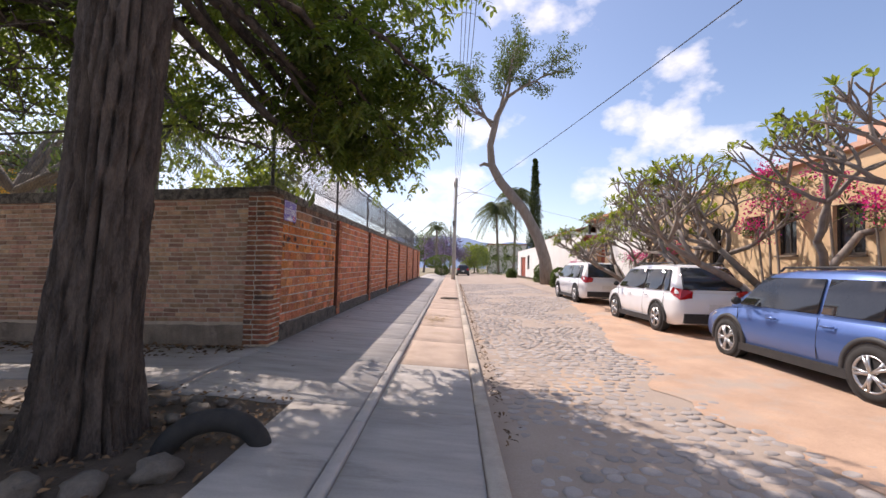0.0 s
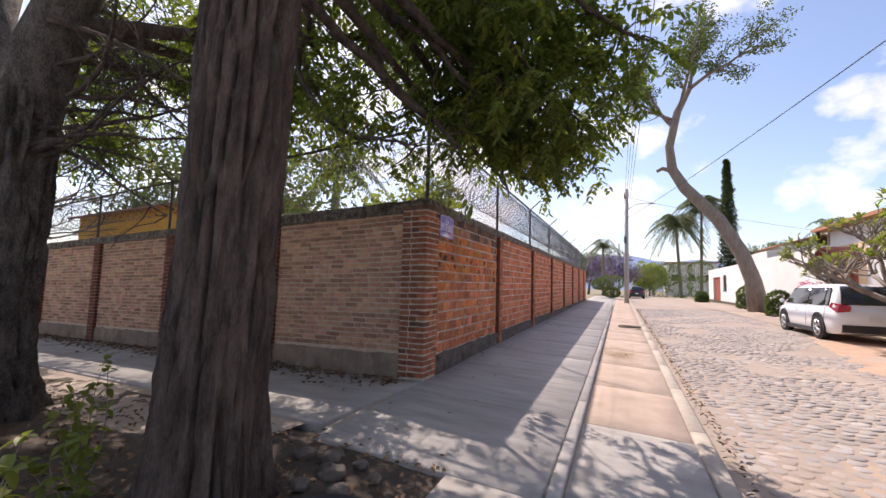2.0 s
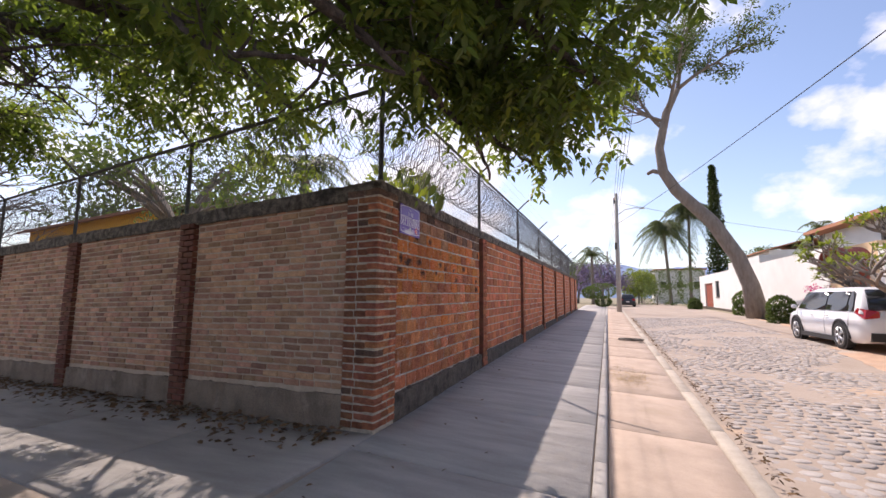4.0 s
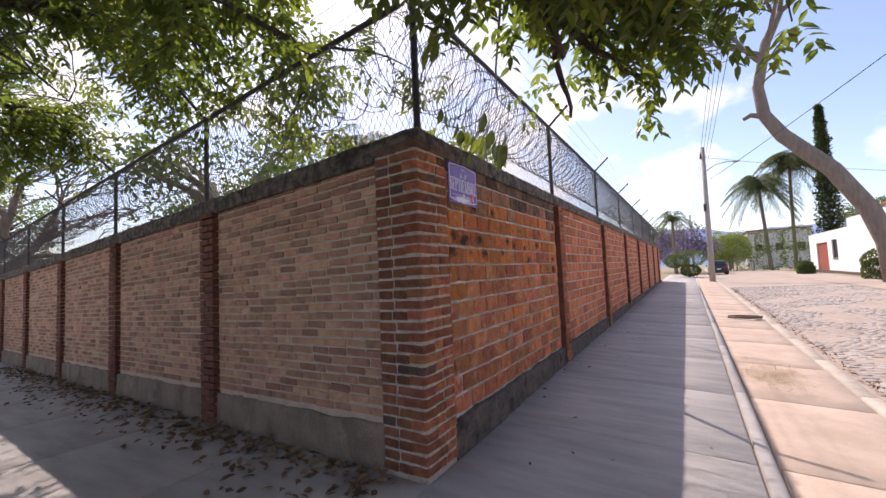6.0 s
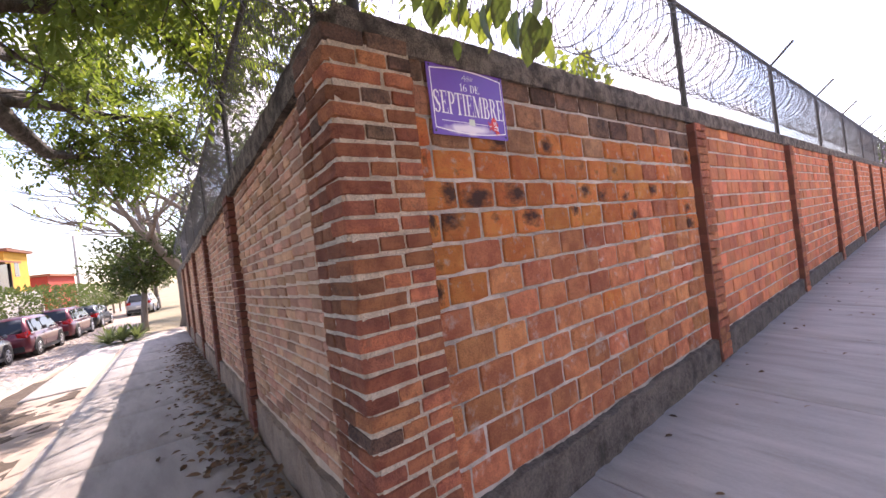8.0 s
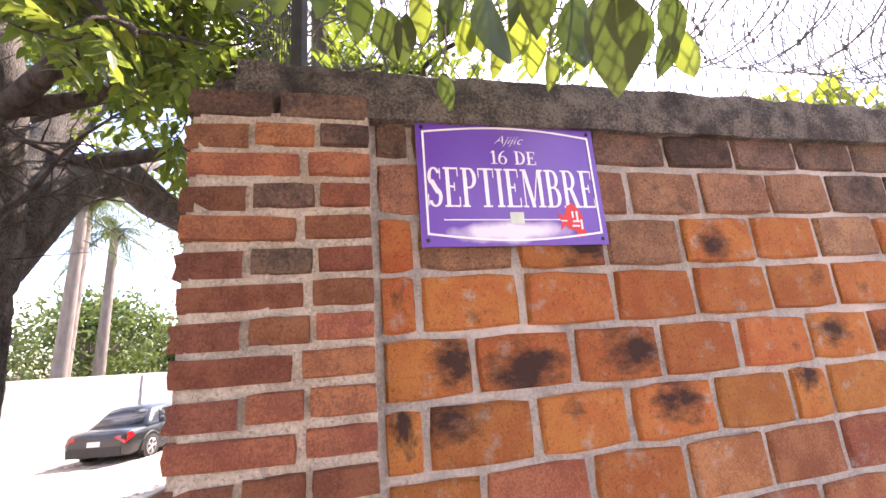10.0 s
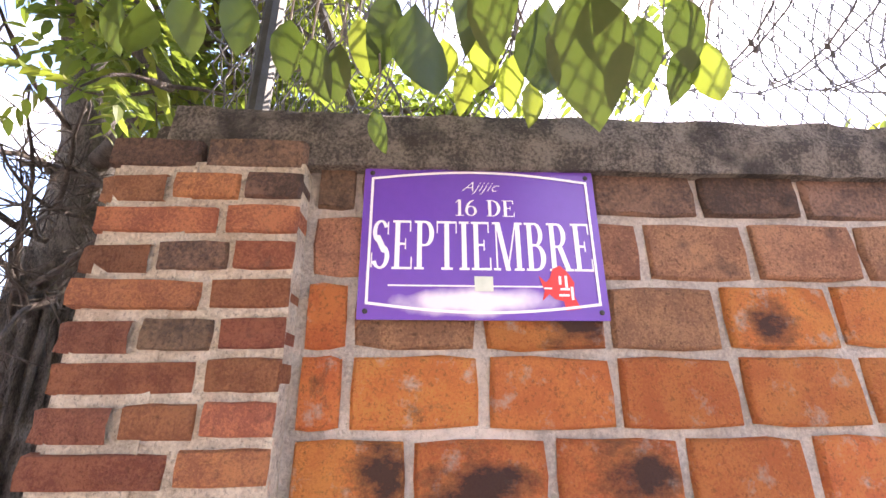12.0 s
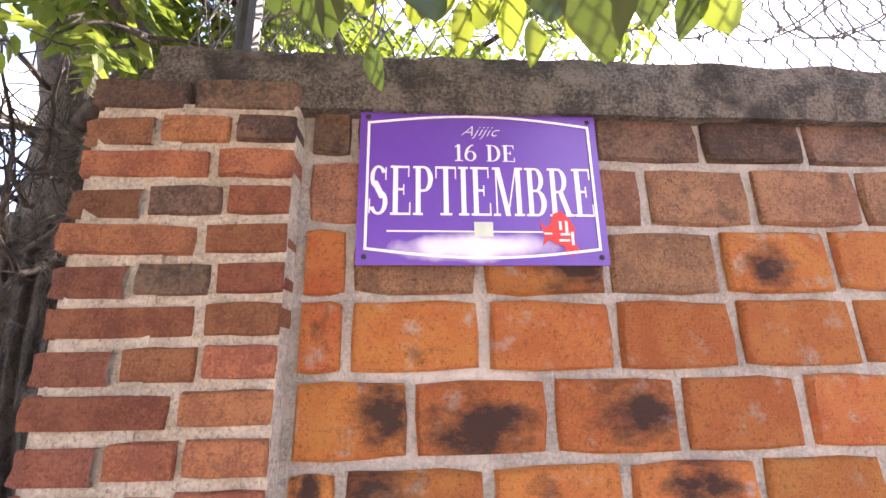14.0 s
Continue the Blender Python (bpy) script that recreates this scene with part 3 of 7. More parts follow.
def coil(P, u0, u1, v, z, rad, pitch, r=0.0022):
    """Barbed coil with its blades."""
    s, n = Soup(), int((u1 - u0) / pitch * 18)
    pts = []
    for i in range(n + 1):
        a = i / 18 * 2 * math.pi
        u = u0 + (u1 - u0) * i / n
        rr = rad * (1 + 0.16 * noise.noise((i * 0.05, 1, 1)))
        pts.append(P(u + 0.1 * math.sin(a * 0.5), v + rr * math.cos(a), z + rr * math.sin(a)))
    s.tube(pts, r, 3, False)
    for i in range(0, n, 2):
        p = Vector(pts[i])
        d = (Vector(pts[min(i + 1, n)]) - p).normalized()
        o = d.orthogonal().normalized() * 0.016
        o2 = d.cross(o)
        for w in (o, o2):
            k = len(s.v)
            s.v += [tuple(p - w - d * 0.008), tuple(p + d * 0.01), tuple(p + w + d * 0.008), tuple(p - d * 0.01)]
            s.f.append((k, k + 1, k + 2, k + 3))
    return s


fence_e = thing("wire_fence", "chain-link fence with barbed coils on the brick wall", "fence")
fence_s = thing("wire_fence", "chain-link fence with dark posts and top rail on the brick wall", "fence")
part("mesh_panel", chain_link(PE, 0.1, 26, -0.14, 2.63, 3.86, 0.07, 0.0026), WIRE, fence_e, "galvanised diamond mesh", tidy=False)
part("mesh_panel", chain_link(PS, 0.1, 19, -0.14, 2.63, 3.77, 0.07, 0.0026), WIRE, fence_s, "galvanised diamond mesh", tidy=False)
part("barbed_coil", coil(PE, 0.3, 28, -0.2, 3.36, 0.34, 0.13, 0.0042), WIRE, fence_e, "coiled barbed wire", tidy=False)
part("barbed_coil", coil(PS, 0.1, 19, -0.2, 3.36, 0.32, 0.18, 0.0042), WIRE, fence_s, "coiled barbed wire", tidy=False)
for i in range(8):
    u = 0.25 + i * 3.94
    s = Soup()
    s.tube([PE(u, -0.14, 2.6), PE(u, -0.14, 3.88)], 0.03, 10)
    s.tube([PE(u, -0.14, 3.84), PE(u, 0.2, 4.14)], 0.02, 8)
    part("post", s, STEEL, fence_e, "dark pipe post with a slanted arm")
s = Soup()
s.tube([PE(0.25 + i * 1.97, -0.14, 3.86 + 0.008 * (i % 2)) for i in range(15)], 0.024, 8)
part("rail", s, STEEL, fence_e, "dark top rail")
for k in range(3):
    s = Soup()
    s.tube([PE(0.25 + i * 1.97, -0.04 + k * 0.1, 3.93 + k * 0.09 - (0.02 if i % 2 else 0)) for i in range(15)], 0.002, 4, False)
    part("barbed_wire", s, GALV, fence_e)
for i in range(1, 6):
    u = 0.24 + i * 3.36
    s = Soup()
    s.tube([PS(u, -0.14, 2.6), PS(u, -0.14, 3.8)], 0.028, 10)
    s.tube([PS(u, -0.14, 3.76), PS(u, 0.18, 4.06)], 0.02, 8)
    part("post", s, STEEL, fence_s, "dark pipe post with a slanted arm")
s = Soup()
s.tube([PS(0.24 + i * 1.68, -0.14, 3.77 + 0.01 * (i % 2)) for i in range(12)], 0.026, 8)
part("rail", s, STEEL, fence_s, "dark top rail")
for k in range(3):
    s = Soup()
    s.tube([PS(0.24 + i * 1.68, -0.04 + k * 0.1, 3.85 + k * 0.09 - (0.02 if i % 2 else 0)) for i in range(12)], 0.0022, 4, False)
    part("barbed_wire", s, STEEL, fence_s)


# ---- street sign ----
sign = thing("street_sign", "purple enamel street-name plate with white letters, screwed to the brick wall", "street sign", (-0.052, 0.85, 2.327))
SIGN_W, SIGN_H = 0.56, 0.372


def plate_shape(pts, depth, v0):
    s = Soup()
    n = len(pts)
    s.v += [(v0 + depth, a, b) for a, b in pts] + [(v0, a, b) for a, b in pts]
    s.f.append(tuple(range(n)))
    s.f.append(tuple(reversed(range(n, 2 * n))))
    for i in range(n):
        j = (i + 1) % n
        s.f.append((i, n + i, n + j, j))
    return s


def band(path, w, v):
    """A flat painted line along a closed path."""
    s, n = Soup(), len(path)
    for i in range(n):
        a, b, c = Vector(path[i - 1]), Vector(path[i]), Vector(path[(i + 1) % n])
        d = ((b - a).normalized() + (c - b).normalized()).normalized()
        k = 1 / max(0.5, d.dot((c - b).normalized()))
        o = Vector((-d.y, d.x)) * w / 2 * k
        for q, e in ((b - o, 0.0), (b + o, 0.0), (b + o, 0.0008), (b - o, 0.0008)):
            s.v.append((v + e, q.x, q.y))
    for i in range(n):
        j = (i + 1) % n
        for e in range(4):
            h = (e + 1) % 4
            s.f.append((i * 4 + e, i * 4 + h, j * 4 + h, j * 4 + e))
    return s


s = Soup()
s.box((0, -SIGN_W / 2, -SIGN_H / 2), (0.004, SIGN_W / 2, SIGN_H / 2))
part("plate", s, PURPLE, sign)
bx, bz = SIGN_W / 2 - 0.02, SIGN_H / 2 - 0.028
path = [(-bx, -bz + 0.008)] + [(-bx + 2 * bx * i / 14, -bz + 0.008 - 0.02 * math.sin(math.pi * i / 14)) for i in range(1, 14)] + [(bx, -bz + 0.008), (bx, bz - 0.005)]
path += [(bx - 2 * bx * i / 14, bz - 0.005 + 0.022 * math.sin(math.pi * i / 14)) for i in range(1, 14)] + [(-bx, bz - 0.005)]
part("border", band(path, 0.006, 0.0055), SIGNWHITE, sign, "white painted border line")


def lettering(body, size, width, z, y=0.0, shear=0.0, bold=0.0):
    """Raised letters, squeezed to a given width."""
    cu = bpy.data.curves.new("lettering", "FONT")
    cu.body, cu.size, cu.align_x, cu.align_y, cu.extrude, cu.shear, cu.offset = body, size, "CENTER", "CENTER", 0.0004, shear, bold
    tmp = bpy.data.objects.new("lettering", cu)
    me = bpy.data.meshes.new_from_object(tmp)
    bpy.data.objects.remove(tmp)
    me.materials.clear()
    me.materials.append(SIGNWHITE)
    xs = [v.co.x for v in me.vertices]
    k = width / (max(xs) - min(xs))
    mid = (max(xs) + min(xs)) / 2
    for v in me.vertices:
        v.co = (0.0056 + v.co.z, (v.co.x - mid) * k + y, v.co.y + z)
    ob = new("lettering", me)
    ob.parent = sign
    return tagged(ob, "white letters reading " + body)


lettering("Ajijic", 0.038, 0.092, 0.136, 0.0, 0.5, -0.0007)


# Serif capitals from thick upright strokes, hairlines and bows; every letter has height 1.
def up(x, y0, y1, w):
    return [(x, y0), (x + w, y0), (x + w, y1), (x, y1)]


def across(x0, x1, y, h=0.045):
    return [(x0, y), (x1, y), (x1, y + h), (x0, y + h)]


def slant(x0, y0, x1, y1, w):
    return [(x0, y0), (x0 + w, y0), (x1 + w, y1), (x1, y1)]


def bow(cx, cy, rx, ry, a0, a1, wx, wy=0.045):
    an = [radians(a0 + (a1 - a0) * i / 12) for i in range(13)]
    return [(cx + rx * math.cos(t), cy + ry * math.sin(t)) for t in an] + [(cx + (rx - wx) * math.cos(t), cy + (ry - wy) * math.sin(t)) for t in reversed(an)]


T_ = 0.15
STEM = [up(0.08, 0, 1, T_)]
GLYPHS = {
    "E": (0.62, STEM + [across(0, 0.57, 0.955), across(0, 0.61, 0), across(0.1, 0.42, 0.49), up(0.535, 0.77, 1, 0.04), up(0.575, 0, 0.25, 0.04), up(0.39, 0.4, 0.62, 0.035)]),
    "P": (0.62, STEM + [across(0, 0.3, 0), across(0, 0.34, 0.955), across(0.1, 0.34, 0.47), bow(0.33, 0.735, 0.28, 0.265, -90, 90, 0.15)]),
    "B": (0.66, STEM + [across(0, 0.34, 0), across(0, 0.34, 0.955), across(0.1, 0.36, 0.5), bow(0.33, 0.75, 0.25, 0.25, -90, 90, 0.14), bow(0.34, 0.272, 0.3, 0.272, -90, 90, 0.16)]),
    "R": (0.72, STEM + [across(0, 0.3, 0), across(0, 0.34, 0.955), across(0.1, 0.34, 0.48), bow(0.33, 0.74, 0.27, 0.26, -90, 90, 0.15), slant(0.53, 0, 0.3, 0.5, 0.16), across(0.5, 0.76, 0)]),
    "T": (0.64, [up(0.245, 0, 1, T_), across(0, 0.64, 0.955), up(0, 0.75, 1, 0.036), up(0.604, 0.75, 1, 0.036), across(0.14, 0.5, 0)]),
    "I": (0.31, STEM + [across(0, 0.31, 0), across(0, 0.31, 0.955)]),
    "M": (0.96, [up(0.09, 0, 1, 0.045), slant(0.38, 0, 0.09, 1, 0.15), slant(0.42, 0, 0.72, 1, 0.045), up(0.73, 0, 1, T_), across(0, 0.22, 0), across(0, 0.18, 0.955), across(0.65, 0.96, 0), across(0.74, 0.96, 0.955)]),
    "S": (0.58, [bow(0.28, 0.755, 0.25, 0.245, 25, 235, 0.13), bow(0.29, 0.255, 0.28, 0.255, 55, -155, 0.14), slant(0.33, 0.33, 0.06, 0.68, 0.2), up(0.49, 0.7, 0.97, 0.036), up(0.01, 0.03, 0.32, 0.036)]),
    "D": (0.72, STEM + [across(0, 0.3, 0), across(0, 0.3, 0.955), bow(0.28, 0.5, 0.42, 0.5, -90, 90, 0.16)]),
    "1": (0.42, [up(0.15, 0, 1, 0.14), across(0.02, 0.42, 0), slant(0.0, 0.82, 0.15, 0.97, 0.06)]),
    "6": (0.6, [bow(0.3, 0.31, 0.29, 0.31, -90, 90, 0.13), bow(0.3, 0.31, 0.29, 0.31, 90, 270, 0.13), bow(0.5, 0.33, 0.49, 0.67, 95, 180, 0.14)]),
    " ": (0.35, [])}


def serif_word(body, height, width, y, z):
    """White capitals set to a given width, base at z."""
    total = sum(GLYPHS[c][0] + 0.07 for c in body) - 0.07
    k, x, s, q = width / total, y - width / 2, Soup(), 0
    for c in body:
        for stroke in GLYPHS[c][1]:
            o = plate_shape([(x + a * k, z + b * height) for a, b in stroke], 0.0006 + 0.00004 * (q % 9), 0.0046)
            n0, q = len(s.v), q + 1
            s.v += o.v
            s.f += [tuple(n0 + i for i in f) for f in o.f]
        x += (GLYPHS[c][0] + 0.07) * k
    part("lettering", s, SIGNWHITE, sign, "white serif capitals reading " + body, tidy=True)


serif_word("16 DE", 0.042, 0.142, 0.008, 0.06)
serif_word("SEPTIEMBRE", 0.118, 0.512, 0.0, -0.073)
s = Soup()
s.box((0.0052, -0.215, -0.112), (0.0056, 0.2, -0.1085))
part("rule", s, SIGNWHITE, sign, "thin white rule")
s = Soup()
s.box((0.0048, -0.022, -0.122), (0.0061, 0.02, -0.088))
part("tag", s, TAG, sign, "small pale green tag")
pts = [(0.125, -0.085), (0.14, -0.1), (0.15, -0.09), (0.158, -0.068), (0.176, -0.06), (0.194, -0.078), (0.206, -0.1), (0.203, -0.13), (0.215, -0.16), (0.182, -0.164), (0.178, -0.143), (0.158, -0.138), (0.146, -0.127), (0.13, -0.142), (0.136, -0.12)]
part("sticker", plate_shape(pts, 0.0008, 0.0052), STICKER, sign, "torn red sticker with pale bars")
s = Soup()
for y0, z0, w, h in ((0.172, -0.118, 0.022, 0.005), (0.17, -0.105, 0.006, 0.02), (0.184, -0.112, 0.006, 0.028), (0.168, -0.132, 0.024, 0.005), (0.135, -0.116, 0.018, 0.004), (0.196, -0.14, 0.006, 0.03)):
    s.box((0.0058, y0, z0), (0.0064, y0 + w, z0 + h))
part("sticker_bars", s, SIGNWHITE, sign)
for y in (-1, 1):
    for z in (-1, 1):
        o = lathe([(0.0, 0.0), (0.006, 0.0), (0.006, 0.002), (0.003, 0.004), (0.0, 0.0042)], 10)
        o.v = [(0.004 + c, y * (SIGN_W / 2 - 0.018) + a, z * (SIGN_H / 2 - 0.018) + b) for a, b, c in o.v]
        part("screw", o, TRIM, sign)
# ---- trees ----
def wander(p, d, length, n, r, bend=0.35, lift=0.0):
    pts, p, d = [Vector(p)], Vector(p), Vector(d).normalized()
    for i in range(n):
        d = (d + rnd_unit(r) * bend / n * 2 + Vector((0, 0, lift / n))).normalized()
        p = p + d * length / n
        pts.append(p.copy())
    return pts


def spray(s, p, d, r, length=0.34, pairs=5, leaf=0.1, wide=0.045):
    """A feathered leaf: a stalk with leaflets in pairs, hanging a little."""
    d = Vector(d).normalized()
    side = d.cross(Vector((0, 0, 1)))
    if side.length < 0.1:
        side = Vector((1, 0, 0))
    side.normalize()
    for i in range(pairs):
        f = (i + 1) / pairs
        q = p + d * length * f + Vector((0, 0, -0.25 * length * f * f))
        for sg in (-1, 1):
            ld = (side * sg * 0.9 + d * 0.45 + Vector((0, 0, -0.35)) + rnd_unit(r) * 0.25).normalized()
            nn = (Vector((0, 0, 1)) + rnd_unit(r) * 0.4).normalized()
            s.leaf(q, ld, nn, leaf * r.uniform(0.75, 1.2), wide * r.uniform(0.8, 1.2))
    s.leaf(p + d * length, (d + Vector((0, 0, -0.5))).normalized(), Vector((0, 0, 1)), leaf, wide)


def fissured_trunk(base, top, r0, r1, flare, seed, n=60, sides=48):
    """A trunk with deep upright furrows, root flare and swellings."""
    s = Soup()
    a, b = Vector(base), Vector(top)
    for i in range(n + 1):
        f = i / n
        c = a.lerp(b, f) + Vector((noise.noise((f * 2, 1, seed)), noise.noise((f * 2, 5, seed)), 0)) * 0.1 * f
        h = f * (b - a).length
        rad = r0 + (r1 - r0) * f + flare * math.exp(-h * 2.6)
        for j in range(sides):
            t = 2 * math.pi * j / sides
            q = Vector((math.cos(t), math.sin(t), 0))
            lobes = 0.07 * math.sin(t * 5 + seed) * math.exp(-h * 1.6) + 0.055 * noise.noise((q.x * 1.6, q.y * 1.6, h * 0.5 + seed))
            fur = -0.12 * max(0, 1 - 7 * abs(noise.noise((q.x * 3.4, q.y * 3.4, h * 0.5 + seed * 3)))) - 0.03 * max(0, 1 - 6 * abs(noise.noise((q.x * 8, q.y * 8, h * 1.6 + seed * 7)))) + 0.035 * noise.noise((q.x * 6, q.y * 6, h * 2.4 + seed)) + 0.022 * noise.noise((q.x * 16, q.y * 16, h * 8))
            s.v.append(tuple(c + q * (rad * (1 + lobes * 2) + fur * rad * 2.4)))
    for i in range(n):
        for j in range(sides):
            p, q = i * sides + j, i * sides + (j + 1) % sides
            s.f.append((p, q, q + sides, p + sides))
    s.f.append(tuple(n * sides + j for j in range(sides)))
    return s


def limbs_and_sprays(tree, starts, leafmat, leafmat2, seed, leaf=0.1, per=5, length=0.34, reach=1.0, droop=-0.25, light=0.25, twigs=7):
    """Main limbs, side branches, twigs and their leaves."""
    r = random.Random(seed)
    wood, green, pale = Soup(), Soup(), Soup()
    for p, d, ln, rad in starts:
        main = wander(p, d, ln, 10, r, 0.5, droop * 0.3)
        wood.tube(main, [rad * (1 - 0.8 * i / 10) for i in range(11)], 8)
        for i in range(3, 11):
            for _ in range(2):
                dd = (main[i] - main[i - 1]).normalized() + rnd_unit(r) * 1.0
                sub = wander(main[i], dd, ln * r.uniform(0.22, 0.45) * reach, 6, r, 0.7, droop)
                wood.tube(sub, [max(0.006, rad * 0.3 * (1 - 0.14 * k)) for k in range(7)], 5)
                for k in range(1, 7):
                    for _ in range(max(1, twigs // 3)):
                        tw = wander(sub[k], (sub[k] - sub[k - 1]).normalized() * 0.6 + rnd_unit(r), r.uniform(0.25, 0.6), 3, r, 0.6, droop)
                        wood.tube(tw, [0.007, 0.006, 0.005, 0.004], 3, False)
                        for q in (1, 2, 3):
                            for _ in range(int(per + r.random())):
                                dr = (tw[q] - tw[q - 1]).normalized() * 0.4 + rnd_unit(r) + Vector((0, 0, -0.15))
                                spray(pale if r.random() < light else green, tw[q], dr, r, length * r.uniform(0.7, 1.1), 4, leaf, leaf * 0.46)
    part("branch_work", wood, BARK, tree, "dark branches", True, tidy=False)
    part("foliage", green, leafmat, tree, "dark green feathered leaves", tidy=False)
    part("foliage", pale, leafmat2, tree, "yellow-green sunlit leaves", tidy=False)


T1 = (0.05, -3.43, g(0.1, -3.4) - 0.12)
tree = thing("tree", "large tree with a thick furrowed grey-brown trunk in a soil pit", "tree", T1)
part("trunk", fissured_trunk((0, 0, 0), (0.3, -0.04, 5.6), 0.32, 0.3, 0.15, 3.3, 150, 120), BARK, tree, "thick furrowed trunk with flaring foot", True)
s = lathe([(0.02, -0.09), (0.09, -0.08), (0.12, 0.0), (0.09, 0.08), (0.02, 0.1)], 14)
s.v = [(0.3 + a * 0.8, 0.12 + b, 2.22 + c) for a, b, c in s.v]
part("burl", s, BARK, tree, "rounded scar on the trunk", True)
limbs_and_sprays(tree, [
    ((0.1, 0.1, 4.9), (0.35, 0.95, 0.3), 4.6, 0.11), ((0.1, 0.1, 5.2), (-0.1, 1.0, 0.3), 5.0, 0.12),
    ((0.1, 0.1, 5.3), (-0.4, 0.5, 0.6), 4.2, 0.1), ((0.1, 0.1, 5.4), (0.6, -0.6, 0.6), 3.6, 0.1), ((0.1, 0.1, 5.4), (0.35, 0.5, 0.9), 3.6, 0.1)],
    LEAF, LEAF_Y, 21, 0.115, 0.55, 0.34, 1.0, -0.2, 0.25, 4)

# The low bough that hangs over the corner of the wall.
bough = thing("tree_bough", "long drooping tree bough with glossy leaves above the wall corner", "branch", (T1[0], T1[1], T1[2]))
r = random.Random(77)
wood, green, pale = Soup(), Soup(), Soup()
ROUTES = [[(0.1, 0.1, 4.3), (0.35, 1.0, 3.95), (0.55, 2.0, 3.55), (0.8, 2.6, 3.6), (0.85, 3.0, 3.6), (0.9, 3.3, 3.6)],
          [(0.1, 0.1, 4.5), (0.7, 0.8, 4.1), (1.2, 1.7, 3.75), (1.6, 2.4, 3.55), (1.95, 2.8, 3.4), (2.2, 3.1, 3.28)],
          [(0.1, 0.1, 4.6), (0.9, 0.5, 4.4), (1.2, 1.0, 4.2), (1.5, 1.5, 3.95), (1.75, 2.0, 3.7), (2.0, 2.5, 3.5)],
          [(0.2, 0.1, 5.0), (0.9, 0.8, 4.8), (1.7, 1.4, 4.5), (2.2, 1.8, 4.3), (2.5, 2.1, 4.1), (2.85, 2.4, 3.95)],
          [(0.2, 0.1, 5.1), (0.7, 0.9, 4.95), (1.3, 1.7, 4.7), (1.7, 2.2, 4.5), (2.1, 2.6, 4.3), (2.3, 2.9, 4.1)],
          [(0.1, 0.1, 4.0), (0.3, 0.9, 3.7), (0.65, 1.6, 3.35), (0.95, 2.2, 3.2), (1.1, 2.8, 3.0), (1.15, 3.3, 2.9)],
          [(0.1, 0.1, 4.7), (0.6, 1.4, 4.3), (0.85, 2.6, 3.9), (0.95, 3.5, 3.4), (0.9, 4.1, 3.15), (0.85, 4.6, 3.05)],
          [(0.1, 0.1, 4.6), (0.5, 1.4, 4.1), (0.8, 2.5, 3.6), (0.95, 3.2, 3.35), (1.2, 3.7, 3.15), (1.45, 4.2, 3.05)],
          [(0.1, 0.1, 4.8), (0.5, 0.9, 4.6), (0.9, 1.6, 4.3), (1.3, 2.3, 3.9), (1.5, 2.9, 3.55), (1.65, 3.5, 3.35)],
          [(0.2, 0.1, 4.9), (0.7, 1.3, 4.5), (1.1, 2.4, 4.0), (1.35, 3.1, 3.7), (1.5, 3.6, 3.5), (1.6, 4.0, 3.4)],
          [(0.2, 0.1, 5.0), (0.9, 1.2, 4.6), (1.5, 2.1, 4.1), (1.8, 2.8, 3.8), (1.95, 3.3, 3.6), (2.05, 3.7, 3.5)],
          [(0.2, 0.1, 4.9), (0.6, 1.5, 4.5), (1.0, 2.7, 4.0), (1.25, 3.6, 3.7), (1.35, 4.2, 3.55), (1.4, 4.7, 3.45)]]
for route in ROUTES:
    pts = [Vector(q) + rnd_unit(r) * 0.05 for q in route]
    fine = []
    for i in range(len(pts) - 1):
        for f in (0, 0.34, 0.67):
            fine.append(pts[i].lerp(pts[i + 1], f) + rnd_unit(r) * 0.03)
    fine.append(pts[-1])
    wood.tube(fine, [0.055 * (1 - 0.8 * i / len(fine)) for i in range(len(fine))], 7)
    for i in range(5, len(fine)):
        for _ in range(2):
            tw = wander(fine[i], rnd_unit(r) + Vector((0.1, 0.15, 0.1)), r.uniform(0.35, 0.75), 4, r, 0.7, -0.3)
            if min(q.z for q in tw) < 3.0 or min(q.z for q in tw) < 3.2 and max(q.y for q in tw) > 3.1 and min(q.x for q in tw) < 1.05:
                continue
            wood.tube(tw, [0.01, 0.008, 0.006, 0.005, 0.004], 4, False)
            for q in range(1, 5):
                for _ in range(1 + q // 2):
                    dr = rnd_unit(r) + Vector((0, 0, -0.25)) + (tw[q] - tw[q - 1]).normalized() * 0.5
                    spray(pale if r.random() < 0.16 else green, tw[q], dr, r, r.uniform(0.2, 0.32), 5, 0.095, 0.044)
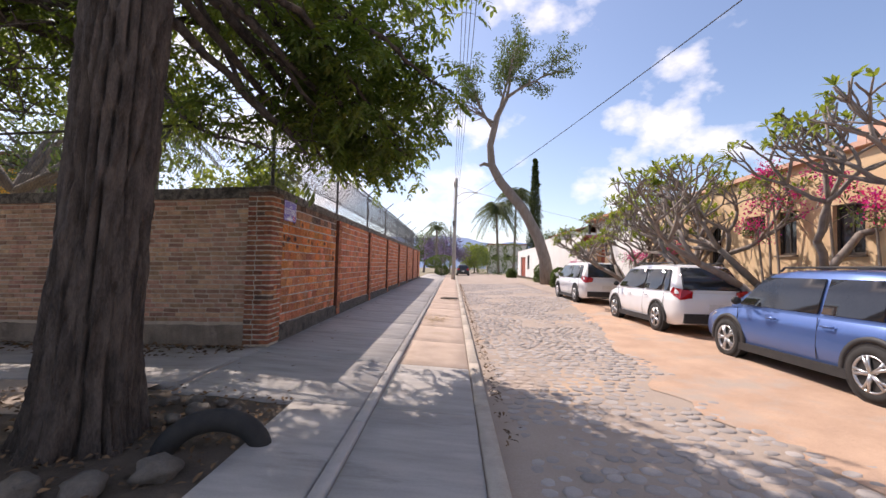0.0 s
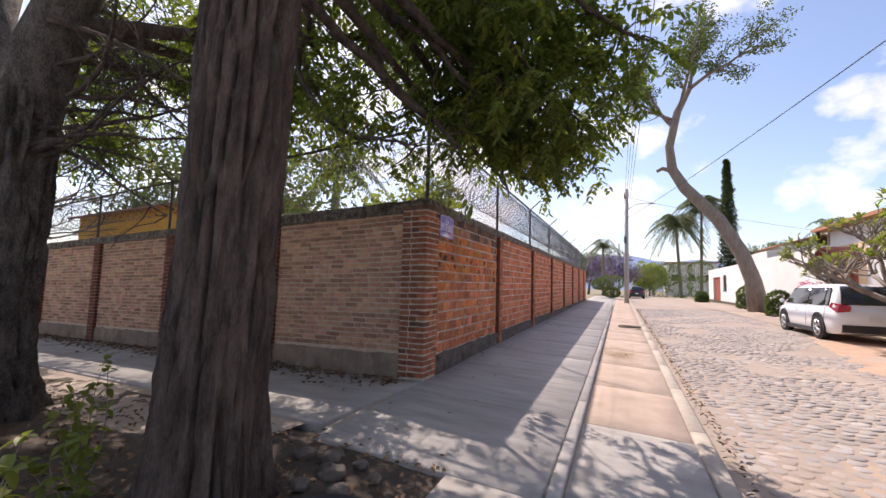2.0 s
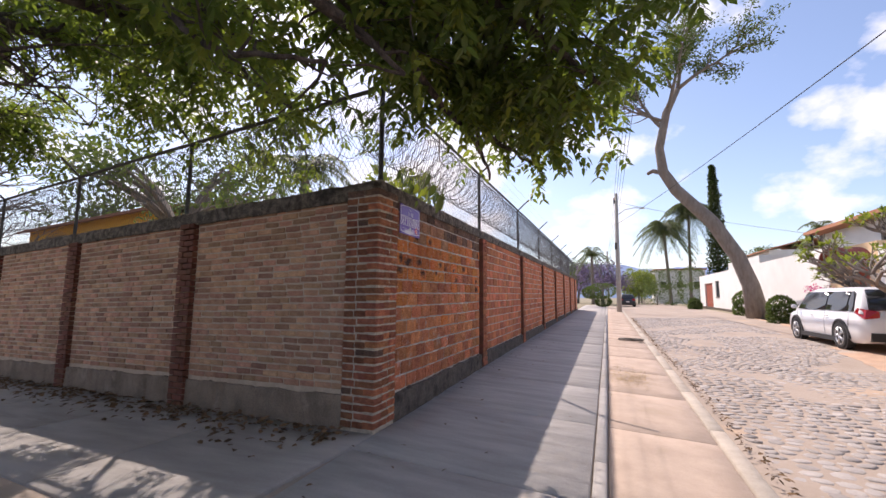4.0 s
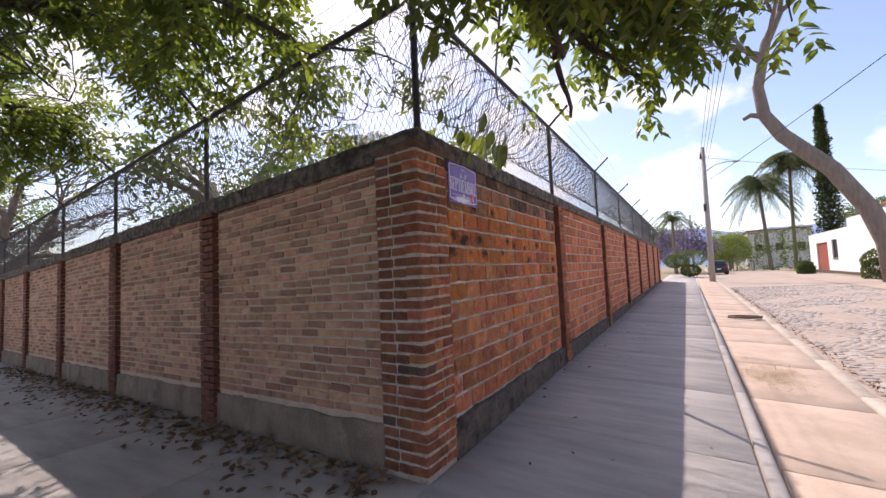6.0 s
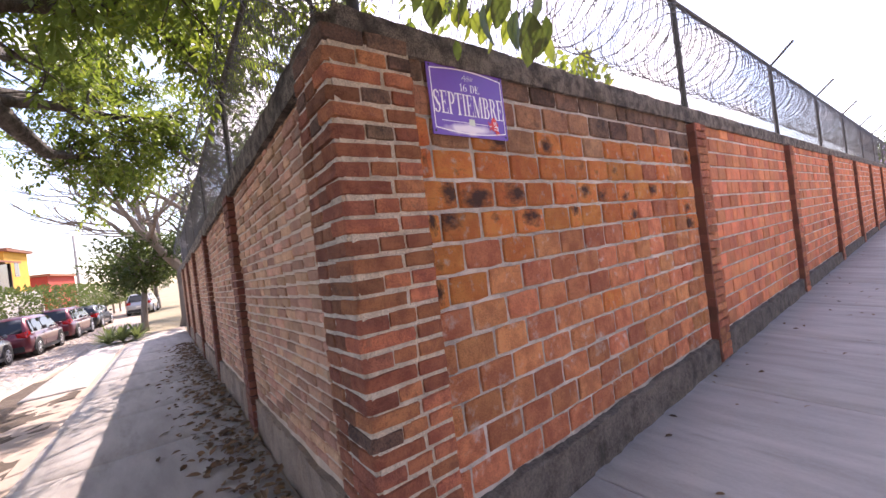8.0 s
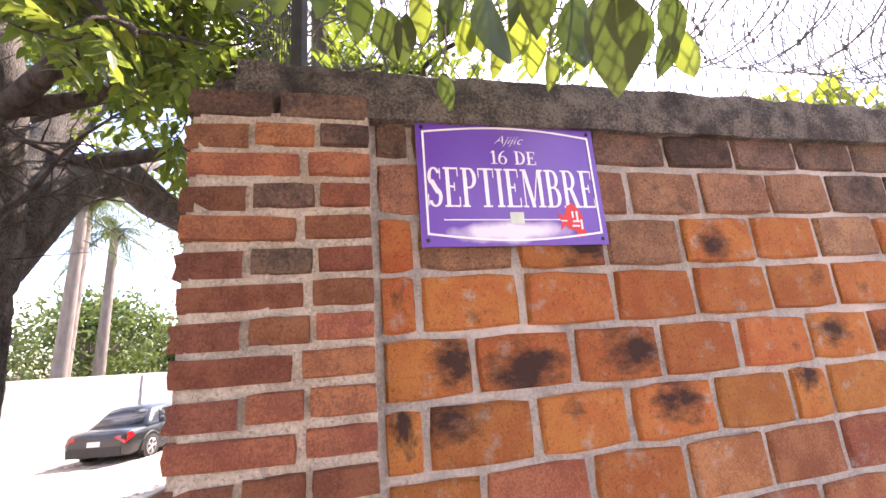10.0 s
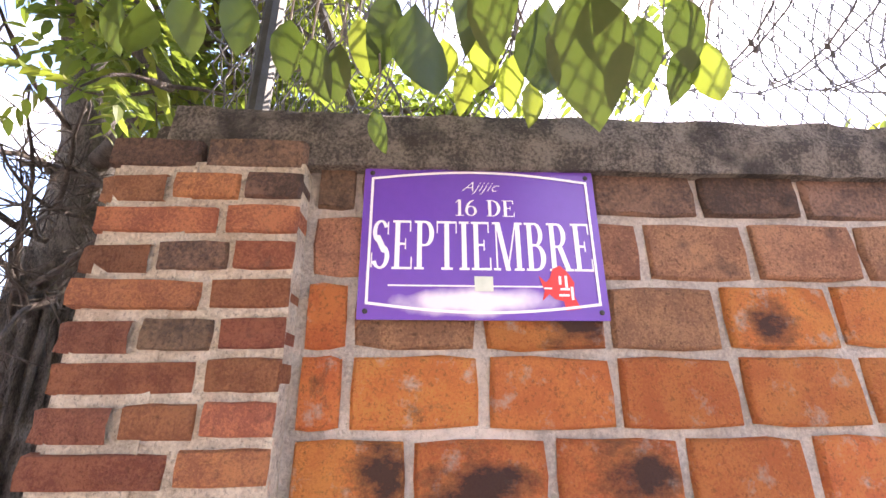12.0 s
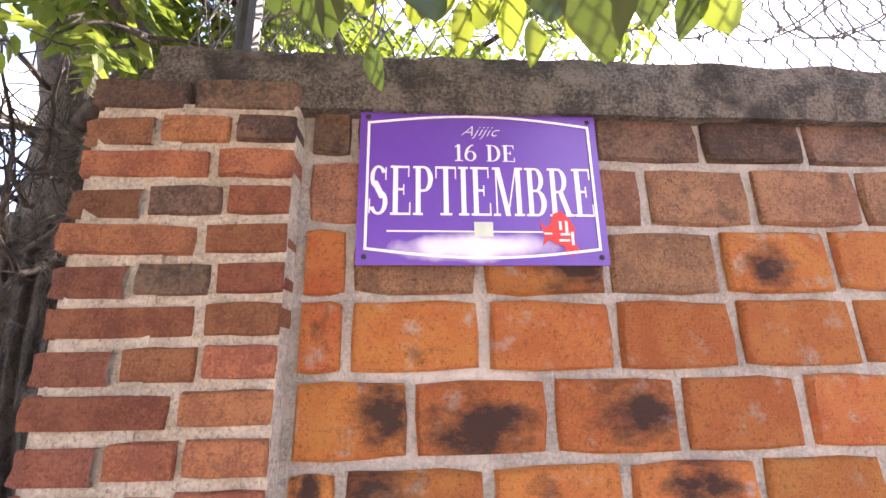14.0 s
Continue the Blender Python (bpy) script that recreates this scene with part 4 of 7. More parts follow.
for route, rad in ((((0.2, 0.05, 4.9), (-0.3, 0.75, 4.6), (-0.26, 1.0, 4.1), (-0.5, 1.15, 3.9), (-0.5, 1.2, 3.65), (-0.24, 1.25, 3.25), (0.05, 1.3, 3.02), (0.34, 1.35, 2.95), (0.75, 1.45, 2.88)), 0.042),
                   (((0.2, 0.05, 5.1), (-0.1, 1.2, 4.65), (0.14, 1.45, 4.12), (0.37, 1.5, 3.65), (0.77, 1.65, 3.24), (1.07, 1.8, 2.92)), 0.05),
                   (((0.25, 0.05, 4.8), (0.4, 1.1, 4.3), (0.6, 1.25, 4.07), (0.9, 1.35, 3.86), (1.1, 1.5, 3.57), (1.3, 1.9, 3.4)), 0.055),
                   (((0.2, 0.05, 5.0), (-0.9, 1.5, 4.7), (-1.3, 2.2, 4.3), (-1.2, 2.7, 3.8), (-0.8, 2.9, 3.5)), 0.05)):
    pts = [Vector(q) for q in route]
    fine = []
    for i in range(len(pts) - 1):
        p0, p1, p2, p3 = pts[max(i - 1, 0)], pts[i], pts[i + 1], pts[min(i + 2, len(pts) - 1)]
        for f in (0, 0.25, 0.5, 0.75):
            fine.append(0.5 * (2 * p1 + (p2 - p0) * f + (2 * p0 - 5 * p1 + 4 * p2 - p3) * f * f + (3 * p1 - p0 - 3 * p2 + p3) * f ** 3) + rnd_unit(r) * 0.012)
    fine.append(pts[-1])
    wood.tube(fine, [rad * (1 - 0.72 * i / len(fine)) for i in range(len(fine))], 8)
    for i in range(8, len(fine), 2):
        tw = wander(fine[i], rnd_unit(r) + Vector((0, 0.3, 0.1)), r.uniform(0.3, 0.7), 4, r, 0.9, -0.1)
        wood.tube(tw, [0.012, 0.01, 0.008, 0.006, 0.004], 5, False)
        for q in range(2, 5):
            spray(pale if r.random() < 0.6 else green, tw[q], rnd_unit(r) + Vector((0, 0.3, -0.2)), r, r.uniform(0.2, 0.32), 5, 0.09, 0.042)
part("branch_work", wood, BARK, bough, "thin dark branches", True, tidy=False)
part("foliage", green, LEAF, bough, "dark glossy leaves", tidy=False)
part("foliage", pale, LEAF_Y, bough, "sunlit yellow-green leaves", tidy=False)

# Large leaves hanging just above the sign.
twig = thing("tree_twig", "leafy twigs with large drooping oval leaves above the sign", "branch", (0.3, 0.8, 2.95))
r = random.Random(5)
wood, big, bigp = Soup(), Soup(), Soup()


def broad_leaf(s, p, d, n, length, width):
    """A broad pointed blade with a midrib fold and a curved tip."""
    sd = d.cross(n).normalized()
    k = len(s.v)
    prof = [(0.0, 0.04), (0.15, 0.55), (0.35, 0.95), (0.55, 1.0), (0.75, 0.75), (0.9, 0.36), (1.0, 0.0)]
    for f, w in prof:
        c = p + d * length * f - n * length * 0.22 * f * f
        for e in (-1, 0, 1):
            s.v.append(tuple(c + sd * e * w * width / 2 + n * abs(e) * w * width * 0.13))
    for i in range(len(prof) - 1):
        for e in (0, 1):
            a = k + i * 3 + e
            s.f.append((a, a + 1, a + 4, a + 3))


HANGING = ((-0.02, -0.11, -0.29, 0.20, 0), (0.01, 0.18, -0.27, 0.25, 0), (-0.03, 0.14, -0.25, 0.22, 0), (-0.07, -0.16, -0.2, 0.16, 0), (-0.12, 0.03, -0.2, 0.13, 1), (-0.05, 0.41, -0.2, 0.15, 0), (-0.09, 0.49, -0.27, 0.15, 1), (-0.1, 0.46, -0.26, 0.13, 0), (-0.1, -0.65, -0.22, 0.14, 0), (-0.11, -0.71, -0.2, 0.12, 0))
HANGING += ((-0.1, -0.58, -0.2, 0.12, 0), (-0.15, -0.38, -0.2, 0.13, 0), (-0.15, -0.33, -0.25, 0.13, 0), (-0.15, -0.27, -0.26, 0.12, 0), (-0.15, -0.19, -0.42, 0.09, 0), (-0.22, 0.06, -0.18, 0.13, 1), (-0.22, 0.12, -0.2, 0.13, 1), (-0.21, -0.05, -0.17, 0.13, 1), (-0.23, 0.0, -0.23, 0.11, 1), (-0.24, 0.16, -0.26, 0.11, 1))
HANGING += ((-0.17, -0.24, -0.16, 0.14, 1), (-0.1, 0.36, -0.2, 0.15, 0), (-0.08, 0.29, -0.15, 0.16, 0), (-0.02, 0.04, -0.17, 0.18, 0), (-0.05, -0.02, -0.14, 0.17, 0), (-0.18, 0.22, -0.2, 0.13, 1), (0.02, 0.27, -0.12, 0.18, 0), (-0.12, -0.48, -0.16, 0.14, 0), (-0.2, -0.1, -0.2, 0.12, 1), (0.04, -0.25, -0.12, 0.17, 0))
for x, y, z, L, c in HANGING:
    p = Vector((x, y, z))
    d = (Vector((r.uniform(-0.4, -0.1), r.uniform(-0.22, 0.22), -1))).normalized()
    n = (Vector((1, r.uniform(-0.7, 0.7), -0.1)) * r.choice((1, 1, -1))).normalized()
    broad_leaf(bigp if c else big, p, d, n, L, L * r.uniform(0.46, 0.6))
    wood.tube([p + Vector((0.05, r.uniform(-0.05, 0.05), 0.2)), p + Vector((0.02, 0.01, 0.07)), p], [0.004, 0.003, 0.0022], 4, False)
wood.tube([(0.4, -0.6, 0.75), (0.1, -0.1, 0.3), (-0.02, 0.2, 0.18), (-0.03, 0.6, 0.16)], [0.012, 0.009, 0.007, 0.004], 6)
part("stem", wood, TWIG, twig, "thin brown stems", True)
LEAF_B = mat("broad_leaf", (0.036, 0.058, 0.016), (0.058, 0.075, 0.02), 9, 60, 0.4, 0.25, vary=0.3, hue=0.02, thin=0.28, trans=(0.10, 0.155, 0.022), depth=0.003)
part("leaf", big, LEAF_B, twig, "broad dark green leaves", True, tidy=False)
part("leaf", bigp, LEAF_Y, twig, "bright yellow-green leaves", True, tidy=False)

T2 = (-3.75, -3.15, g(-3.7, -3.1) - 0.15)
tree = thing("tree", "massive old tree with a forked dark trunk beside the pavement", "tree", T2)
part("trunk", fissured_trunk((0, 0, 0), (0.05, 0.0, 3.7), 0.39, 0.37, 0.24, 7.1, 90, 90), BARK3, tree, "massive gnarled grey trunk", True)
s = Soup()
s.tube([(0.05, 0, 3.2), (0.16, 0.08, 4.0), (0.4, 0.2, 4.9), (1.0, 0.3, 6.0)], [0.34, 0.32, 0.27, 0.22], 14)
s.tube([(0.0, 0, 3.1), (-0.3, 0.0, 3.9), (-0.75, -0.1, 4.8), (-1.2, 0.2, 6.0)], [0.36, 0.3, 0.26, 0.2], 14)
s.tube([(-0.2, 0, 3.3), (-0.6, 0.3, 4.3), (-1.25, 0.59, 4.75), (-1.85, 0.72, 4.6), (-2.55, 0.96, 4.5), (-3.0, 1.1, 4.75), (-3.5, 1.26, 4.9), (-4.25, 1.5, 4.69), (-5.05, 1.8, 4.5), (-5.8, 2.0, 4.7)], [0.3, 0.27, 0.26, 0.25, 0.23, 0.2, 0.18, 0.14, 0.1, 0.06], 12)
s.tube([(-2.4, 0.9, 4.55), (-3.1, 0.95, 5.2), (-3.65, 0.93, 5.6), (-4.55, 1.35, 6.1), (-5.6, 1.5, 6.3)], [0.19, 0.17, 0.15, 0.11, 0.06], 10)
s.tube([(-3.0, 1.1, 4.75), (-3.5, 1.0, 5.3), (-4.4, 1.3, 5.35), (-5.4, 1.7, 5.7)], [0.13, 0.11, 0.08, 0.05], 8)
s.tube([(-1.25, 0.59, 4.75), (-1.9, 0.2, 5.3), (-3.0, -0.2, 5.6), (-4.4, -0.4, 6.4)], [0.2, 0.17, 0.14, 0.09], 10)
part("fork", s, BARK3, tree, "forked heavy limbs", True)
limbs_and_sprays(tree, [
    ((1.0, 0.3, 5.6), (0.9, 0.6, 0.25), 4.5, 0.14), ((1.0, 0.3, 5.9), (0.3, 0.8, 0.5), 4.5, 0.13), ((-1.2, 0.2, 5.9), (-0.6, 0.8, 0.3), 4.5, 0.13), ((-3.5, 1.26, 4.9), (-0.6, 0.8, 0.15), 3.4, 0.1),
    ((-4.55, 1.35, 6.1), (-0.8, 0.5, 0.2), 3.8, 0.09), ((-1.2, 0.2, 6.0), (-0.8, -0.6, 0.5), 4.5, 0.12), ((-5.05, 1.8, 4.5), (-0.8, 0.4, 0.1), 2.8, 0.07), ((-4.4, -0.4, 6.3), (-0.9, 0.1, 0.2), 3.5, 0.08), ((0.3, 0.1, 4.6), (0.6, 0.85, 0.2), 4.2, 0.12), ((-0.6, 0.0, 4.6), (-0.2, 1.0, 0.25), 4.0, 0.12), ((0.4, 0.2, 4.7), (0.25, 1.0, 0.1), 4.2, 0.1), ((1.0, 0.3, 6.0), (0.5, -0.7, 0.6), 4.0, 0.12)],
    LEAF, LEAF_Y, 31, 0.12, 0.9, 0.34, 1.0, -0.25, 0.18, 6)
s, r = Soup(), random.Random(15)
for i in range(16):
    m = wander((r.uniform(-0.3, 0.8), r.uniform(-0.1, 0.3), r.uniform(2.9, 5.0)), (r.uniform(0.2, 1), r.uniform(0.1, 1.2), r.uniform(-0.3, 0.5)), r.uniform(1.2, 2.6), 8, r, 0.9, 0.0)
    s.tube(m, [0.035 - 0.0035 * k for k in range(9)], 6)
    for k in range(2, 9):
        for _ in range(2):
            s.tube(wander(m[k], rnd_unit(r), r.uniform(0.3, 0.8), 4, r, 0.9), [0.009, 0.007, 0.006, 0.004, 0.003], 4, False)
part("dead_wood", s, BARK, tree, "tangle of bare grey twigs", True, tidy=False)


def clumps(centres, rad, n, leaf, r, flat_=0.8):
    """Many small leaves gathered round uneven centres."""
    s = Soup()
    for c, k in centres:
        c = Vector(c)
        for _ in range(n):
            q = rnd_unit(r) * (r.random() ** 0.4) * rad * k
            q.z *= flat_
            d = (rnd_unit(r) + q.normalized() * 0.6).normalized()
            s.leaf(c + q, d, (rnd_unit(r) + Vector((0, 0, 0.7))).normalized(), leaf * r.uniform(0.7, 1.3), leaf * 0.5)
    return s


def crown_centres(c, R_, n, r, squash=0.7):
    return [((c[0] + q.x * R_, c[1] + q.y * R_, c[2] + q.z * R_ * squash), r.uniform(0.7, 1.3)) for q in [rnd_unit(r) * (r.random() ** 0.35) for _ in range(n)]]


def broad_tree(at, height, R_, seed, leafmat, label, bark=BARK2, n=26, leaf=0.24, per=150, squash=0.7, bare=0.0):
    r = random.Random(seed)
    t = thing("tree", label, "tree", at)
    wood = Soup()
    wood.tube(wander((0, 0, -0.2), (0, 0, 1), height - R_ * 0.7, 6, r, 0.25), [0.26 * height / 8 * (1 - 0.08 * i) for i in range(7)], 9)
    cs = crown_centres((0, 0, height - R_ * squash), R_, n, r, squash)
    for c, k in cs:
        wood.tube([(0, 0, height - R_ * 1.1), (c[0] * 0.45, c[1] * 0.45, (c[2] + height - R_) / 2), c], [0.1, 0.07, 0.02], 5, False)
    part("trunk", wood, bark, t, "", True, tidy=False)
    part("crown", clumps(cs, R_ * 0.34, per, leaf, r), leafmat, t, tidy=False)
    return t


def palm(at, height, fronds, length, seed, lean=(0, 0), label="tall palm with drooping feathered fronds"):
    r = random.Random(seed)
    t = thing("palm_tree", label, "palm tree", at)
    s = Soup()
    top = Vector((lean[0], lean[1], height))
    s.tube([Vector((0, 0, -0.2)).lerp(top, i / 8) + Vector((0, 0, 0)) for i in range(9)], [0.26 - 0.012 * i for i in range(9)], 10)
    part("trunk", s, BARK2, t, "ringed grey palm trunk", True)
    s = Soup()
    for i in range(fronds):
        a, e = 2 * math.pi * i * 0.618 + r.uniform(-0.2, 0.2), r.uniform(-0.6, 1.3)
        d = Vector((math.cos(a) * math.cos(e), math.sin(a) * math.cos(e), math.sin(e)))
        pts = [top + d * length * f + Vector((0, 0, -0.8 * length * f * f)) for f in [k / 9 for k in range(10)]]
        s.tube(pts, [0.03 * (1 - 0.08 * k) for k in range(10)], 3, False)
        side = d.cross(Vector((0, 0, 1))).normalized()
        for k in range(1, 10):
            for h in range(5):
                q = pts[k - 1].lerp(pts[k], h / 5)
                for sg in (-1, 1):
                    s.leaf(q, (side * sg + d * 0.5 + Vector((0, 0, -0.8)) + rnd_unit(r) * 0.3).normalized(), Vector((0, 0, 1)), length * 0.2 * (1.1 - 0.06 * k), 0.045 * length / 3)
    part("fronds", s, LEAF_P, t, tidy=False)
    return t


# Leaning tree on the far side of the street.
lt = thing("tree", "tall leaning tree with a bare curved trunk and thin high crown", "tree", (0, 26, 0))
s = Soup()
s.tube([(10.6, 0.4, 0.0), (10.25, 0.2, 2.2), (9.66, 0, 3.9), (8.47, 0, 6.1), (6.6, 0, 8.3), (5.9, 0, 9.6), (5.75, 0, 11.2), (6.27, 0, 13.6), (7.0, 0, 15.1)], [0.62, 0.46, 0.42, 0.4, 0.36, 0.31, 0.27, 0.24, 0.17], 14)
part("trunk", s, BARK2, lt, "smooth grey-brown curved trunk", True)
s, r = Soup(), random.Random(9)
s.tube([(5.9, 0, 9.5), (5.3, -0.1, 9.7), (4.95, 0, 9.55)], [0.16, 0.14, 0.11], 8)
tips = []
for a, d, ln, rad in (((6.0, 0, 12.6), (-0.5, 0.2, 0.8), 4.5, 0.15), ((6.27, 0, 13.6), (0.3, -0.3, 1.0), 5.0, 0.14), ((7.0, 0, 15.1), (1.0, 0.1, 0.55), 5.0, 0.14), ((7.0, 0, 15.1), (0.1, 0.4, 1.0), 5.5, 0.14), ((6.1, 0, 13), (-0.8, -0.2, 0.5), 3.6, 0.11)):
    m = wander(a, d, ln, 7, r, 0.5, 0.3)
    s.tube(m, [rad * (1 - 0.11 * i) for i in range(8)], 7)
    for i in range(2, 8):
        for _ in range(3):
            b = wander(m[i], (m[i] - m[i - 1]).normalized() + rnd_unit(r) * 0.9, r.uniform(1.2, 2.6), 4, r, 0.6, 0.25)
            s.tube(b, [0.05, 0.04, 0.03, 0.02, 0.012], 5, False)
            tips += [(tuple(q), r.uniform(0.7, 1.2)) for q in b[2:]]
part("limb_work", s, BARK2, lt, "thin upper limbs", True, tidy=False)
part("crown", clumps([c for c in tips if c[0][2] > 15.0], 0.62, 30, 0.2, r, 0.6), LEAF_D, lt, "sparse light green crown", tidy=False)


def plumeria(at, height, spread, seed):
    """Stubby forking branches with leaf tufts and flowers at the tips."""
    r = random.Random(seed)
    t = thing("frangipani_tree", "spreading grey frangipani tree with bare forking branches", "tree", at, 0, "frangipani trees along the house")
    s, tips = Soup(), []

    def fork(p, d, ln, rad, depth):
        m = wander(p, d, ln, 3, r, 0.4, 0.25)
        s.tube(m, [rad, rad * 0.95, rad * 0.88, rad * 0.8], 6 if depth > 3 else 4)
        if depth == 0:
            tips.append((m[-1], (m[-1] - m[-2]).normalized()))
            return
        for _ in range(2 if depth > 4 or r.random() < 0.55 else 3):
            nd = (m[-1] - m[-2]).normalized() + rnd_unit(r) * 0.85
            nd.z = abs(nd.z) * 0.6 + 0.22
            fork(m[-1], nd, ln * 0.76, rad * 0.7, depth - 1)

    for k in range(3):
        a = 2 * math.pi * k / 3 + seed
        fork((0, 0, -0.1), (math.cos(a) * 0.8, math.sin(a) * 0.8, 0.9), height * 0.36, 0.13, 6)
    part("branch_work", s, TWIG, t, "grey forking branches", True, tidy=False)
    lf, fl = Soup(), Soup()
    for p, d in tips:
        if r.random() < 0.75:
            for _ in range(r.randint(4, 8)):
                lf.leaf(p, (d + rnd_unit(r)).normalized(), (Vector((0, 0, 1)) + rnd_unit(r) * 0.3).normalized(), r.uniform(0.12, 0.24), 0.06)
    part("foliage", lf, LEAF_Y, t, "pale green leaf tufts", tidy=False)
    return t


for i, (x, y, h) in enumerate(((10.75, 3.0, 4.5), (10.9, 6.2, 4.2), (10.8, 9.4, 3.8), (11.0, 11.6, 3.2), (10.8, -0.8, 4.2))):
    plumeria((x, y, st(x, y) + 0.1), h, 2.0, i + 1)
r = random.Random(3)
for i, (x, y, z, k, nn) in enumerate(((10.7, 3.4, 3.2, 0.55, 7), (10.9, 4.2, 2.6, 0.4, 5), (11.1, 2.4, 3.5, 0.5, 6), (11.0, 8.5, 2.3, 0.45, 6), (11.0, 12.2, 2.1, 0.5, 7), (11.1, 11.0, 1.9, 0.35, 5), (11.2, 1.5, 2.8, 0.4, 5), (10.4, 17.6, 1.6, 0.55, 8), (11.1, 4.2, 4.1, 0.4, 5))):
    b = thing("bougainvillea", "bougainvillea with bright magenta blossoms against the house", "flowering vine", (x, y, z), 0, "bougainvilleas along the house")
    part("blossom", clumps(crown_centres((0, 0, 0), k, nn, r), 0.28, 60, 0.07, r), PINK, b, tidy=False)
    s = Soup()
    for _ in range(7):
        s.tube(wander((0, 0, 0), rnd_unit(r) + Vector((0, 0, -0.8)), r.uniform(0.6, 1.3), 5, r, 0.5, -0.6), [0.012, 0.011, 0.01, 0.008, 0.006, 0.004], 4, False)
    s.tube([(0, 0, 0), (0.2, 0.1, -z * 0.5), (0.15, 0, -z + st(x, y))], [0.02, 0.03, 0.035], 5)
    part("stems", s, TWIG, b, tidy=False)
    part("leaves", clumps(crown_centres((0, 0, -0.1), k * 0.9, 4, r), 0.26, 40, 0.08, r), LEAF_D, b, tidy=False)

# ---- cars ----
def loft(rings):
    s, k = Soup(), len(rings[0])
    for q in rings:
        s.v += q
    for i in range(len(rings) - 1):
        for j in range(k - 1):
            a = i * k + j
            s.f.append((a, a + 1, a + k + 1, a + k))
    s.f.append(tuple(range(k)))
    s.f.append(tuple((len(rings) - 1) * k + j for j in reversed(range(k))))
    return s


def car(label, at, turn, body, L=4.5, W=1.8, H=1.65, wb=2.62, kind_="suv", wheel=0.34, alloy=ALLOY, rails=False, group=""):
    """A parked car; its nose points along +x."""
    c = thing("car", label, "car", at, turn, group)
    hw, cl = W / 2, 0.2
    belt = 0.60 * H if kind_ != "sedan" else 0.64 * H
    hood = belt - 0.04
    fx, rx = L / 2, -L / 2
    ws0 = fx - (1.05 if kind_ != "sedan" else 1.25)
    tail = rx + (0.12 if kind_ == "suv" else (0.85 if kind_ == "sedan" else 1.5))
    st_ = [(rx, 0.42, 0.78 * belt, 0.80), (rx + 0.05, 0.3, belt - 0.06, 0.90), (rx + 0.3, cl + 0.03, belt, 0.97), (rx + 0.9, cl, belt, 1.0), (0, cl, belt, 1.0), (ws0 - 0.2, cl, belt, 1.0), (ws0 + 0.25, cl, hood, 0.99),
           (fx - 0.45, cl, hood - 0.07, 0.96), (fx - 0.15, 0.26, hood - 0.16, 0.88), (fx - 0.03, 0.34, hood - 0.28, 0.76), (fx, 0.42, hood - 0.4, 0.66)]
    rings = []
    for x, zb, zt, k in st_:
        w = hw * k
        half = [(w * 0.86, zb), (w * 0.97, zb + 0.1), (w, zb + (zt - zb) * 0.45), (w * 0.985, zb + (zt - zb) * 0.72), (w * 0.95, zt - 0.045), (w * 0.88, zt), (w * 0.5, zt + 0.03)]
        rings.append([(x, y, z) for y, z in half] + [(x, -y, z) for y, z in reversed(half)] + [(x, half[0][0], half[0][1])])
    part("body", loft(rings), body, c, "painted body", True)
    # cabin: lower and upper outline
    roof0, roof1 = ws0 - 0.62, tail + (0.42 if kind_ == "suv" else 0.5)
    if kind_ == "pickup":
        roof1 = tail + 0.15
    cab = []
    for x, z, k in ((ws0 + 0.12, belt - 0.02, 0.86), (ws0 - 0.28, belt + (H - belt) * 0.55, 0.80), (roof0, H - 0.05, 0.73), (roof0 - 0.4, H, 0.72), (0.5 * (roof0 + roof1) - 0.2, H + 0.005, 0.72), (roof1, H - 0.035, 0.70), ((roof1 + tail) / 2, belt + (H - belt) * 0.55, 0.76), (tail - 0.02, belt - 0.02, 0.82)):
        w, wl_ = hw * k, hw * 0.93
        zz = max(z, belt)
        f = (zz - belt) / (H - belt)
        half = [(wl_ * 0.995, belt - 0.03), (wl_ + (w - wl_) * f * 0.55, belt + (zz - belt) * 0.55), (w, max(zz - 0.05, belt)), (w * 0.86, zz), (w * 0.4, zz + 0.018)]
        cab.append([(x, y, q) for y, q in half] + [(x, -y, q) for y, q in reversed(half)])
    part("cabin", loft(cab), body, c, "", True)

    def pane(name, quad, off, material=DARKGLASS, lab=""):
        a, b, d, e = [Vector(q) for q in quad]
        nrm = (b - a).cross(e - a).normalized() * off
        s = Soup()
        m = 3
        for i in range(m + 1):
            for j in range(m + 1):
                p, q = a.lerp(b, i / m), e.lerp(d, i / m)
                s.v.append(tuple(p.lerp(q, j / m) + nrm * (1 + 0.35 * math.sin(math.pi * j / m))))
        for i in range(m):
            for j in range(m):
                k = i * (m + 1) + j
                s.f.append((k, k + 1, k + m + 2, k + m + 1))
        k = len(s.v)
        for q in (a, b, d, e):
            s.v.append(tuple(q - nrm * 1.5))
        cor = [0, m * (m + 1), (m + 1) * (m + 1) - 1, m]
        for i in range(4):
            s.f.append((cor[i], cor[(i + 1) % 4], k + (i + 1) % 4, k + i))
        return part(name, s, material, c, lab, True)

    zt = H - 0.12
    ylo, yhi = hw * 0.935, hw * 0.765
    mid = (roof0 + roof1) / 2
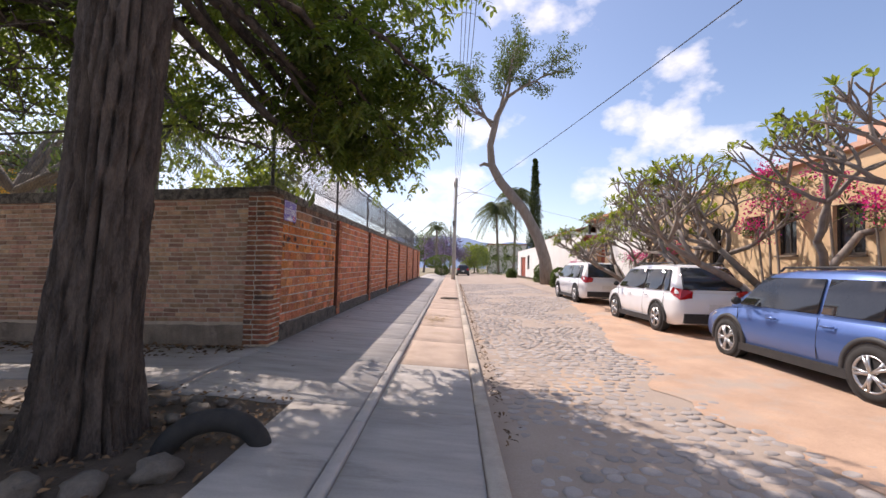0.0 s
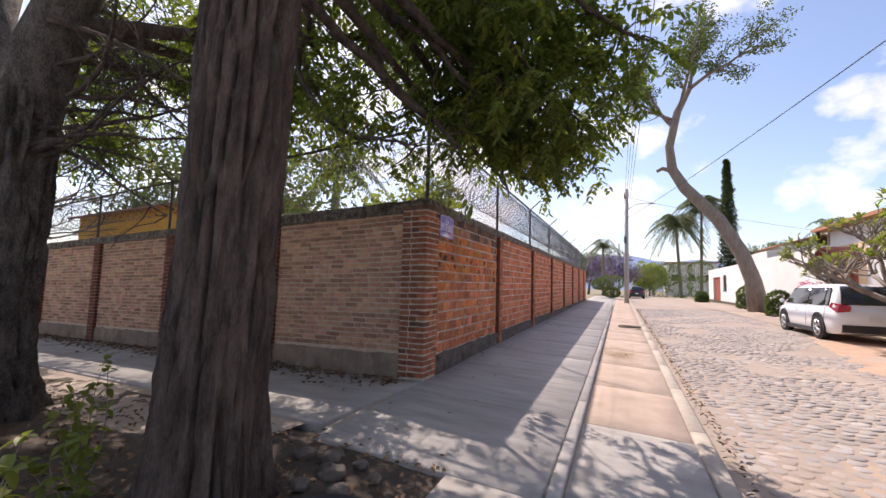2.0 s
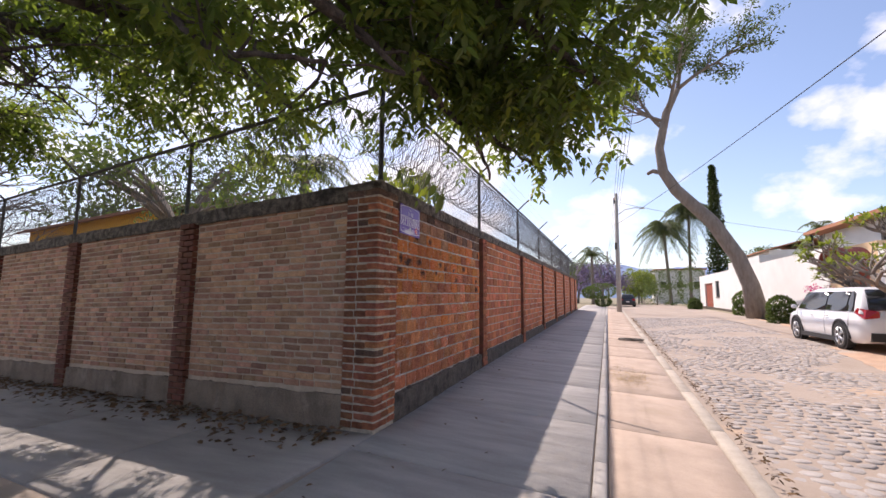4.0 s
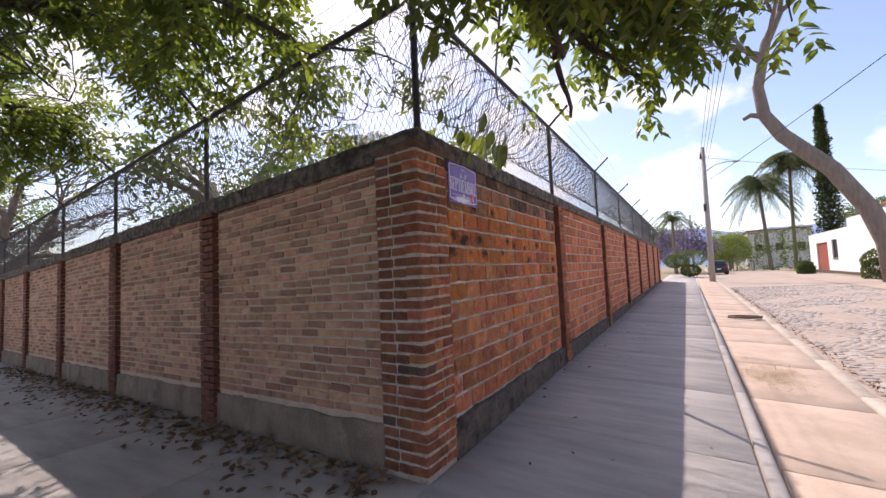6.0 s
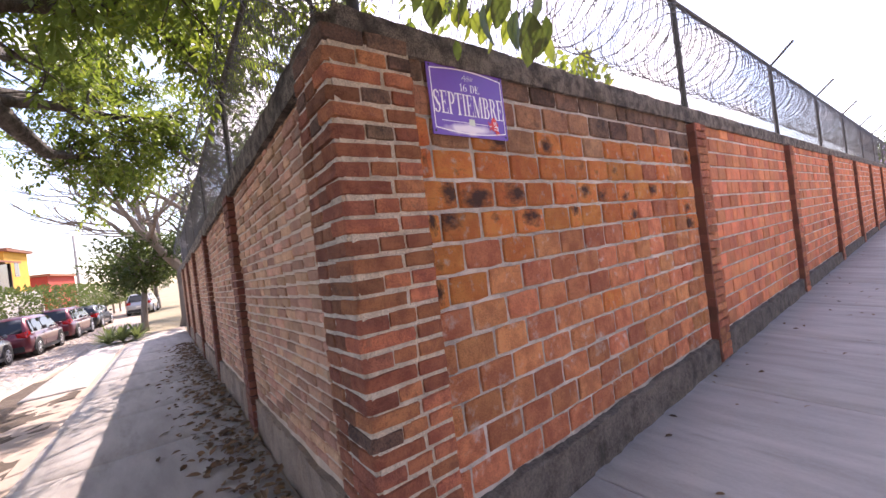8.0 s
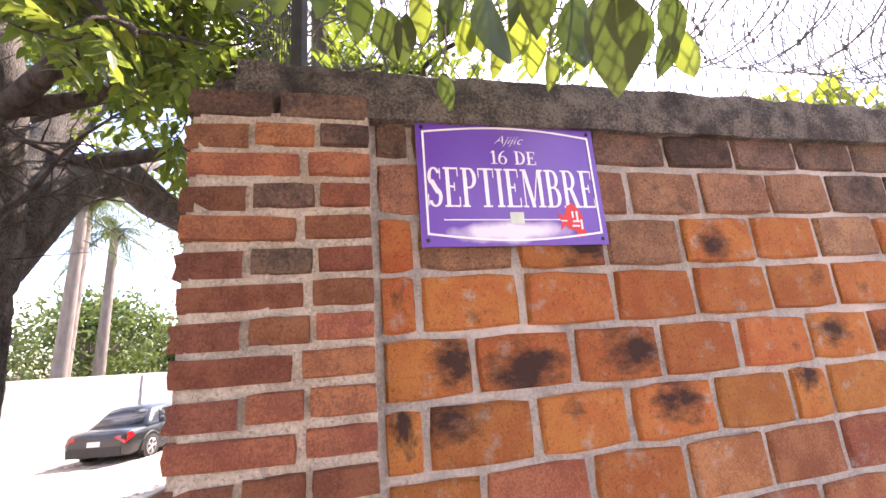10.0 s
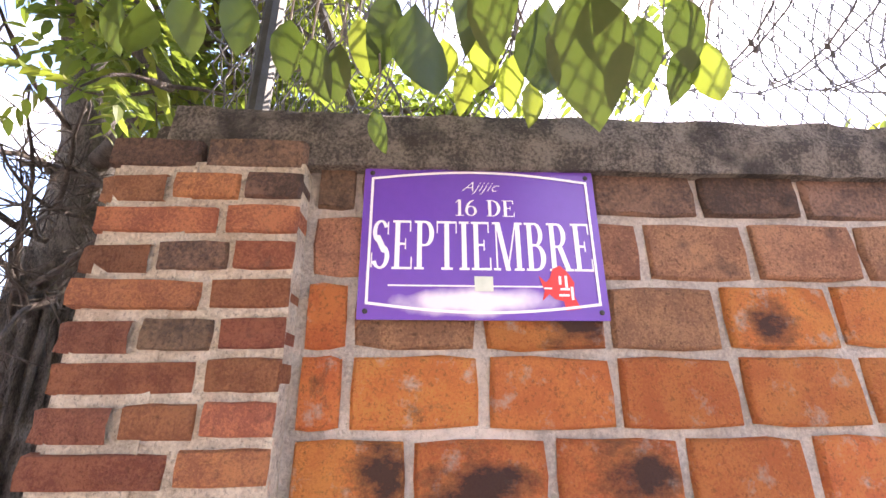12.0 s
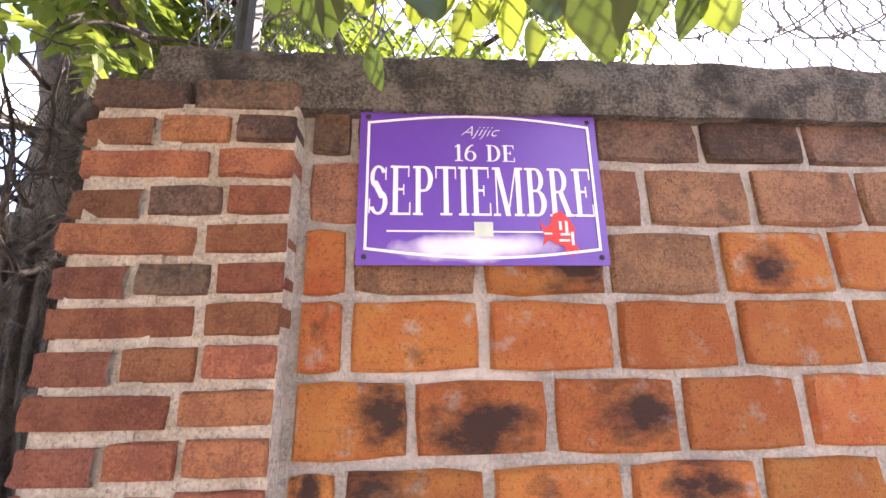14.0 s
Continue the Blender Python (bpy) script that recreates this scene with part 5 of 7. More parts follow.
    for sg in (-1, 1):
        a = [(ws0 - 0.12, mid + 0.06), (mid - 0.02, roof1 + (0.28 if kind_ == "suv" else 0.1))]
        tops = [(roof0 + 0.05, mid + 0.06), (mid - 0.02, roof1 + (0.3 if kind_ == "suv" else 0.22))]
        if kind_ == "suv":
            a.append((roof1 + 0.2, tail + 0.32))
            tops.append((roof1 + 0.22, tail + 0.5))
        for (x0, x1), (t0, t1) in zip(a, tops):
            q = [(x1, sg * ylo, belt + 0.03), (x0, sg * ylo, belt + 0.03), (t0, sg * yhi, zt), (t1, sg * yhi, zt)]
            pane("side_window", q if sg < 0 else [q[1], q[0], q[3], q[2]], 0.012)
    pane("windscreen", [(ws0 + 0.05, hw * 0.78, belt + 0.03), (ws0 + 0.05, -hw * 0.78, belt + 0.03), (roof0 + 0.06, -hw * 0.64, H - 0.08), (roof0 + 0.06, hw * 0.64, H - 0.08)][::-1], 0.035)
    pane("rear_window", [(tail + 0.02, -hw * 0.74, belt + 0.06), (tail + 0.02, hw * 0.74, belt + 0.06), (roof1 - 0.04, hw * 0.62, H - 0.1), (roof1 - 0.04, -hw * 0.62, H - 0.1)][::-1], 0.05)
    # lower trim, lamps, plate, mirrors, handles
    for sg in (-1, 1):
        s = Soup()
        s.box((-wb / 2 + 0.3, sg * hw * 0.995 - 0.02, cl + 0.0), (wb / 2 - 0.3, sg * hw * 0.995 + 0.02, cl + 0.13))
        part("sill_trim", s, TRIM, c, "dark sill trim")
    s = Soup()
    s.box((rx - 0.02, -hw * 0.8, 0.3), (rx + 0.12, hw * 0.8, 0.52))
    part("rear_bumper", s, TRIM, c, "dark lower bumper")
    s = Soup()
    s.box((fx - 0.14, -hw * 0.6, 0.3), (fx + 0.015, hw * 0.6, 0.5))
    part("front_grille", s, TRIM, c, "dark grille")
    for sg in (-1, 1):
        s = Soup()
        zl = belt + 0.1 if kind_ == "suv" else belt - 0.05
        s.v += [(rx + 0.03, sg * hw * 0.58, zl - 0.24), (rx + 0.02, sg * hw * 0.9, zl - 0.26), (rx + 0.32, sg * hw * 0.975, zl - 0.1), (rx + 0.26, sg * hw * 0.93, zl + 0.02), (rx + 0.06, sg * hw * 0.82, zl - 0.02), (rx - 0.015, sg * hw * 0.6, zl - 0.06)]
        s.v += [(x * 0.97, y * 0.9, z) for x, y, z in s.v]
        s.f += [tuple(range(6)), tuple(range(11, 5, -1))] + [(i, 6 + i, 6 + (i + 1) % 6, (i + 1) % 6) for i in range(6)]
        part("tail_lamp", s, REDLAMP, c, "red tail lamp")
        s = Soup()
        s.v += [(fx - 0.07, sg * hw * 0.5, hood - 0.3), (fx - 0.2, sg * hw * 0.87, hood - 0.28), (fx - 0.5, sg * hw * 0.955, hood - 0.14), (fx - 0.35, sg * hw * 0.85, hood - 0.1), (fx - 0.14, sg * hw * 0.55, hood - 0.2)]
        s.v += [(x - 0.06, y * 0.9, z) for x, y, z in s.v]
        s.f += [tuple(range(5)), tuple(range(9, 4, -1))] + [(i, 5 + i, 5 + (i + 1) % 5, (i + 1) % 5) for i in range(5)]
        part("head_lamp", s, CLEARLAMP, c, "clear head lamp")
        s = lathe([(0.0, -0.06), (0.07, -0.05), (0.085, 0.0), (0.07, 0.06), (0.0, 0.075)], 12)
        s.v = [(ws0 - 0.25 + q * 0.7, sg * (hw + 0.1) + a_, belt + 0.1 + b_ * 0.85) for a_, b_, q in s.v]
        part("wing_mirror", s, body if body is not None and rails is False else TRIM, c, "", True)
        for x in (0.28, -0.72):
            s = Soup()
            s.tube([(x - 0.1, sg * hw * 0.985, belt - 0.13), (x - 0.07, sg * (hw + 0.02), belt - 0.125), (x + 0.07, sg * (hw + 0.02), belt - 0.125), (x + 0.1, sg * hw * 0.985, belt - 0.13)], 0.014, 6)
            part("door_handle", s, body, c, "", True)
        for x in (mid + 0.02, ws0 - 0.1, roof1 + 0.1):
            s = Soup()
            s.tube([(x, sg * hw * 0.992, cl + 0.16), (x + 0.01, sg * hw * 1.001, 0.55 * belt), (x, sg * hw * 0.965, belt - 0.02)], 0.005, 4, False)
            part("door_seam", s, TRIM, c)
        if rails:
            s = Soup()
            s.tube([(roof0 - 0.1, sg * hw * 0.64, H - 0.01), (roof0 - 0.2, sg * hw * 0.66, H + 0.05), (roof1 + 0.2, sg * hw * 0.66, H + 0.05), (roof1 + 0.1, sg * hw * 0.64, H - 0.01)], 0.018, 6)
            part("roof_rail", s, TRIM, c, "black roof rail", True)
    s = Soup()
    s.box((rx - 0.025, -0.17, 0.62 * belt), (rx - 0.005, 0.17, 0.62 * belt + 0.13))
    part("number_plate", s, PLATE, c)
    # wheels
    for x in (wb / 2, -wb / 2):
        for sg in (-1, 1):
            y = sg * (hw - 0.1)
            s = Soup()
            k = 18
            for i in range(k + 1):
                t = math.pi * (1.08 * i / k - 0.04)
                for rr, yo in ((wheel + 0.03, hw * 0.9), (wheel + 0.035, hw + 0.012), (wheel + 0.1, hw + 0.008), (wheel + 0.11, hw * 0.96)):
                    s.v.append((x + rr * math.cos(t), sg * yo, wheel + rr * math.sin(t)))
            for i in range(k):
                for j in range(3):
                    a_ = i * 4 + j
                    s.f.append((a_, a_ + 1, a_ + 5, a_ + 4))
            part("wheel_arch", s, TRIM, c, "dark wheel-arch trim", True)
            s = lathe([(0.0, -0.02), (wheel + 0.03, -0.02), (wheel + 0.03, 0.0), (0.0, 0.0)], 24, "y", (x, sg * (hw + 0.001), wheel))
            part("wheel_well", s, TRIM, c, "dark wheel well")
            wv = thing("wheel", "", "", (x, y, wheel))
            wv.parent = c
            del_ = [k_ for k_ in wv.keys()]
            for k_ in del_:
                del wv[k_]
            s = lathe([(wheel * 0.62, -0.11), (wheel * 0.93, -0.115), (wheel, -0.08), (wheel, 0.08), (wheel * 0.93, 0.125), (wheel * 0.64, 0.125), (wheel * 0.62, 0.1)], 28, "y")
            if sg < 0:
                s.v = [(p, -q, z) for p, q, z in s.v]
            part("tyre", s, RUBBER, wv, "", True)
            s = Soup()
            for i in range(5):
                for dd in (-0.16, 0.16):
                    t = 2 * math.pi * i / 5
                    s.tube([(0, sg * 0.112, 0), (wheel * 0.34 * math.cos(t + dd * 0.6), sg * 0.12, wheel * 0.34 * math.sin(t + dd * 0.6)), (wheel * 0.64 * math.cos(t + dd), sg * 0.115, wheel * 0.64 * math.sin(t + dd))], [0.03, 0.022, 0.022], 5)
            rim = lathe([(wheel * 0.66, 0.1), (wheel * 0.67, 0.128), (wheel * 0.62, 0.128), (wheel * 0.6, 0.1)], 28, "y")
            k0 = len(s.v)
            s.v += [(p, sg * q, z) for p, q, z in rim.v]
            s.f += [tuple(k0 + i for i in q) for q in rim.f[:-2]]
            part("rim", s, alloy, wv, "alloy rim with five spokes", True)
            s = lathe([(0.0, 0.06), (wheel * 0.64, 0.06), (wheel * 0.64, 0.07), (0.0, 0.07)], 20, "y")
            s.v = [(p, sg * q, z) for p, q, z in s.v]
            part("brake_disc", s, TRIM, wv)
    return c


BLUE = paint("blue_paint", (0.085, 0.16, 0.40), 0.45)
WHITEP = paint("white_paint", (0.78, 0.78, 0.79), 0.0)
BLACKP = paint("black_paint", (0.02, 0.025, 0.028), 0.3)
GREYP = paint("grey_paint", (0.12, 0.12, 0.13), 0.5)
MAROON = paint("maroon_paint", (0.13, 0.015, 0.03), 0.4)
SILVER = paint("silver_paint", (0.42, 0.43, 0.45), 0.6)
XL = 8.12
car("metallic blue crossover with black arch trim parked on the dusty street", (XL + 0.89, -0.2, st(9, 0)), 90, BLUE, 4.46, 1.8, 1.6, 2.66, "suv", 0.345, ALLOY, True)
car("white compact SUV with tall red tail lamps parked at the kerb", (XL + 0.93, 5.2, st(9, 5)), 90, WHITEP, 4.53, 1.82, 1.66, 2.62, "suv", 0.345, ALLOY, True)
car("white large SUV with wide red tail lamps parked farther along", (XL + 1.12, 12.75, st(9, 12)), 90, WHITEP, 5.05, 1.93, 1.72, 2.88, "suv", 0.37)
car("dark hatchback parked behind the clipped bush", (4.4, 52, st(4, 40)), 90, BLACKP, 4.2, 1.75, 1.5, 2.5)


def side_car(label, d, off, *a, **k):
    x = -d
    y = -8.1 + 0.2 * d - 0.9 + off
    return car(label, (x, y, st(max(x, -22), -4) - 0.02), 180 - 11.0, *a, **k, group="cars parked along the side street")


side_car("black saloon car parked in the side street", 15.2, 0.0, BLACKP, 4.7, 1.78, 1.4, 2.7, "sedan", 0.32)
side_car("dark grey SUV parked in the side street", 20.0, 0.0, GREYP, 4.5, 1.82, 1.66, 2.62, "suv", 0.34)
side_car("maroon SUV parked in the side street", 25.0, 0.15, MAROON, 4.6, 1.84, 1.7, 2.7, "suv", 0.35)
side_car("maroon SUV parked in the side street", 30.5, 0.1, MAROON, 4.6, 1.84, 1.7, 2.7, "suv", 0.35)
side_car("black hatchback parked in the side street", 36.0, 0.0, BLACKP, 4.2, 1.76, 1.5, 2.55, "suv", 0.33)
side_car("grey SUV parked far along the side street", 44.0, 1.8, SILVER, 4.7, 1.86, 1.75, 2.75, "suv", 0.36)
car("white SUV parked beside the tree pit", (-3.25, -4.93, st(-3, -4) - 0.03), 180 - 9.6, WHITEP, 4.5, 1.82, 1.66, 2.62, "suv", 0.34)


# ---- houses ----
def facade(P, u0, u1, z0, z1, thick, holes):
    """A wall with through openings, in its own axes (u along, v out, z up)."""
    s = Soup()
    us = sorted({u0, u1, *[h[0] for h in holes], *[h[1] for h in holes]})
    zs = sorted({z0, z1, *[h[2] for h in holes], *[h[3] for h in holes]})
    for a, b in zip(us, us[1:]):
        for c, d in zip(zs, zs[1:]):
            um, zm = (a + b) / 2, (c + d) / 2
            if not any(h[0] < um < h[1] and h[2] < zm < h[3] for h in holes):
                s.box((a, -thick, c), (b, 0, d), P)
    return s


def window(parent, P, u0, u1, z0, z1, deep=0.12, bars=1, material=FRAME):
    w = new("window")
    w.parent = parent
    s = Soup()
    f = 0.06
    for a, b, c, d in ((u0, u1, z0, z0 + f), (u0, u1, z1 - f, z1), (u0, u0 + f, z0 + f, z1 - f), (u1 - f, u1, z0 + f, z1 - f)):
        s.box((a, -deep - 0.04, c), (b, -deep + 0.02, d), P)
    for i in range(bars):
        m = u0 + (u1 - u0) * (i + 1) / (bars + 1)
        s.box((m - 0.02, -deep - 0.03, z0 + f), (m + 0.02, -deep + 0.01, z1 - f), P)
    part("frame", s, material, w)
    s = Soup()
    s.box((u0 + f, -deep - 0.02, z0 + f), (u1 - f, -deep - 0.01, z1 - f), P)
    part("pane", s, DARKGLASS, w)
    s = Soup()
    s.box((u0 - 0.05, -deep, z0 - 0.05), (u1 + 0.05, 0.05, z0 - 0.003), P)
    part("sill", s, PLINTH_S, w)


HX = 11.7
PH = lambda u, v, z: (HX - v, u, z)
house = thing("house", "cream-rendered house with dark upright windows behind the frangipani trees", "house")
holes = [(2.2, 2.95, 1.85, 3.0), (3.95, 4.6, 1.9, 3.05), (6.9, 7.5, 1.7, 2.95), (5.0, 5.8, 2.55, 3.05), (9.6, 10.3, 1.7, 2.9), (-1.5, -0.7, 1.85, 3.0)]
part("wall", facade(PH, -9, 12.0, -0.5, 4.15, 0.3, holes), CREAM, house, "cream rough render")
for h in holes:
    window(house, PH, *h)
s = Soup()
s.box((-9, -4, -0.5), (12, -0.3, 4.1), PH)
part("back_wall", s, FRAME, house, "dark rooms behind the wall")
s = Soup()
for i in range(21):
    s.box((-9 + i, -4.2, 4.15), (-9 + i + 0.985, 0.14, 4.27), PH)
part("roof", s, PEACH, house, "peach parapet")
s = Soup()
s.box((-8.5, -7, 4.2), (4.0, -1.6, 5.2), PH)
part("upper_storey", s, PEACH, house, "peach upper storey")
planter = tagged(part("verge", facade(lambda u, v, z: (10.35 + 1.3 - v, u, z + 0.014 * clamp(u, -10, 40)), -12, 50, -0.5, 0.06, 1.3, []), SOIL, None, "raised verge of dry soil before the houses"), kind="structure")

gate_house = thing("house", "cream entrance bay with an arched dark red canopy", "house")
part("wall", facade(PH, 12.02, 16.5, -0.5, 3.4, 0.3, []), WHITE, gate_house, "white rendered wall")
part("porch", facade(PH, 16.5, 20.3, -0.5, 3.6, 0.4, [(17.2, 18.6, 0.0, 2.7)]), CREAM, gate_house, "cream entrance wall")
s = Soup()
for i in range(14):
    t0, t1 = math.pi * i / 14, math.pi * (i + 1) / 14
    for v0, v1 in ((0.0, 0.9),):
        s.quad(*[PH(17.9 - 1.1 * math.cos(t), v, 2.75 + 0.75 * math.sin(t)) for t, v in ((t0, v0), (t1, v0), (t1, v1), (t0, v1))])
        s.quad(*[PH(17.9 - 1.02 * math.cos(t), v, 2.75 + 0.68 * math.sin(t)) for t, v in ((t0, v1), (t1, v1), (t1, v0), (t0, v0))])
        s.quad(*[PH(17.9 - q * math.cos(t), v1, 2.75 + w * math.sin(t)) for t, q, w in ((t0, 1.1, 0.75), (t1, 1.1, 0.75), (t1, 1.02, 0.68), (t0, 1.02, 0.68))])
part("canopy", s, mat("canopy_red", (0.20, 0.05, 0.04), (0.14, 0.035, 0.03), 3, 40, 0.8, 0.2), gate_house, "arched dark red canopy")
s = Soup()
s.box((17.2, -0.36, 0.0), (18.6, -0.3, 2.7), PH)
part("door", s, GARAGE, gate_house, "dark wooden entrance door")
s = Soup()
s.box((14.5, -7, 3.4), (18.0, -2, 5.0), PH)
part("upper_storey", s, WHITE, gate_house, "white upper block")
s = Soup()
for i in range(5):
    s.box((14.8 + i * 0.62, -2.0, 4.3), (15.05 + i * 0.62, -1.985, 4.6), PH)
part("slit_window", s, FRAME, gate_house, "row of small openings")

white_house = thing("house", "long white garden wall with a brown garage door", "house")
holes = [(43.2, 46.6, 0.4, 2.9), (40.6, 42.0, 1.5, 3.0)]
part("wall", facade(lambda u, v, z: PH(u, v, z - 0.0), 20.3, 49, -0.5, 3.75, 0.35, holes), WHITE, white_house, "white rendered wall")
window(white_house, PH, 40.6, 42.0, 1.5, 3.0)
for i in range(8):
    s = Soup()
    s.box((43.2, -0.2, 0.4 + i * 0.31), (46.6, -0.12, 0.4 + i * 0.31 + 0.3), PH)
    part("garage_panel", s, GARAGE, white_house, "" if i else "brown wooden garage door boards")
s = Soup()
s.box((40, -9, 3.6), (50, -3, 5.2), PH)
s.box((28, -12, 3.6), (36, -6, 6.3), PH)
part("upper_storey", s, WHITE, white_house, "white set-back storeys")
s = Soup()
s.box((26.5, -12.5, 6.32), (36.5, -5, 6.55), PH)
part("roof", s, TILE, white_house, "flat dark roof on posts")
for u in (27, 36):
    s = Soup()
    s.box((u, -5.4, 3.6), (u + 0.2, -5.2, 6.32), PH)
    part("post", s, FRAME, white_house)


def simple_house(at, turn, w, d, h, wallmat, roofmat, label, nwin=3, pitched=True):
    t = thing("house", label, "house", at, turn)
    P = lambda u, v, z: (u, -v, z)
    hs = [(w * (i + 0.3) / nwin - w / 2, w * (i + 0.3) / nwin - w / 2 + 1.1, h * 0.45, h * 0.45 + 1.2) for i in range(nwin)]
    part("wall", facade(P, -w / 2, w / 2, -1.0, h, 0.3, hs), wallmat, t)
    for q in hs:
        window(t, P, *q)
    s = Soup()
    s.box((-w / 2, 0.3, -1.0), (w / 2, d, h - 0.02))
    part("body", s, wallmat, t)
    s = Soup()
    if pitched:
        k = 0
        s.v += [(-w / 2 - 0.4, -0.5, h), (w / 2 + 0.4, -0.5, h), (w / 2 + 0.4, d / 2, h + d * 0.16), (-w / 2 - 0.4, d / 2, h + d * 0.16), (-w / 2 - 0.4, d + 0.4, h), (w / 2 + 0.4, d + 0.4, h)]
        s.v += [(x, y, z - 0.14) for x, y, z in s.v]
        s.f += [(0, 1, 2, 3), (3, 2, 5, 4), (6, 9, 8, 7), (9, 10, 11, 8), (0, 6, 7, 1), (4, 5, 11, 10), (0, 3, 9, 6), (3, 4, 10, 9), (1, 7, 8, 2), (2, 8, 11, 5)]
    else:
        s.box((-w / 2 - 0.2, -0.3, h), (w / 2 + 0.2, d + 0.2, h + 0.25))
    part("roof", s, roofmat, t)
    return t


# Behind the south wall.
simple_house((-24, 9.5, 0.4), -8, 15, 8, 4.8, YELLOW, TILE, "ochre house with a low tiled roof beyond the fence", 3)
# Side street, far side.
PW = lambda u, v, z: (-u, -10.6 + 0.19 * u + v, z - 0.03 * min(u, 22))
fw = tagged(part("wall_side", facade(PW, 4, 34, -0.6, 2.1, 0.25, []), GREYW, None, "weathered whitewashed garden wall with streaks"), kind="structure")
for i in range(6):
    s = Soup()
    s.box((7 + i * 5.2, -0.2, -0.6), (7.5 + i * 5.2, 0.06, 2.2), PW)
    part("pillar", s, GREYW, fw)
yh = thing("house", "two-storey yellow house with a dark glazed verandah", "house", (-43, -6.5, -0.6), -11)
s = Soup()
s.box((-7, -6, 0), (3.2, 0.0, 2.9))
part("lower_storey", s, GREYW, yh, "grey-white lower storey")
s = Soup()
s.box((-6.5, -6, 2.9), (-2.0, -0.6, 6.2))
part("wall", s, YELLOW, yh, "yellow rendered upper wall")
s = Soup()
s.box((-1.9, -5, 2.95), (9.0, -0.3, 5.2))
part("verandah_glazing", s, DARKGLASS, yh, "dark verandah glazing")
for i in range(6):
    s = Soup()
    s.box((-1.9 + i * 2.15, -0.3, 2.95), (-1.8 + i * 2.15, -0.2, 5.2))
    part("mullion", s, FRAME, yh)
s = Soup()
s.v += [(-2.2, 0.3, 5.15), (9.6, 0.3, 5.15), (9.6, -5.5, 6.2), (-2.2, -5.5, 6.2), (-2.2, 0.3, 5.3), (9.6, 0.3, 5.3), (9.6, -5.5, 6.35), (-2.2, -5.5, 6.35)]
s.f += [(3, 2, 1, 0), (4, 5, 6, 7), (0, 1, 5, 4), (1, 2, 6, 5), (2, 3, 7, 6), (3, 0, 4, 7)]
part("verandah_roof", s, TILE, yh, "sloping brown roof")
s = Soup()
s.box((-6.8, -6.2, 6.2), (-1.8, -0.3, 6.45))
part("roof", s, TILE, yh)
s = Soup()
s.box((-4.6, -0.6, 4.2), (-3.7, -0.585, 5.4))
part("window", s, DARKGLASS, yh)
simple_house((-62, -4.5, -0.6), 169, 9, 6, 4.4, REDW, TILE, "red-painted house farther down the side street", 2, False)
# Far end of the street.
simple_house((16, 92, 0.6), 0, 9, 8, 6.5, WHITE, TILE, "white two-storey house at the end of the street", 3, False)
simple_house((20, 60, 0.6), -90, 10, 8, 6.5, WHITE, TILE, "white house behind palms", 3)
simple_house((-9, 45, 0.5), 90, 10, 8, 4.6, GREYW, TILE, "grey house beyond the boundary wall", 2, False)

# Mountains far off.
s, r = Soup(), random.Random(2)
m = 70
for i in range(m + 1):
    a = radians(-60 + 140 * i / m)
    h = 150 + 55 * noise.noise((i * 0.16, 1, 1)) + 22 * noise.noise((i * 0.6, 4, 1))
    for d, z in ((1500, -5), (1800, h * 0.6), (2100, h)):
        s.v.append((math.sin(a) * d, math.cos(a) * d, z))
for i in range(m):
    for j in range(2):
        a = i * 3 + j
        s.f.append((a, a + 1, a + 4, a + 3))
tagged(part("backdrop", s, MOUNT, None, "hazy blue mountains on the horizon", True), kind="structure")

# ---- planting farther off ----
palm((14.2, 70, 0.5), 14.6, 80, 5.0, 1, (0.3, 0))
palm((11.0, 66, 0.5), 11.5, 70, 4.4, 2, (-0.6, 0))
palm((19.0, 40, 0.5), 6.8, 22, 2.6, 3, (0.2, 0))
palm((0.2, 62, 0.5), 7.6, 26, 3.2, 4, (0, 0), "shaggy fan palm beyond the end of the wall")
palm((-16.5, -9.5, -0.3), 8.5, 18, 2.4, 5, (0.4, 0.3))
palm((-18.5, -10.5, -0.3), 9.5, 18, 2.4, 6, (-0.3, 0))
palm((-21, -10.5, -0.3), 8.8, 18, 2.4, 7)
palm((-60, -12, -0.5), 13, 20, 2.6, 8)
palm((-9, 9, 0), 6.5, 22, 2.6, 10, (0.3, 0), "palm with dry fronds behind the fence")
r = random.Random(8)
cy = thing("cypress", "slender dark green cypress", "tree", (17, 65, 0.5))
s = Soup()
s.tube([(0, 0, -0.3), (0, 0, 16)], [0.25, 0.03], 8)
part("trunk", s, BARK2, cy)
part("crown", clumps([((r.uniform(-0.15, 0.15), r.uniform(-0.15, 0.15), 1 + i * 0.42), 1.2 * (1 - (i / 46) ** 1.6) + 0.25) for i in range(46)], 1.0, 230, 0.3, r, 0.9), LEAF_B, cy, tidy=False)


def clipped(at, tiers, seed, label, n=900, leaf=0.08, material=LEAF_D):
    r = random.Random(seed)
    t = thing("bush", label, "bush", at)
    s = Soup()
    s.tube([(0, 0, -0.1), (0.05, 0, tiers[0][2])], [0.09, 0.07], 7)
    part("stem", s, BARK2, t)
    f = Soup()
    for cx, rad, z, sq in tiers:
        for _ in range(n):
            q = rnd_unit(r)
            k = r.uniform(0.86, 1.03) * (1 + 0.12 * noise.noise(tuple(q * 2.5 + Vector((seed, 0, 0)))))
            f.leaf(Vector((cx + q.x * rad * k, q.y * rad * k, z + q.z * rad * sq * k)), (q + rnd_unit(r) * 0.8).normalized(), rnd_unit(r), leaf * r.uniform(0.7, 1.3), leaf * 0.55)
    part("foliage", f, material, t, tidy=False)


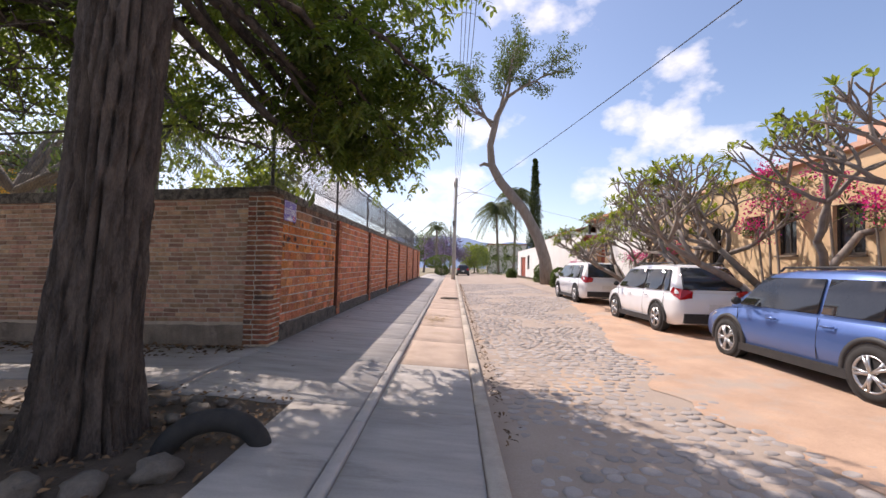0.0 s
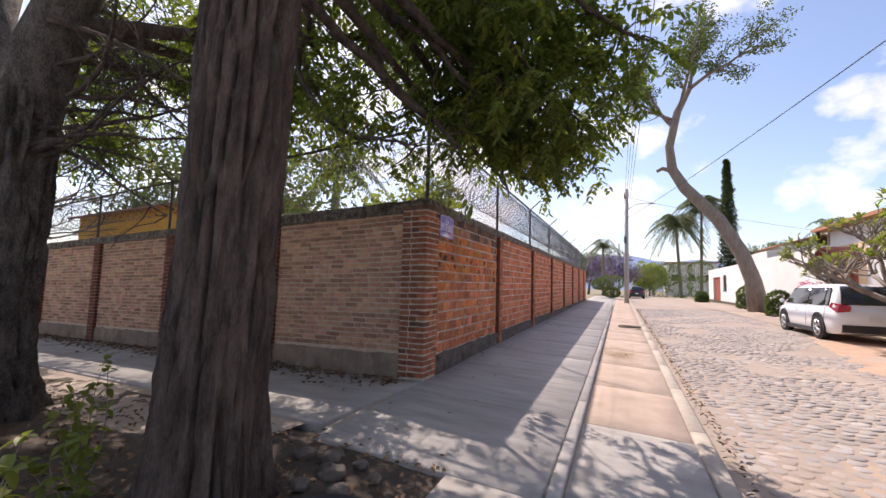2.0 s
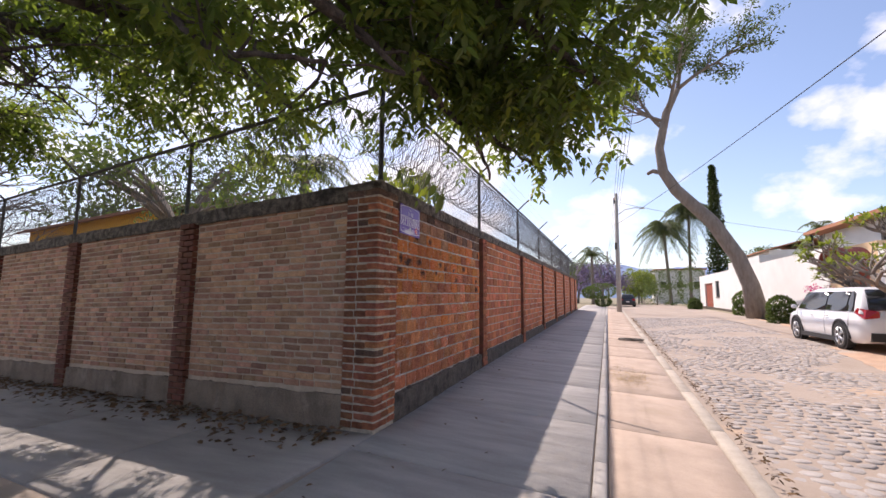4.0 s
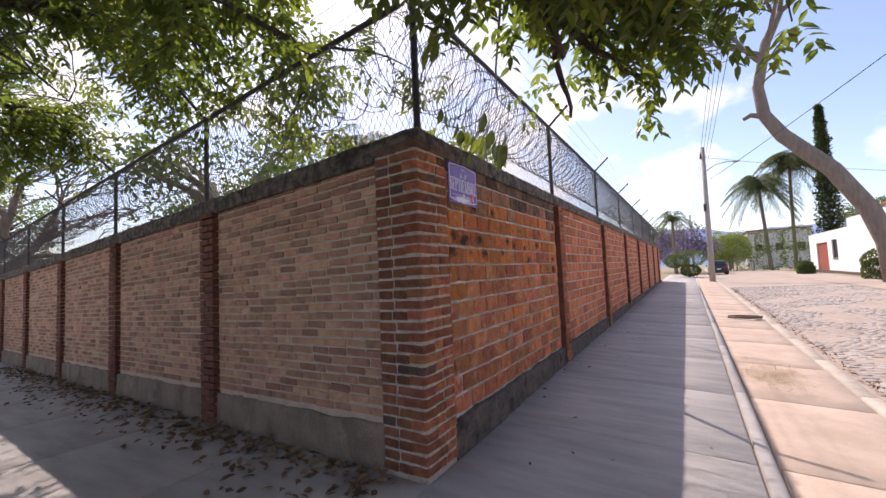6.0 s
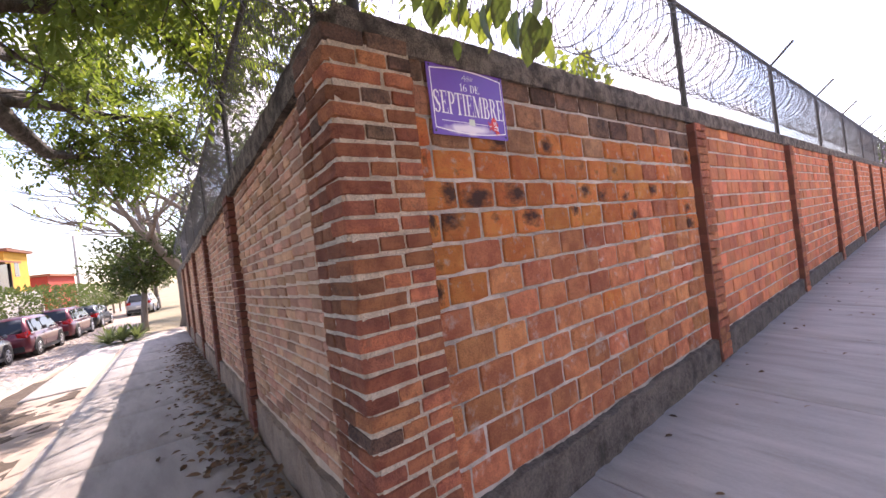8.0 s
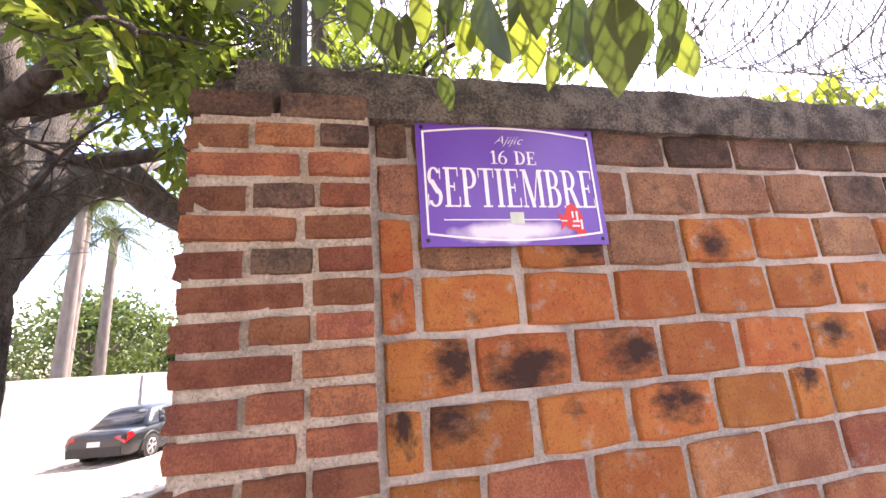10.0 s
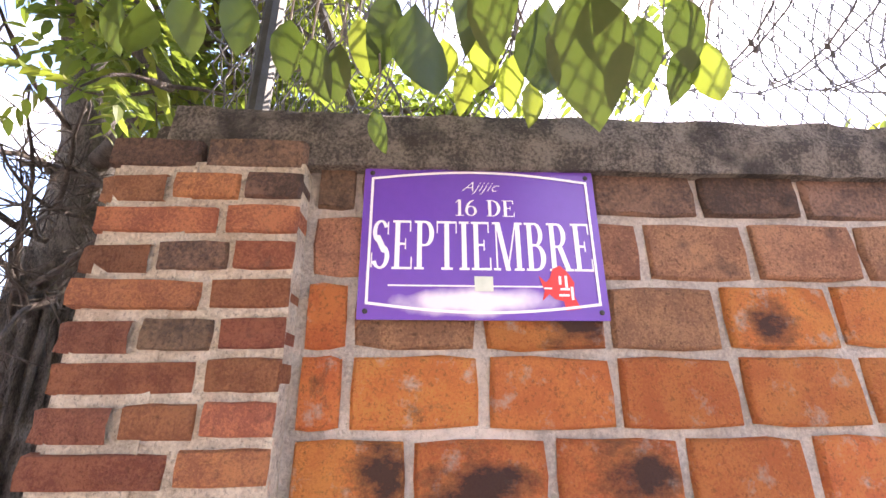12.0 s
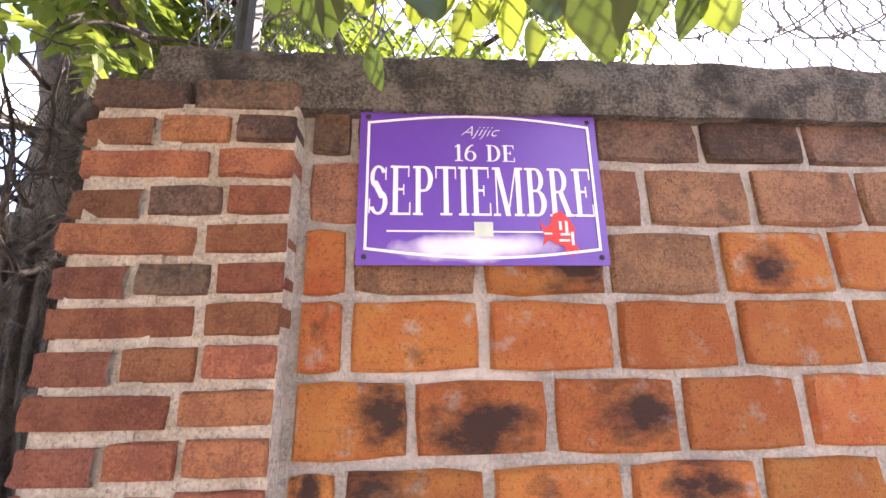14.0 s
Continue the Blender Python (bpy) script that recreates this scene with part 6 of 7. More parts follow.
clipped((1.7, 39, g(1.7, 39)), [(0, 1.35, 1.6, 0.5), (-0.9, 0.9, 1.4, 0.6), (0.1, 0.75, 0.55, 0.6)], 4, "round clipped bush on the pavement", 1900, 0.11)
for i, (x, y, w, h) in enumerate(((8.7, 62, 1.8, 4.6), (10.2, 60, 1.5, 5.2), (11.4, 52, 1.4, 4.8), (7.6, 70, 1.8, 4.2), (10.9, 30, 0.7, 1.3), (10.5, 22.5, 0.6, 1.1), (9.6, 40, 0.5, 0.7))):
    clipped((x, y, st(x, y)), [(0, w, h * 0.3, 1.0), (0, w * 0.95, h * 0.7, 1.0)], 30 + i, "dense green hedge shrub by the street", 1300, 0.14)
for i in range(12):
    u = 24 + i * 3.0
    clipped(PW(u, 0.5, 0.0), [(0, 1.5, 1.9, 0.7)], 60 + i, "green hedge leaning over the side-street wall", 900, 0.16)
for i, (x, y, h, rr, m_, lab) in enumerate((
        (-33.5, 4.5, 9.5, 4.2, LEAF, "old spreading tree with thick limbs at the end of the wall"), (-13.0, 9, 8, 3.4, LEAF_D, "feathery tree behind the fence"), (-9.5, 4.6, 7.5, 3.6, LEAF_D, "feathery tree behind the fence"), (-3.5, 6.5, 5.0, 1.7, LEAF_Y, "light green tree behind the wall"),
        (-30, 16, 10, 5, LEAF_D, "broad tree behind the fence"), (1.5, 70, 7, 4.2, LILAC, "jacaranda with lilac bloom far down the street"), (-3, 78, 8, 4.5, LEAF_D, "dark tree far down the street"), (7.5, 80, 6, 3.4, LEAF_Y, "light green street tree"), (9, 95, 7, 4, LEAF_D, "green tree far down the street"),
        (-27, -14, 7, 4, LEAF_D, "green garden tree behind the side wall"), (-34, -14, 7.5, 4, LEAF_D, "green garden tree behind the side wall"), (-20, -15, 6.5, 4, LEAF_D, "green garden tree behind the side wall"), (-50, -16, 8, 5, LEAF_D, "green garden tree behind the side wall"), (-48, 3, 7, 3.5, LEAF_D, "bare spreading tree along the side street"), (-25.5, 0.6, 5.6, 2.3, LEAF_B, "dark shrubby tree at the side pavement"), (24, 75, 9, 5, LEAF_D, "green tree behind the houses"), (26, 30, 6, 3, LEAF_D, "green tree behind the white wall"))):
    broad_tree((x, y, g(clamp(x, -22, 3), y) - 0.1), h, rr, 100 + i, m_, lab, BARK if i == 0 else BARK2, 15 if i in (1, 2, 3) else 30, 0.2 if abs(x) + abs(y) < 40 else 0.34, 150)


def bare_tree(at, height, spread, seed):
    """A thick grey trunk that divides again and again into leafless limbs."""
    r = random.Random(seed)
    t = thing("tree", "large leafless tree with wide grey limbs at the pavement", "tree", at)
    s = Soup()

    def limb(p, d, ln, rad, depth):
        m = wander(p, d, ln, 5, r, 0.5, 0.12)
        s.tube(m, [rad * (1 - 0.09 * k) for k in range(6)], 8 if depth > 2 else 4, False)
        if depth:
            for k in range(3 if depth > 1 else 4):
                nd = (m[-1] - m[-2]).normalized() + rnd_unit(r) * 0.75
                nd.z = abs(nd.z) * 0.5 + 0.05
                limb(m[5 - k % 3], nd, ln * 0.72, rad * 0.56, depth - 1)

    bole = Soup()
    bole.tube(wander((0, 0, -0.2), (0.05, 0, 1), height * 0.36, 5, r, 0.3), [0.62, 0.5, 0.46, 0.43, 0.4, 0.34], 12)
    part("trunk", bole, BARK2, t, "thick grey trunk", True)
    for k in range(6):
        a = 2 * math.pi * k / 6 + 0.3
        limb((0, 0, height * 0.3), (math.cos(a) * spread, math.sin(a) * spread, 0.75), height * 0.36, 0.24, 4)
    part("limb_work", s, BARK2, t, "grey spreading limbs", True, tidy=False)


bare_tree((-24.5, 2.6, -0.8), 9.5, 1.0, 5)
r = random.Random(12)
for k in range(9):
    a = thing("agave", "spiky grey-green agave rosette at the kerb", "plant", (-19.5 - 0.5 * (k % 3), -0.9 + 0.45 * (k // 3), -0.6), 0, "agaves at the end of the pavement")
    s = Soup()
    for i in range(22):
        t = i * 2.4
        e = r.uniform(0.3, 1.3)
        s.leaf(Vector((0, 0, 0.05)), Vector((math.cos(t) * math.cos(e), math.sin(t) * math.cos(e), math.sin(e))), Vector((0, 0, 1)), r.uniform(0.6, 0.95), 0.11)
    part("blades", s, LEAF_P, a, tidy=False)

# ---- pole and cables ----
pl = thing("utility_pole", "concrete utility pole with a street-lamp arm and cables", "utility pole", (3.05, 31.5, g(3, 31.5)))
s = Soup()
s.tube([(0, 0, -0.3), (0.02, 0, 4.0), (0.08, 0, 9.4)], [0.19, 0.165, 0.12], 14)
part("pole", s, POLE, pl, "tapered grey concrete pole", True)
s = Soup()
s.tube([(0.06, 0, 7.6), (0.7, 0, 8.05), (1.4, 0, 8.15), (1.9, 0, 8.1)], [0.035, 0.03, 0.03, 0.03], 6)
part("lamp_arm", s, GALV, pl, "curved lamp arm", True)
s = lathe([(0.03, 0.0), (0.11, 0.02), (0.12, 0.07), (0.05, 0.12)], 10)
s.v = [(1.95 + a * 2.0, b, 8.02 + c) for a, b, c in s.v]
part("lamp_head", s, POLE, pl, "grey lamp head", True)
s = Soup()
s.box((-0.14, -0.5, 8.7), (-0.04, 0.5, 8.8))
s.box((-0.16, -0.2, 4.9), (0.0, 0.2, 5.4))
part("bracket", s, STEEL, pl, "steel cable brackets")
for i in range(3):
    s = lathe([(0.03, 0), (0.05, 0.05), (0.03, 0.1), (0.05, 0.15), (0.02, 0.2)], 10)
    s.v = [(a - 0.09, b - 0.4 + i * 0.4, 8.8 + c) for a, b, c in s.v]
    part("insulator", s, TILE, pl, "", True)


def cable(a, b, sag, rad=0.012, n=24):
    t = thing("cable", "black overhead cable strung along the street", "cable", (0, 0, 0), 0, "overhead cables")
    s = Soup()
    s.tube([Vector(a).lerp(Vector(b), i / n) - Vector((0, 0, sag * 4 * (i / n) * (1 - i / n))) for i in range(n + 1)], rad, 5, False)
    part("wire", s, TRIM, t, tidy=False)


for i in range(4):
    cable((3.0 + 0.12 * i, 31.5, 9.4 - 0.25 * i), (3.3 + 0.15 * i, -40, 12.5 - 0.3 * i), 0.6)
    cable((3.0 + 0.1 * i, 31.5, 9.4 - 0.3 * i), (2.0 + 0.1 * i, 110, 9.5 - 0.3 * i), 0.9)
cable((3.1, 31.5, 7.2), (10.2, -4, 7.4), 0.3, 0.014)
cable((3.1, 31.5, 9.0), (24, 40, 6.0), 0.4)
cable((-16, -9, 7.5), (-60, -2, 6.0), 0.8, 0.02)
cable((-16, -9, 6.6), (-60, -2, 5.4), 0.8, 0.02)
pl2 = thing("utility_pole", "distant concrete utility pole", "utility pole", (2.4, 75, 0.6))
s = Soup()
s.tube([(0, 0, -0.2), (0, 0, 9.0)], [0.17, 0.12], 10)
part("pole", s, POLE, pl2, "", True)
pl3 = thing("utility_pole", "distant utility pole in the side street", "utility pole", (-58, -3, -0.6))
s = Soup()
s.tube([(0, 0, -0.2), (0, 0, 8.5)], [0.16, 0.12], 10)
part("pole", s, POLE, pl3, "", True)

# ---- small things on the ground ----
def rock(at, rad, seed, squash=0.7):
    r = random.Random(seed)
    t = thing("rock", "rough grey-brown stone edging the tree pit", "rock", at, r.uniform(0, 360), "stones round the tree")
    bm = bmesh.new()
    bmesh.ops.create_icosphere(bm, subdivisions=3, radius=rad)
    for v in bm.verts:
        v.co *= 1 + 0.4 * noise.noise(v.co * (1.3 / rad) + Vector((seed, 0, 0))) + 0.12 * noise.noise(v.co * (4 / rad) + Vector((0, seed, 0)))
        v.co.z *= squash
    me = bpy.data.meshes.new("stone")
    bm.to_mesh(me)
    bm.free()
    me.materials.append(ROCK)
    me.polygons.foreach_set("use_smooth", [True] * len(me.polygons))
    ob = new("stone", me)
    ob.parent = t


for i, (x, y, q) in enumerate(((0.57, -2.75, 0.13), (0.78, -2.95, 0.11), (0.42, -2.55, 0.12), (0.68, -2.52, 0.08), (0.5, -3.0, 0.09), (0.98, -3.85, 0.2), (0.7, -4.1, 0.16), (0.35, -4.2, 0.18), (-0.6, -3.9, 0.14), (-1.0, -4.1, 0.17), (0.2, -2.6, 0.1), (-1.6, -3.9, 0.13), (0.9, -2.65, 0.07))):
    rock((x, y, g(x, y) + q * 0.05), q * 0.75, i, 0.6)
ty = thing("tyre", "old black tyre half sunk in the tree pit", "tyre", (1.12, -3.42, g(1.1, -3.4) - 0.1), 20)
s = Soup()
s.tube([(0.36 * math.cos(math.pi * i / 20), 0.0, 0.30 * math.sin(math.pi * i / 20)) for i in range(21)], 0.088, 12)
part("tread", s, RUBBER, ty, "worn black rubber", True)


def sapling(at, h, seed, n=7):
    r = random.Random(seed)
    t = thing("sapling", "bright green sapling growing from the soil", "plant", at)
    st_, lf = Soup(), Soup()
    for k in range(n):
        m = wander((r.uniform(-0.08, 0.08), r.uniform(-0.08, 0.08), -0.02), (r.uniform(-0.35, 0.35), r.uniform(-0.35, 0.35), 1), h * r.uniform(0.6, 1.0), 6, r, 0.4)
        st_.tube(m, [0.006, 0.005, 0.005, 0.004, 0.003, 0.002, 0.002], 4, False)
        for q in m[2:]:
            for _ in range(5):
                broad_leaf(lf, q, (rnd_unit(r) + Vector((0, 0, 0.1))).normalized(), (Vector((0, 0, 1)) + rnd_unit(r) * 0.3).normalized(), r.uniform(0.05, 0.095), 0.045)
    part("stems", st_, TWIG, t, tidy=False)
    part("leaves", lf, LEAF_Y, t, "yellow-green young leaves", True, tidy=False)


sapling((-0.75, -3.75, g(-0.7, -3.7) - 0.03), 1.0, 1, 6)
sapling((-0.35, -3.95, g(-0.4, -3.9) - 0.03), 0.55, 2, 4)
sapling((0.1, -4.5, g(0.1, -4.5) - 0.03), 0.9, 3, 5)


def litter(name, label, n, place, seed, size, material=DRY):
    r, s = random.Random(seed), Soup()
    for _ in range(n):
        x, y = place(r)
        n_ = (Vector((0, 0, 1)) + rnd_unit(r) * 0.5).normalized()
        d = rnd_unit(r)
        d = (d - n_ * d.dot(n_)).normalized()
        s.leaf(Vector((x, y, g(clamp(x, -22, 3.4), y) + 0.012)), d, n_, size * r.uniform(0.6, 1.3), size * 0.5)
    tagged(part(name, s, material, None, label, tidy=False), kind="stuff")


def by_south(r):
    u = r.uniform(0.2, 14)
    return PS(u, abs(r.gauss(0.12, 0.28)) + 0.03, 0)[:2]


litter("fallen_leaves", "dry brown leaves gathered along the wall foot", 1300, by_south, 1, 0.1)
litter("fallen_leaves", "dry leaves scattered in the tree pit", 1500, lambda r: (r.uniform(-7, 1.3), r.uniform(-4.3, -2.2)), 2, 0.07)
litter("fallen_leaves", "a few dry leaves on the pavement", 90, lambda r: (abs(r.gauss(0, 0.7)), r.uniform(-4, 16)), 3, 0.055)
litter("fallen_leaves", "dry grass and leaves along the kerb", 700, lambda r: (3.5 + abs(r.gauss(0, 0.08)), r.uniform(-3, 24)), 4, 0.06)
cl_ = thing("rope_coil", "heap of grey rope lying on the pavement strip", "rope", (2.88, 10.9, g(2.9, 10.9) + 0.02))
r = random.Random(4)
s = Soup()
s.tube([(0.3 * math.cos(i * 0.55) * (1 + 0.3 * math.sin(i)), 0.22 * math.sin(i * 0.55) * (1 + 0.3 * math.cos(i * 1.3)), 0.015 + 0.035 * abs(math.sin(i * 0.37))) for i in range(60)], 0.016, 6)
part("rope", s, PLINTH, cl_, "grey weathered rope", True)
lit = thing("dry_grass", "patch of dry grass clippings on the strip", "grass", (2.55, 4.6, g(2.5, 4.6)))
s = Soup()
for _ in range(600):
    q = rnd_unit(r)
    x, y = r.gauss(0, 0.2), r.gauss(0, 0.42)
    s.leaf(Vector((x, y, 0.014 - 0.05 * x)), Vector((q.x, q.y, 0.12)).normalized(), Vector((0, 0, 1)), r.uniform(0.06, 0.16), 0.006)
part("blades", s, mat("straw", (0.45, 0.33, 0.16), (0.33, 0.24, 0.12), 4, 40, 0.9, 0.1, vary=0.3), lit, tidy=False)
# ---- pieces of walls and pavements ----
def unit_brick(seed, material, c=0.05, aspect=1.7):
    """A worn brick: an uneven outline, rounded arris and a slightly hollow face."""
    r = random.Random(seed)
    s = Soup()
    out = [(-0.5, -0.5), (-0.2, -0.5), (0.15, -0.5), (0.5, -0.5), (0.5, 0.0), (0.5, 0.5), (0.2, 0.5), (-0.15, 0.5), (-0.5, 0.5), (-0.5, 0.0)]
    out = [(a * (0.975 if abs(a) == 0.5 and abs(b) == 0.5 else 1) + r.uniform(-0.011, 0.011), b * (0.95 if abs(a) == 0.5 and abs(b) == 0.5 else 1) + r.uniform(-0.022, 0.022)) for a, b in out]
    k = len(out)
    for v, e in ((-0.5, 0.0), (0.36, 0.0), (0.5, c)):
        for a, b in out:
            s.v.append((v + (r.uniform(-0.05, 0.05) if v > 0 else 0), a * (1 - 2 * e / aspect) , b * (1 - 2 * e)))
    s.v.append((0.5 + r.uniform(-0.03, 0.06), r.uniform(-0.1, 0.1), r.uniform(-0.1, 0.1)))
    for q in (0, k):
        for i in range(k):
            j = (i + 1) % k
            s.f.append((q + i, q + j, q + k + j, q + k + i))
    for i in range(k):
        s.f.append((2 * k + i, 2 * k + (i + 1) % k, 3 * k))
    return fix(s.mesh("brick", material))


def lay(meshes, parent, P, turn, u0, u1, z0, z1, vf, depth, r):
    ob = new("brick", r.choice(meshes))
    ob.parent = parent
    um = (u0 + u1) / 2
    c = P(um, vf - depth / 2 + r.uniform(-0.004, 0.004), (z0 + z1) / 2 + 0.014 * noise.noise((um * 0.9, z0 * 2.0, 4)))
    ob.matrix_basis = Matrix.Translation(c) @ pose(0, 0, 0, r.uniform(-1.1, 1.1), 0, turn) @ Matrix.Diagonal((depth, u1 - u0, z1 - z0, 1))


blocks = [unit_brick(i, BLOCK) for i in range(9)]
worn = [unit_brick(60 + i, WORN) for i in range(7)]
rosy = [unit_brick(100 + i, ROSY) for i in range(7)]
mellow = [unit_brick(80 + i, MELLOW) for i in range(7)]
quoins = [unit_brick(20 + i, THIN, 0.06, 3.0) for i in range(7)]
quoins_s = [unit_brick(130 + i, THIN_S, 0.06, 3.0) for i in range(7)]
pales = [unit_brick(40 + i, PALE, 0.08, 3.4) for i in range(7)]
R = random.Random(11)
TURN_S = 270 - 5.0


def row_cuts(u0, u1, size, joint, r, spread=0.06, first=0.0):
    cuts, u = [], u0
    first = first or size * r.uniform(0.35, 1.0)
    while u < u1 - 0.03:
        w = first if not cuts else size * r.uniform(1 - spread, 1 + spread)
        if cuts and r.random() < 0.05:
            w *= 0.55
        if u + w > u1 - 0.06:
            w = u1 - u
        cuts.append((u, u + w - joint))
        u += w
    return cuts


PIER_E = [4.1 * i for i in range(1, 8)]
PIER_S = [3.33 + 3.3 * i for i in range(5)]
far_e, far_s, pier_s = Soup(), Soup(), Soup()
# East panels of large bricks laid on edge.
edges = [0.452] + [q for p in PIER_E for q in (p - 0.15, p + 0.15)] + [E_LEN]
for k in range(0, len(edges) - 1, 2):
    u0, u1 = edges[k] + 0.008, edges[k + 1] - 0.008
    if u1 <= u0:
        continue
    for row in range(14):
        top = 2.515 if row == 0 else 2.376 - 0.1617 * (row - 1)
        bot = 2.376 - 0.1617 * row
        for a, b in row_cuts(u0, u1, 0.281, 0.019, R, 0.04, 0.0 if k else (0.105, 0.24)[row in (1, 4, 6, 8, 10, 12)]):
            if k == 0:
                lay(worn if row == 0 or row == 1 and a > 1.9 and R.random() < 0.45 else mellow if row < 3 and R.random() < (1, 0.85, 0.4)[row] else rosy if row > 5 and R.random() < min(0.9, 0.3 + 0.13 * (row - 5)) + 0.06 * a or row > 2 and a > 2.6 and R.random() < 0.6 else blocks, wall_e, PE, 0, a, b, bot + 0.018, top, -0.06, 0.06, R)
            else:
                far_e.brick(a, b, bot + 0.022, top, -0.1, -0.06 + R.uniform(-0.004, 0.004), PE, 0.007, R)
# Corner pier of thin bricks, bonded round the corner course by course.
for row in range(30):
    top = 2.456 - 0.0815 * row
    wob = R.uniform(-0.012, 0.012)
    old = 0.5 if row in (0, 2, 3) else 0.03
    if row % 2:
        east, south = ((0.003, 0.27 + wob), (0.284 + wob, 0.438)), ((0.15, 0.29 + wob), (0.302 + wob, 0.438))
    else:
        east, south = ((0.158, 0.29 + wob), (0.302 + wob, 0.438)), ((0.01, 0.27 + wob), (0.284 + wob, 0.438))
    for a, b in east:
        lay(worn if R.random() < old else quoins, wall_e, PE, 0, a, b, top - 0.064, top, 0.0, 0.14 if a < 0.1 else 0.075, R)
    for a, b in south:
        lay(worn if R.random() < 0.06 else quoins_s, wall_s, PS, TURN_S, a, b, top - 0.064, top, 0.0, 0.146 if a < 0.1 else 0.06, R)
# Dark top course over the corner pier.
for a, b in ((0.004, 0.2), (0.21, 0.438)):
    lay(worn, wall_e, PE, 0, a, b, 2.472, 2.545, -0.004, 0.1, R)
    lay(worn, wall_s, PS, TURN_S, a + (0.1 if a < 0.1 else 0), b, 2.472, 2.545, -0.004, 0.1, R)
# Thin brick piers.
pier_e, pier_side = Soup(), Soup()
for p in PIER_E:
    for row in range(30):
        top = 2.482 - 0.0815 * row
        # Dark strip on each pier's south side; its colour holds both stain and shade.
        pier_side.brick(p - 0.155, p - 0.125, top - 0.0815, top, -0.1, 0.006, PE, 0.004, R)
        if row % 2:
            pier_e.brick(p - 0.122, p + 0.15, top - 0.068, top, -0.1, 0.008, PE, 0.006, R)
        else:
            pier_e.brick(p - 0.122, p + 0.008, top - 0.068, top, -0.1, 0.008, PE, 0.006, R)
            pier_e.brick(p + 0.02, p + 0.15, top - 0.068, top, -0.1, 0.008, PE, 0.006, R)
for p in PIER_S:
    for row in range(33):
        top = 2.482 - 0.0815 * row
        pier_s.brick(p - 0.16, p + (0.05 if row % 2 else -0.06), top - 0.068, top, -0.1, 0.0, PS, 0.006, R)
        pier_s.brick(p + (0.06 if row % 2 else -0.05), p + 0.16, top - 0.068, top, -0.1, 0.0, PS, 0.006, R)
# South panels of pale thin bricks.
edges = [0.452] + [q for p in PIER_S for q in (p - 0.16, p + 0.16)] + [S_LEN]
count = 0
for k in range(0, len(edges) - 1, 2):
    u0, u1 = edges[k] + 0.006, edges[k + 1] - 0.006
    if u1 <= u0:
        continue
    for row in range(27):
        top = 2.5 - 0.079 * row
        for a, b in row_cuts(u0, u1, 0.255, 0.014, R, 0.12):
            if k == 0 and count < 290:
                count += 1
                lay(pales, wall_s, PS, TURN_S, a, b, top - 0.06 + R.uniform(-0.004, 0.004), top, -0.062 + R.uniform(-0.006, 0.006), 0.05, R)
            else:
                far_s.brick(a, b, top - 0.06 + R.uniform(-0.004, 0.004), top, -0.1, -0.062 + R.uniform(-0.007, 0.007), PS, 0.007, R)
tagged(part("brickwork", far_e, BLOCK_FAR, wall_e, "orange-red bricks of the farther bays", tidy=False), kind="stuff")
tagged(part("brickwork", pier_e, THIN, wall_e, "thin red bricks of the projecting piers", tidy=False), kind="stuff")
tagged(part("brickwork", pier_side, DARKPIER, wall_e, "dark strips on the pier sides, stain and shade in their colour", tidy=False), kind="stuff")
tagged(part("brickwork", far_s, PALE, wall_s, "pale bricks of the farther bays", tidy=False), kind="stuff")
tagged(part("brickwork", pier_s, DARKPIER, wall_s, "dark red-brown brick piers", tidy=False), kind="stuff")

# Pavement slabs, seam, strip and kerb.
n = 0
y = -11.8
while y < 44:
    w = 1.9
    x0 = 1.32 if y < -2.4 else (-0.03 if y > 0 else 0.0)
    part("slab", slab(flat, x0, 2.06, y + 0.006, y + w - 0.006, g, n), CONC, pave_e, "", True)
    part("strip_slab", slab(flat, 2.2, 3.27, y + 0.006, y + w - 0.006, g, n + 50), CONC if y < -0.5 else STRIP, pave_e, "" if n else "tan strip beside the kerb", True)
    n += 1
    y += w
for i in range(18):
    y0, y1 = -12 + i * 3.1, -12 + (i + 1) * 3.1 - 0.01
    part("seam_strip", slab(flat, 2.075, 2.185, y0, y1, lambda x, y: g(x, y) + 0.012, i, 2), SEAM, pave_e, "", True)
kerbs = tagged(new("kerb"), "pale worn concrete kerb of the street", kind="structure")
for i in range(34):
    y0, y1 = -20 + i * 2.0, -20 + (i + 1) * 2.0 - 0.012
    part("kerb_stone", slab(flat, 3.28, 3.44, y0, y1, lambda x, y: g(3.3, y) + 0.01, i, 2), KERB, kerbs, "", True)
# The corner apron in front of the south wall, then the side pavement.
for i in range(11):
    for j, (v0, v1) in enumerate(((0.0, 1.98), (2.1, 3.1))):
        u0, u1 = 0.0 + i * 1.9, 0.0 + (i + 1) * 1.9 - 0.012
        if j == 1 and i < 5:
            continue
        part("slab", slab(lambda a, b: PS(a, b, 0)[:2], u0, u1, v0 + (0.0 if i else 0.0), v1, lambda x, y: g(x, y) - 0.002, i * 3 + j, 4), CONC, pave_s, "", True)
s2 = tagged(new("kerb"), "pale concrete kerb of the side street", kind="structure")
for i in range(3, 16):
    a0, a1 = -(0.4 + i * 1.9), -(0.4 + (i + 1) * 1.9) + 0.012
    part("kerb_stone", slab(lambda a, b: (a, kerb_y(a) + b), a1, a0, -0.02, 0.13, lambda x, y: g(x, -3) + 0.0, i, 2), KERB, s2, "", True)


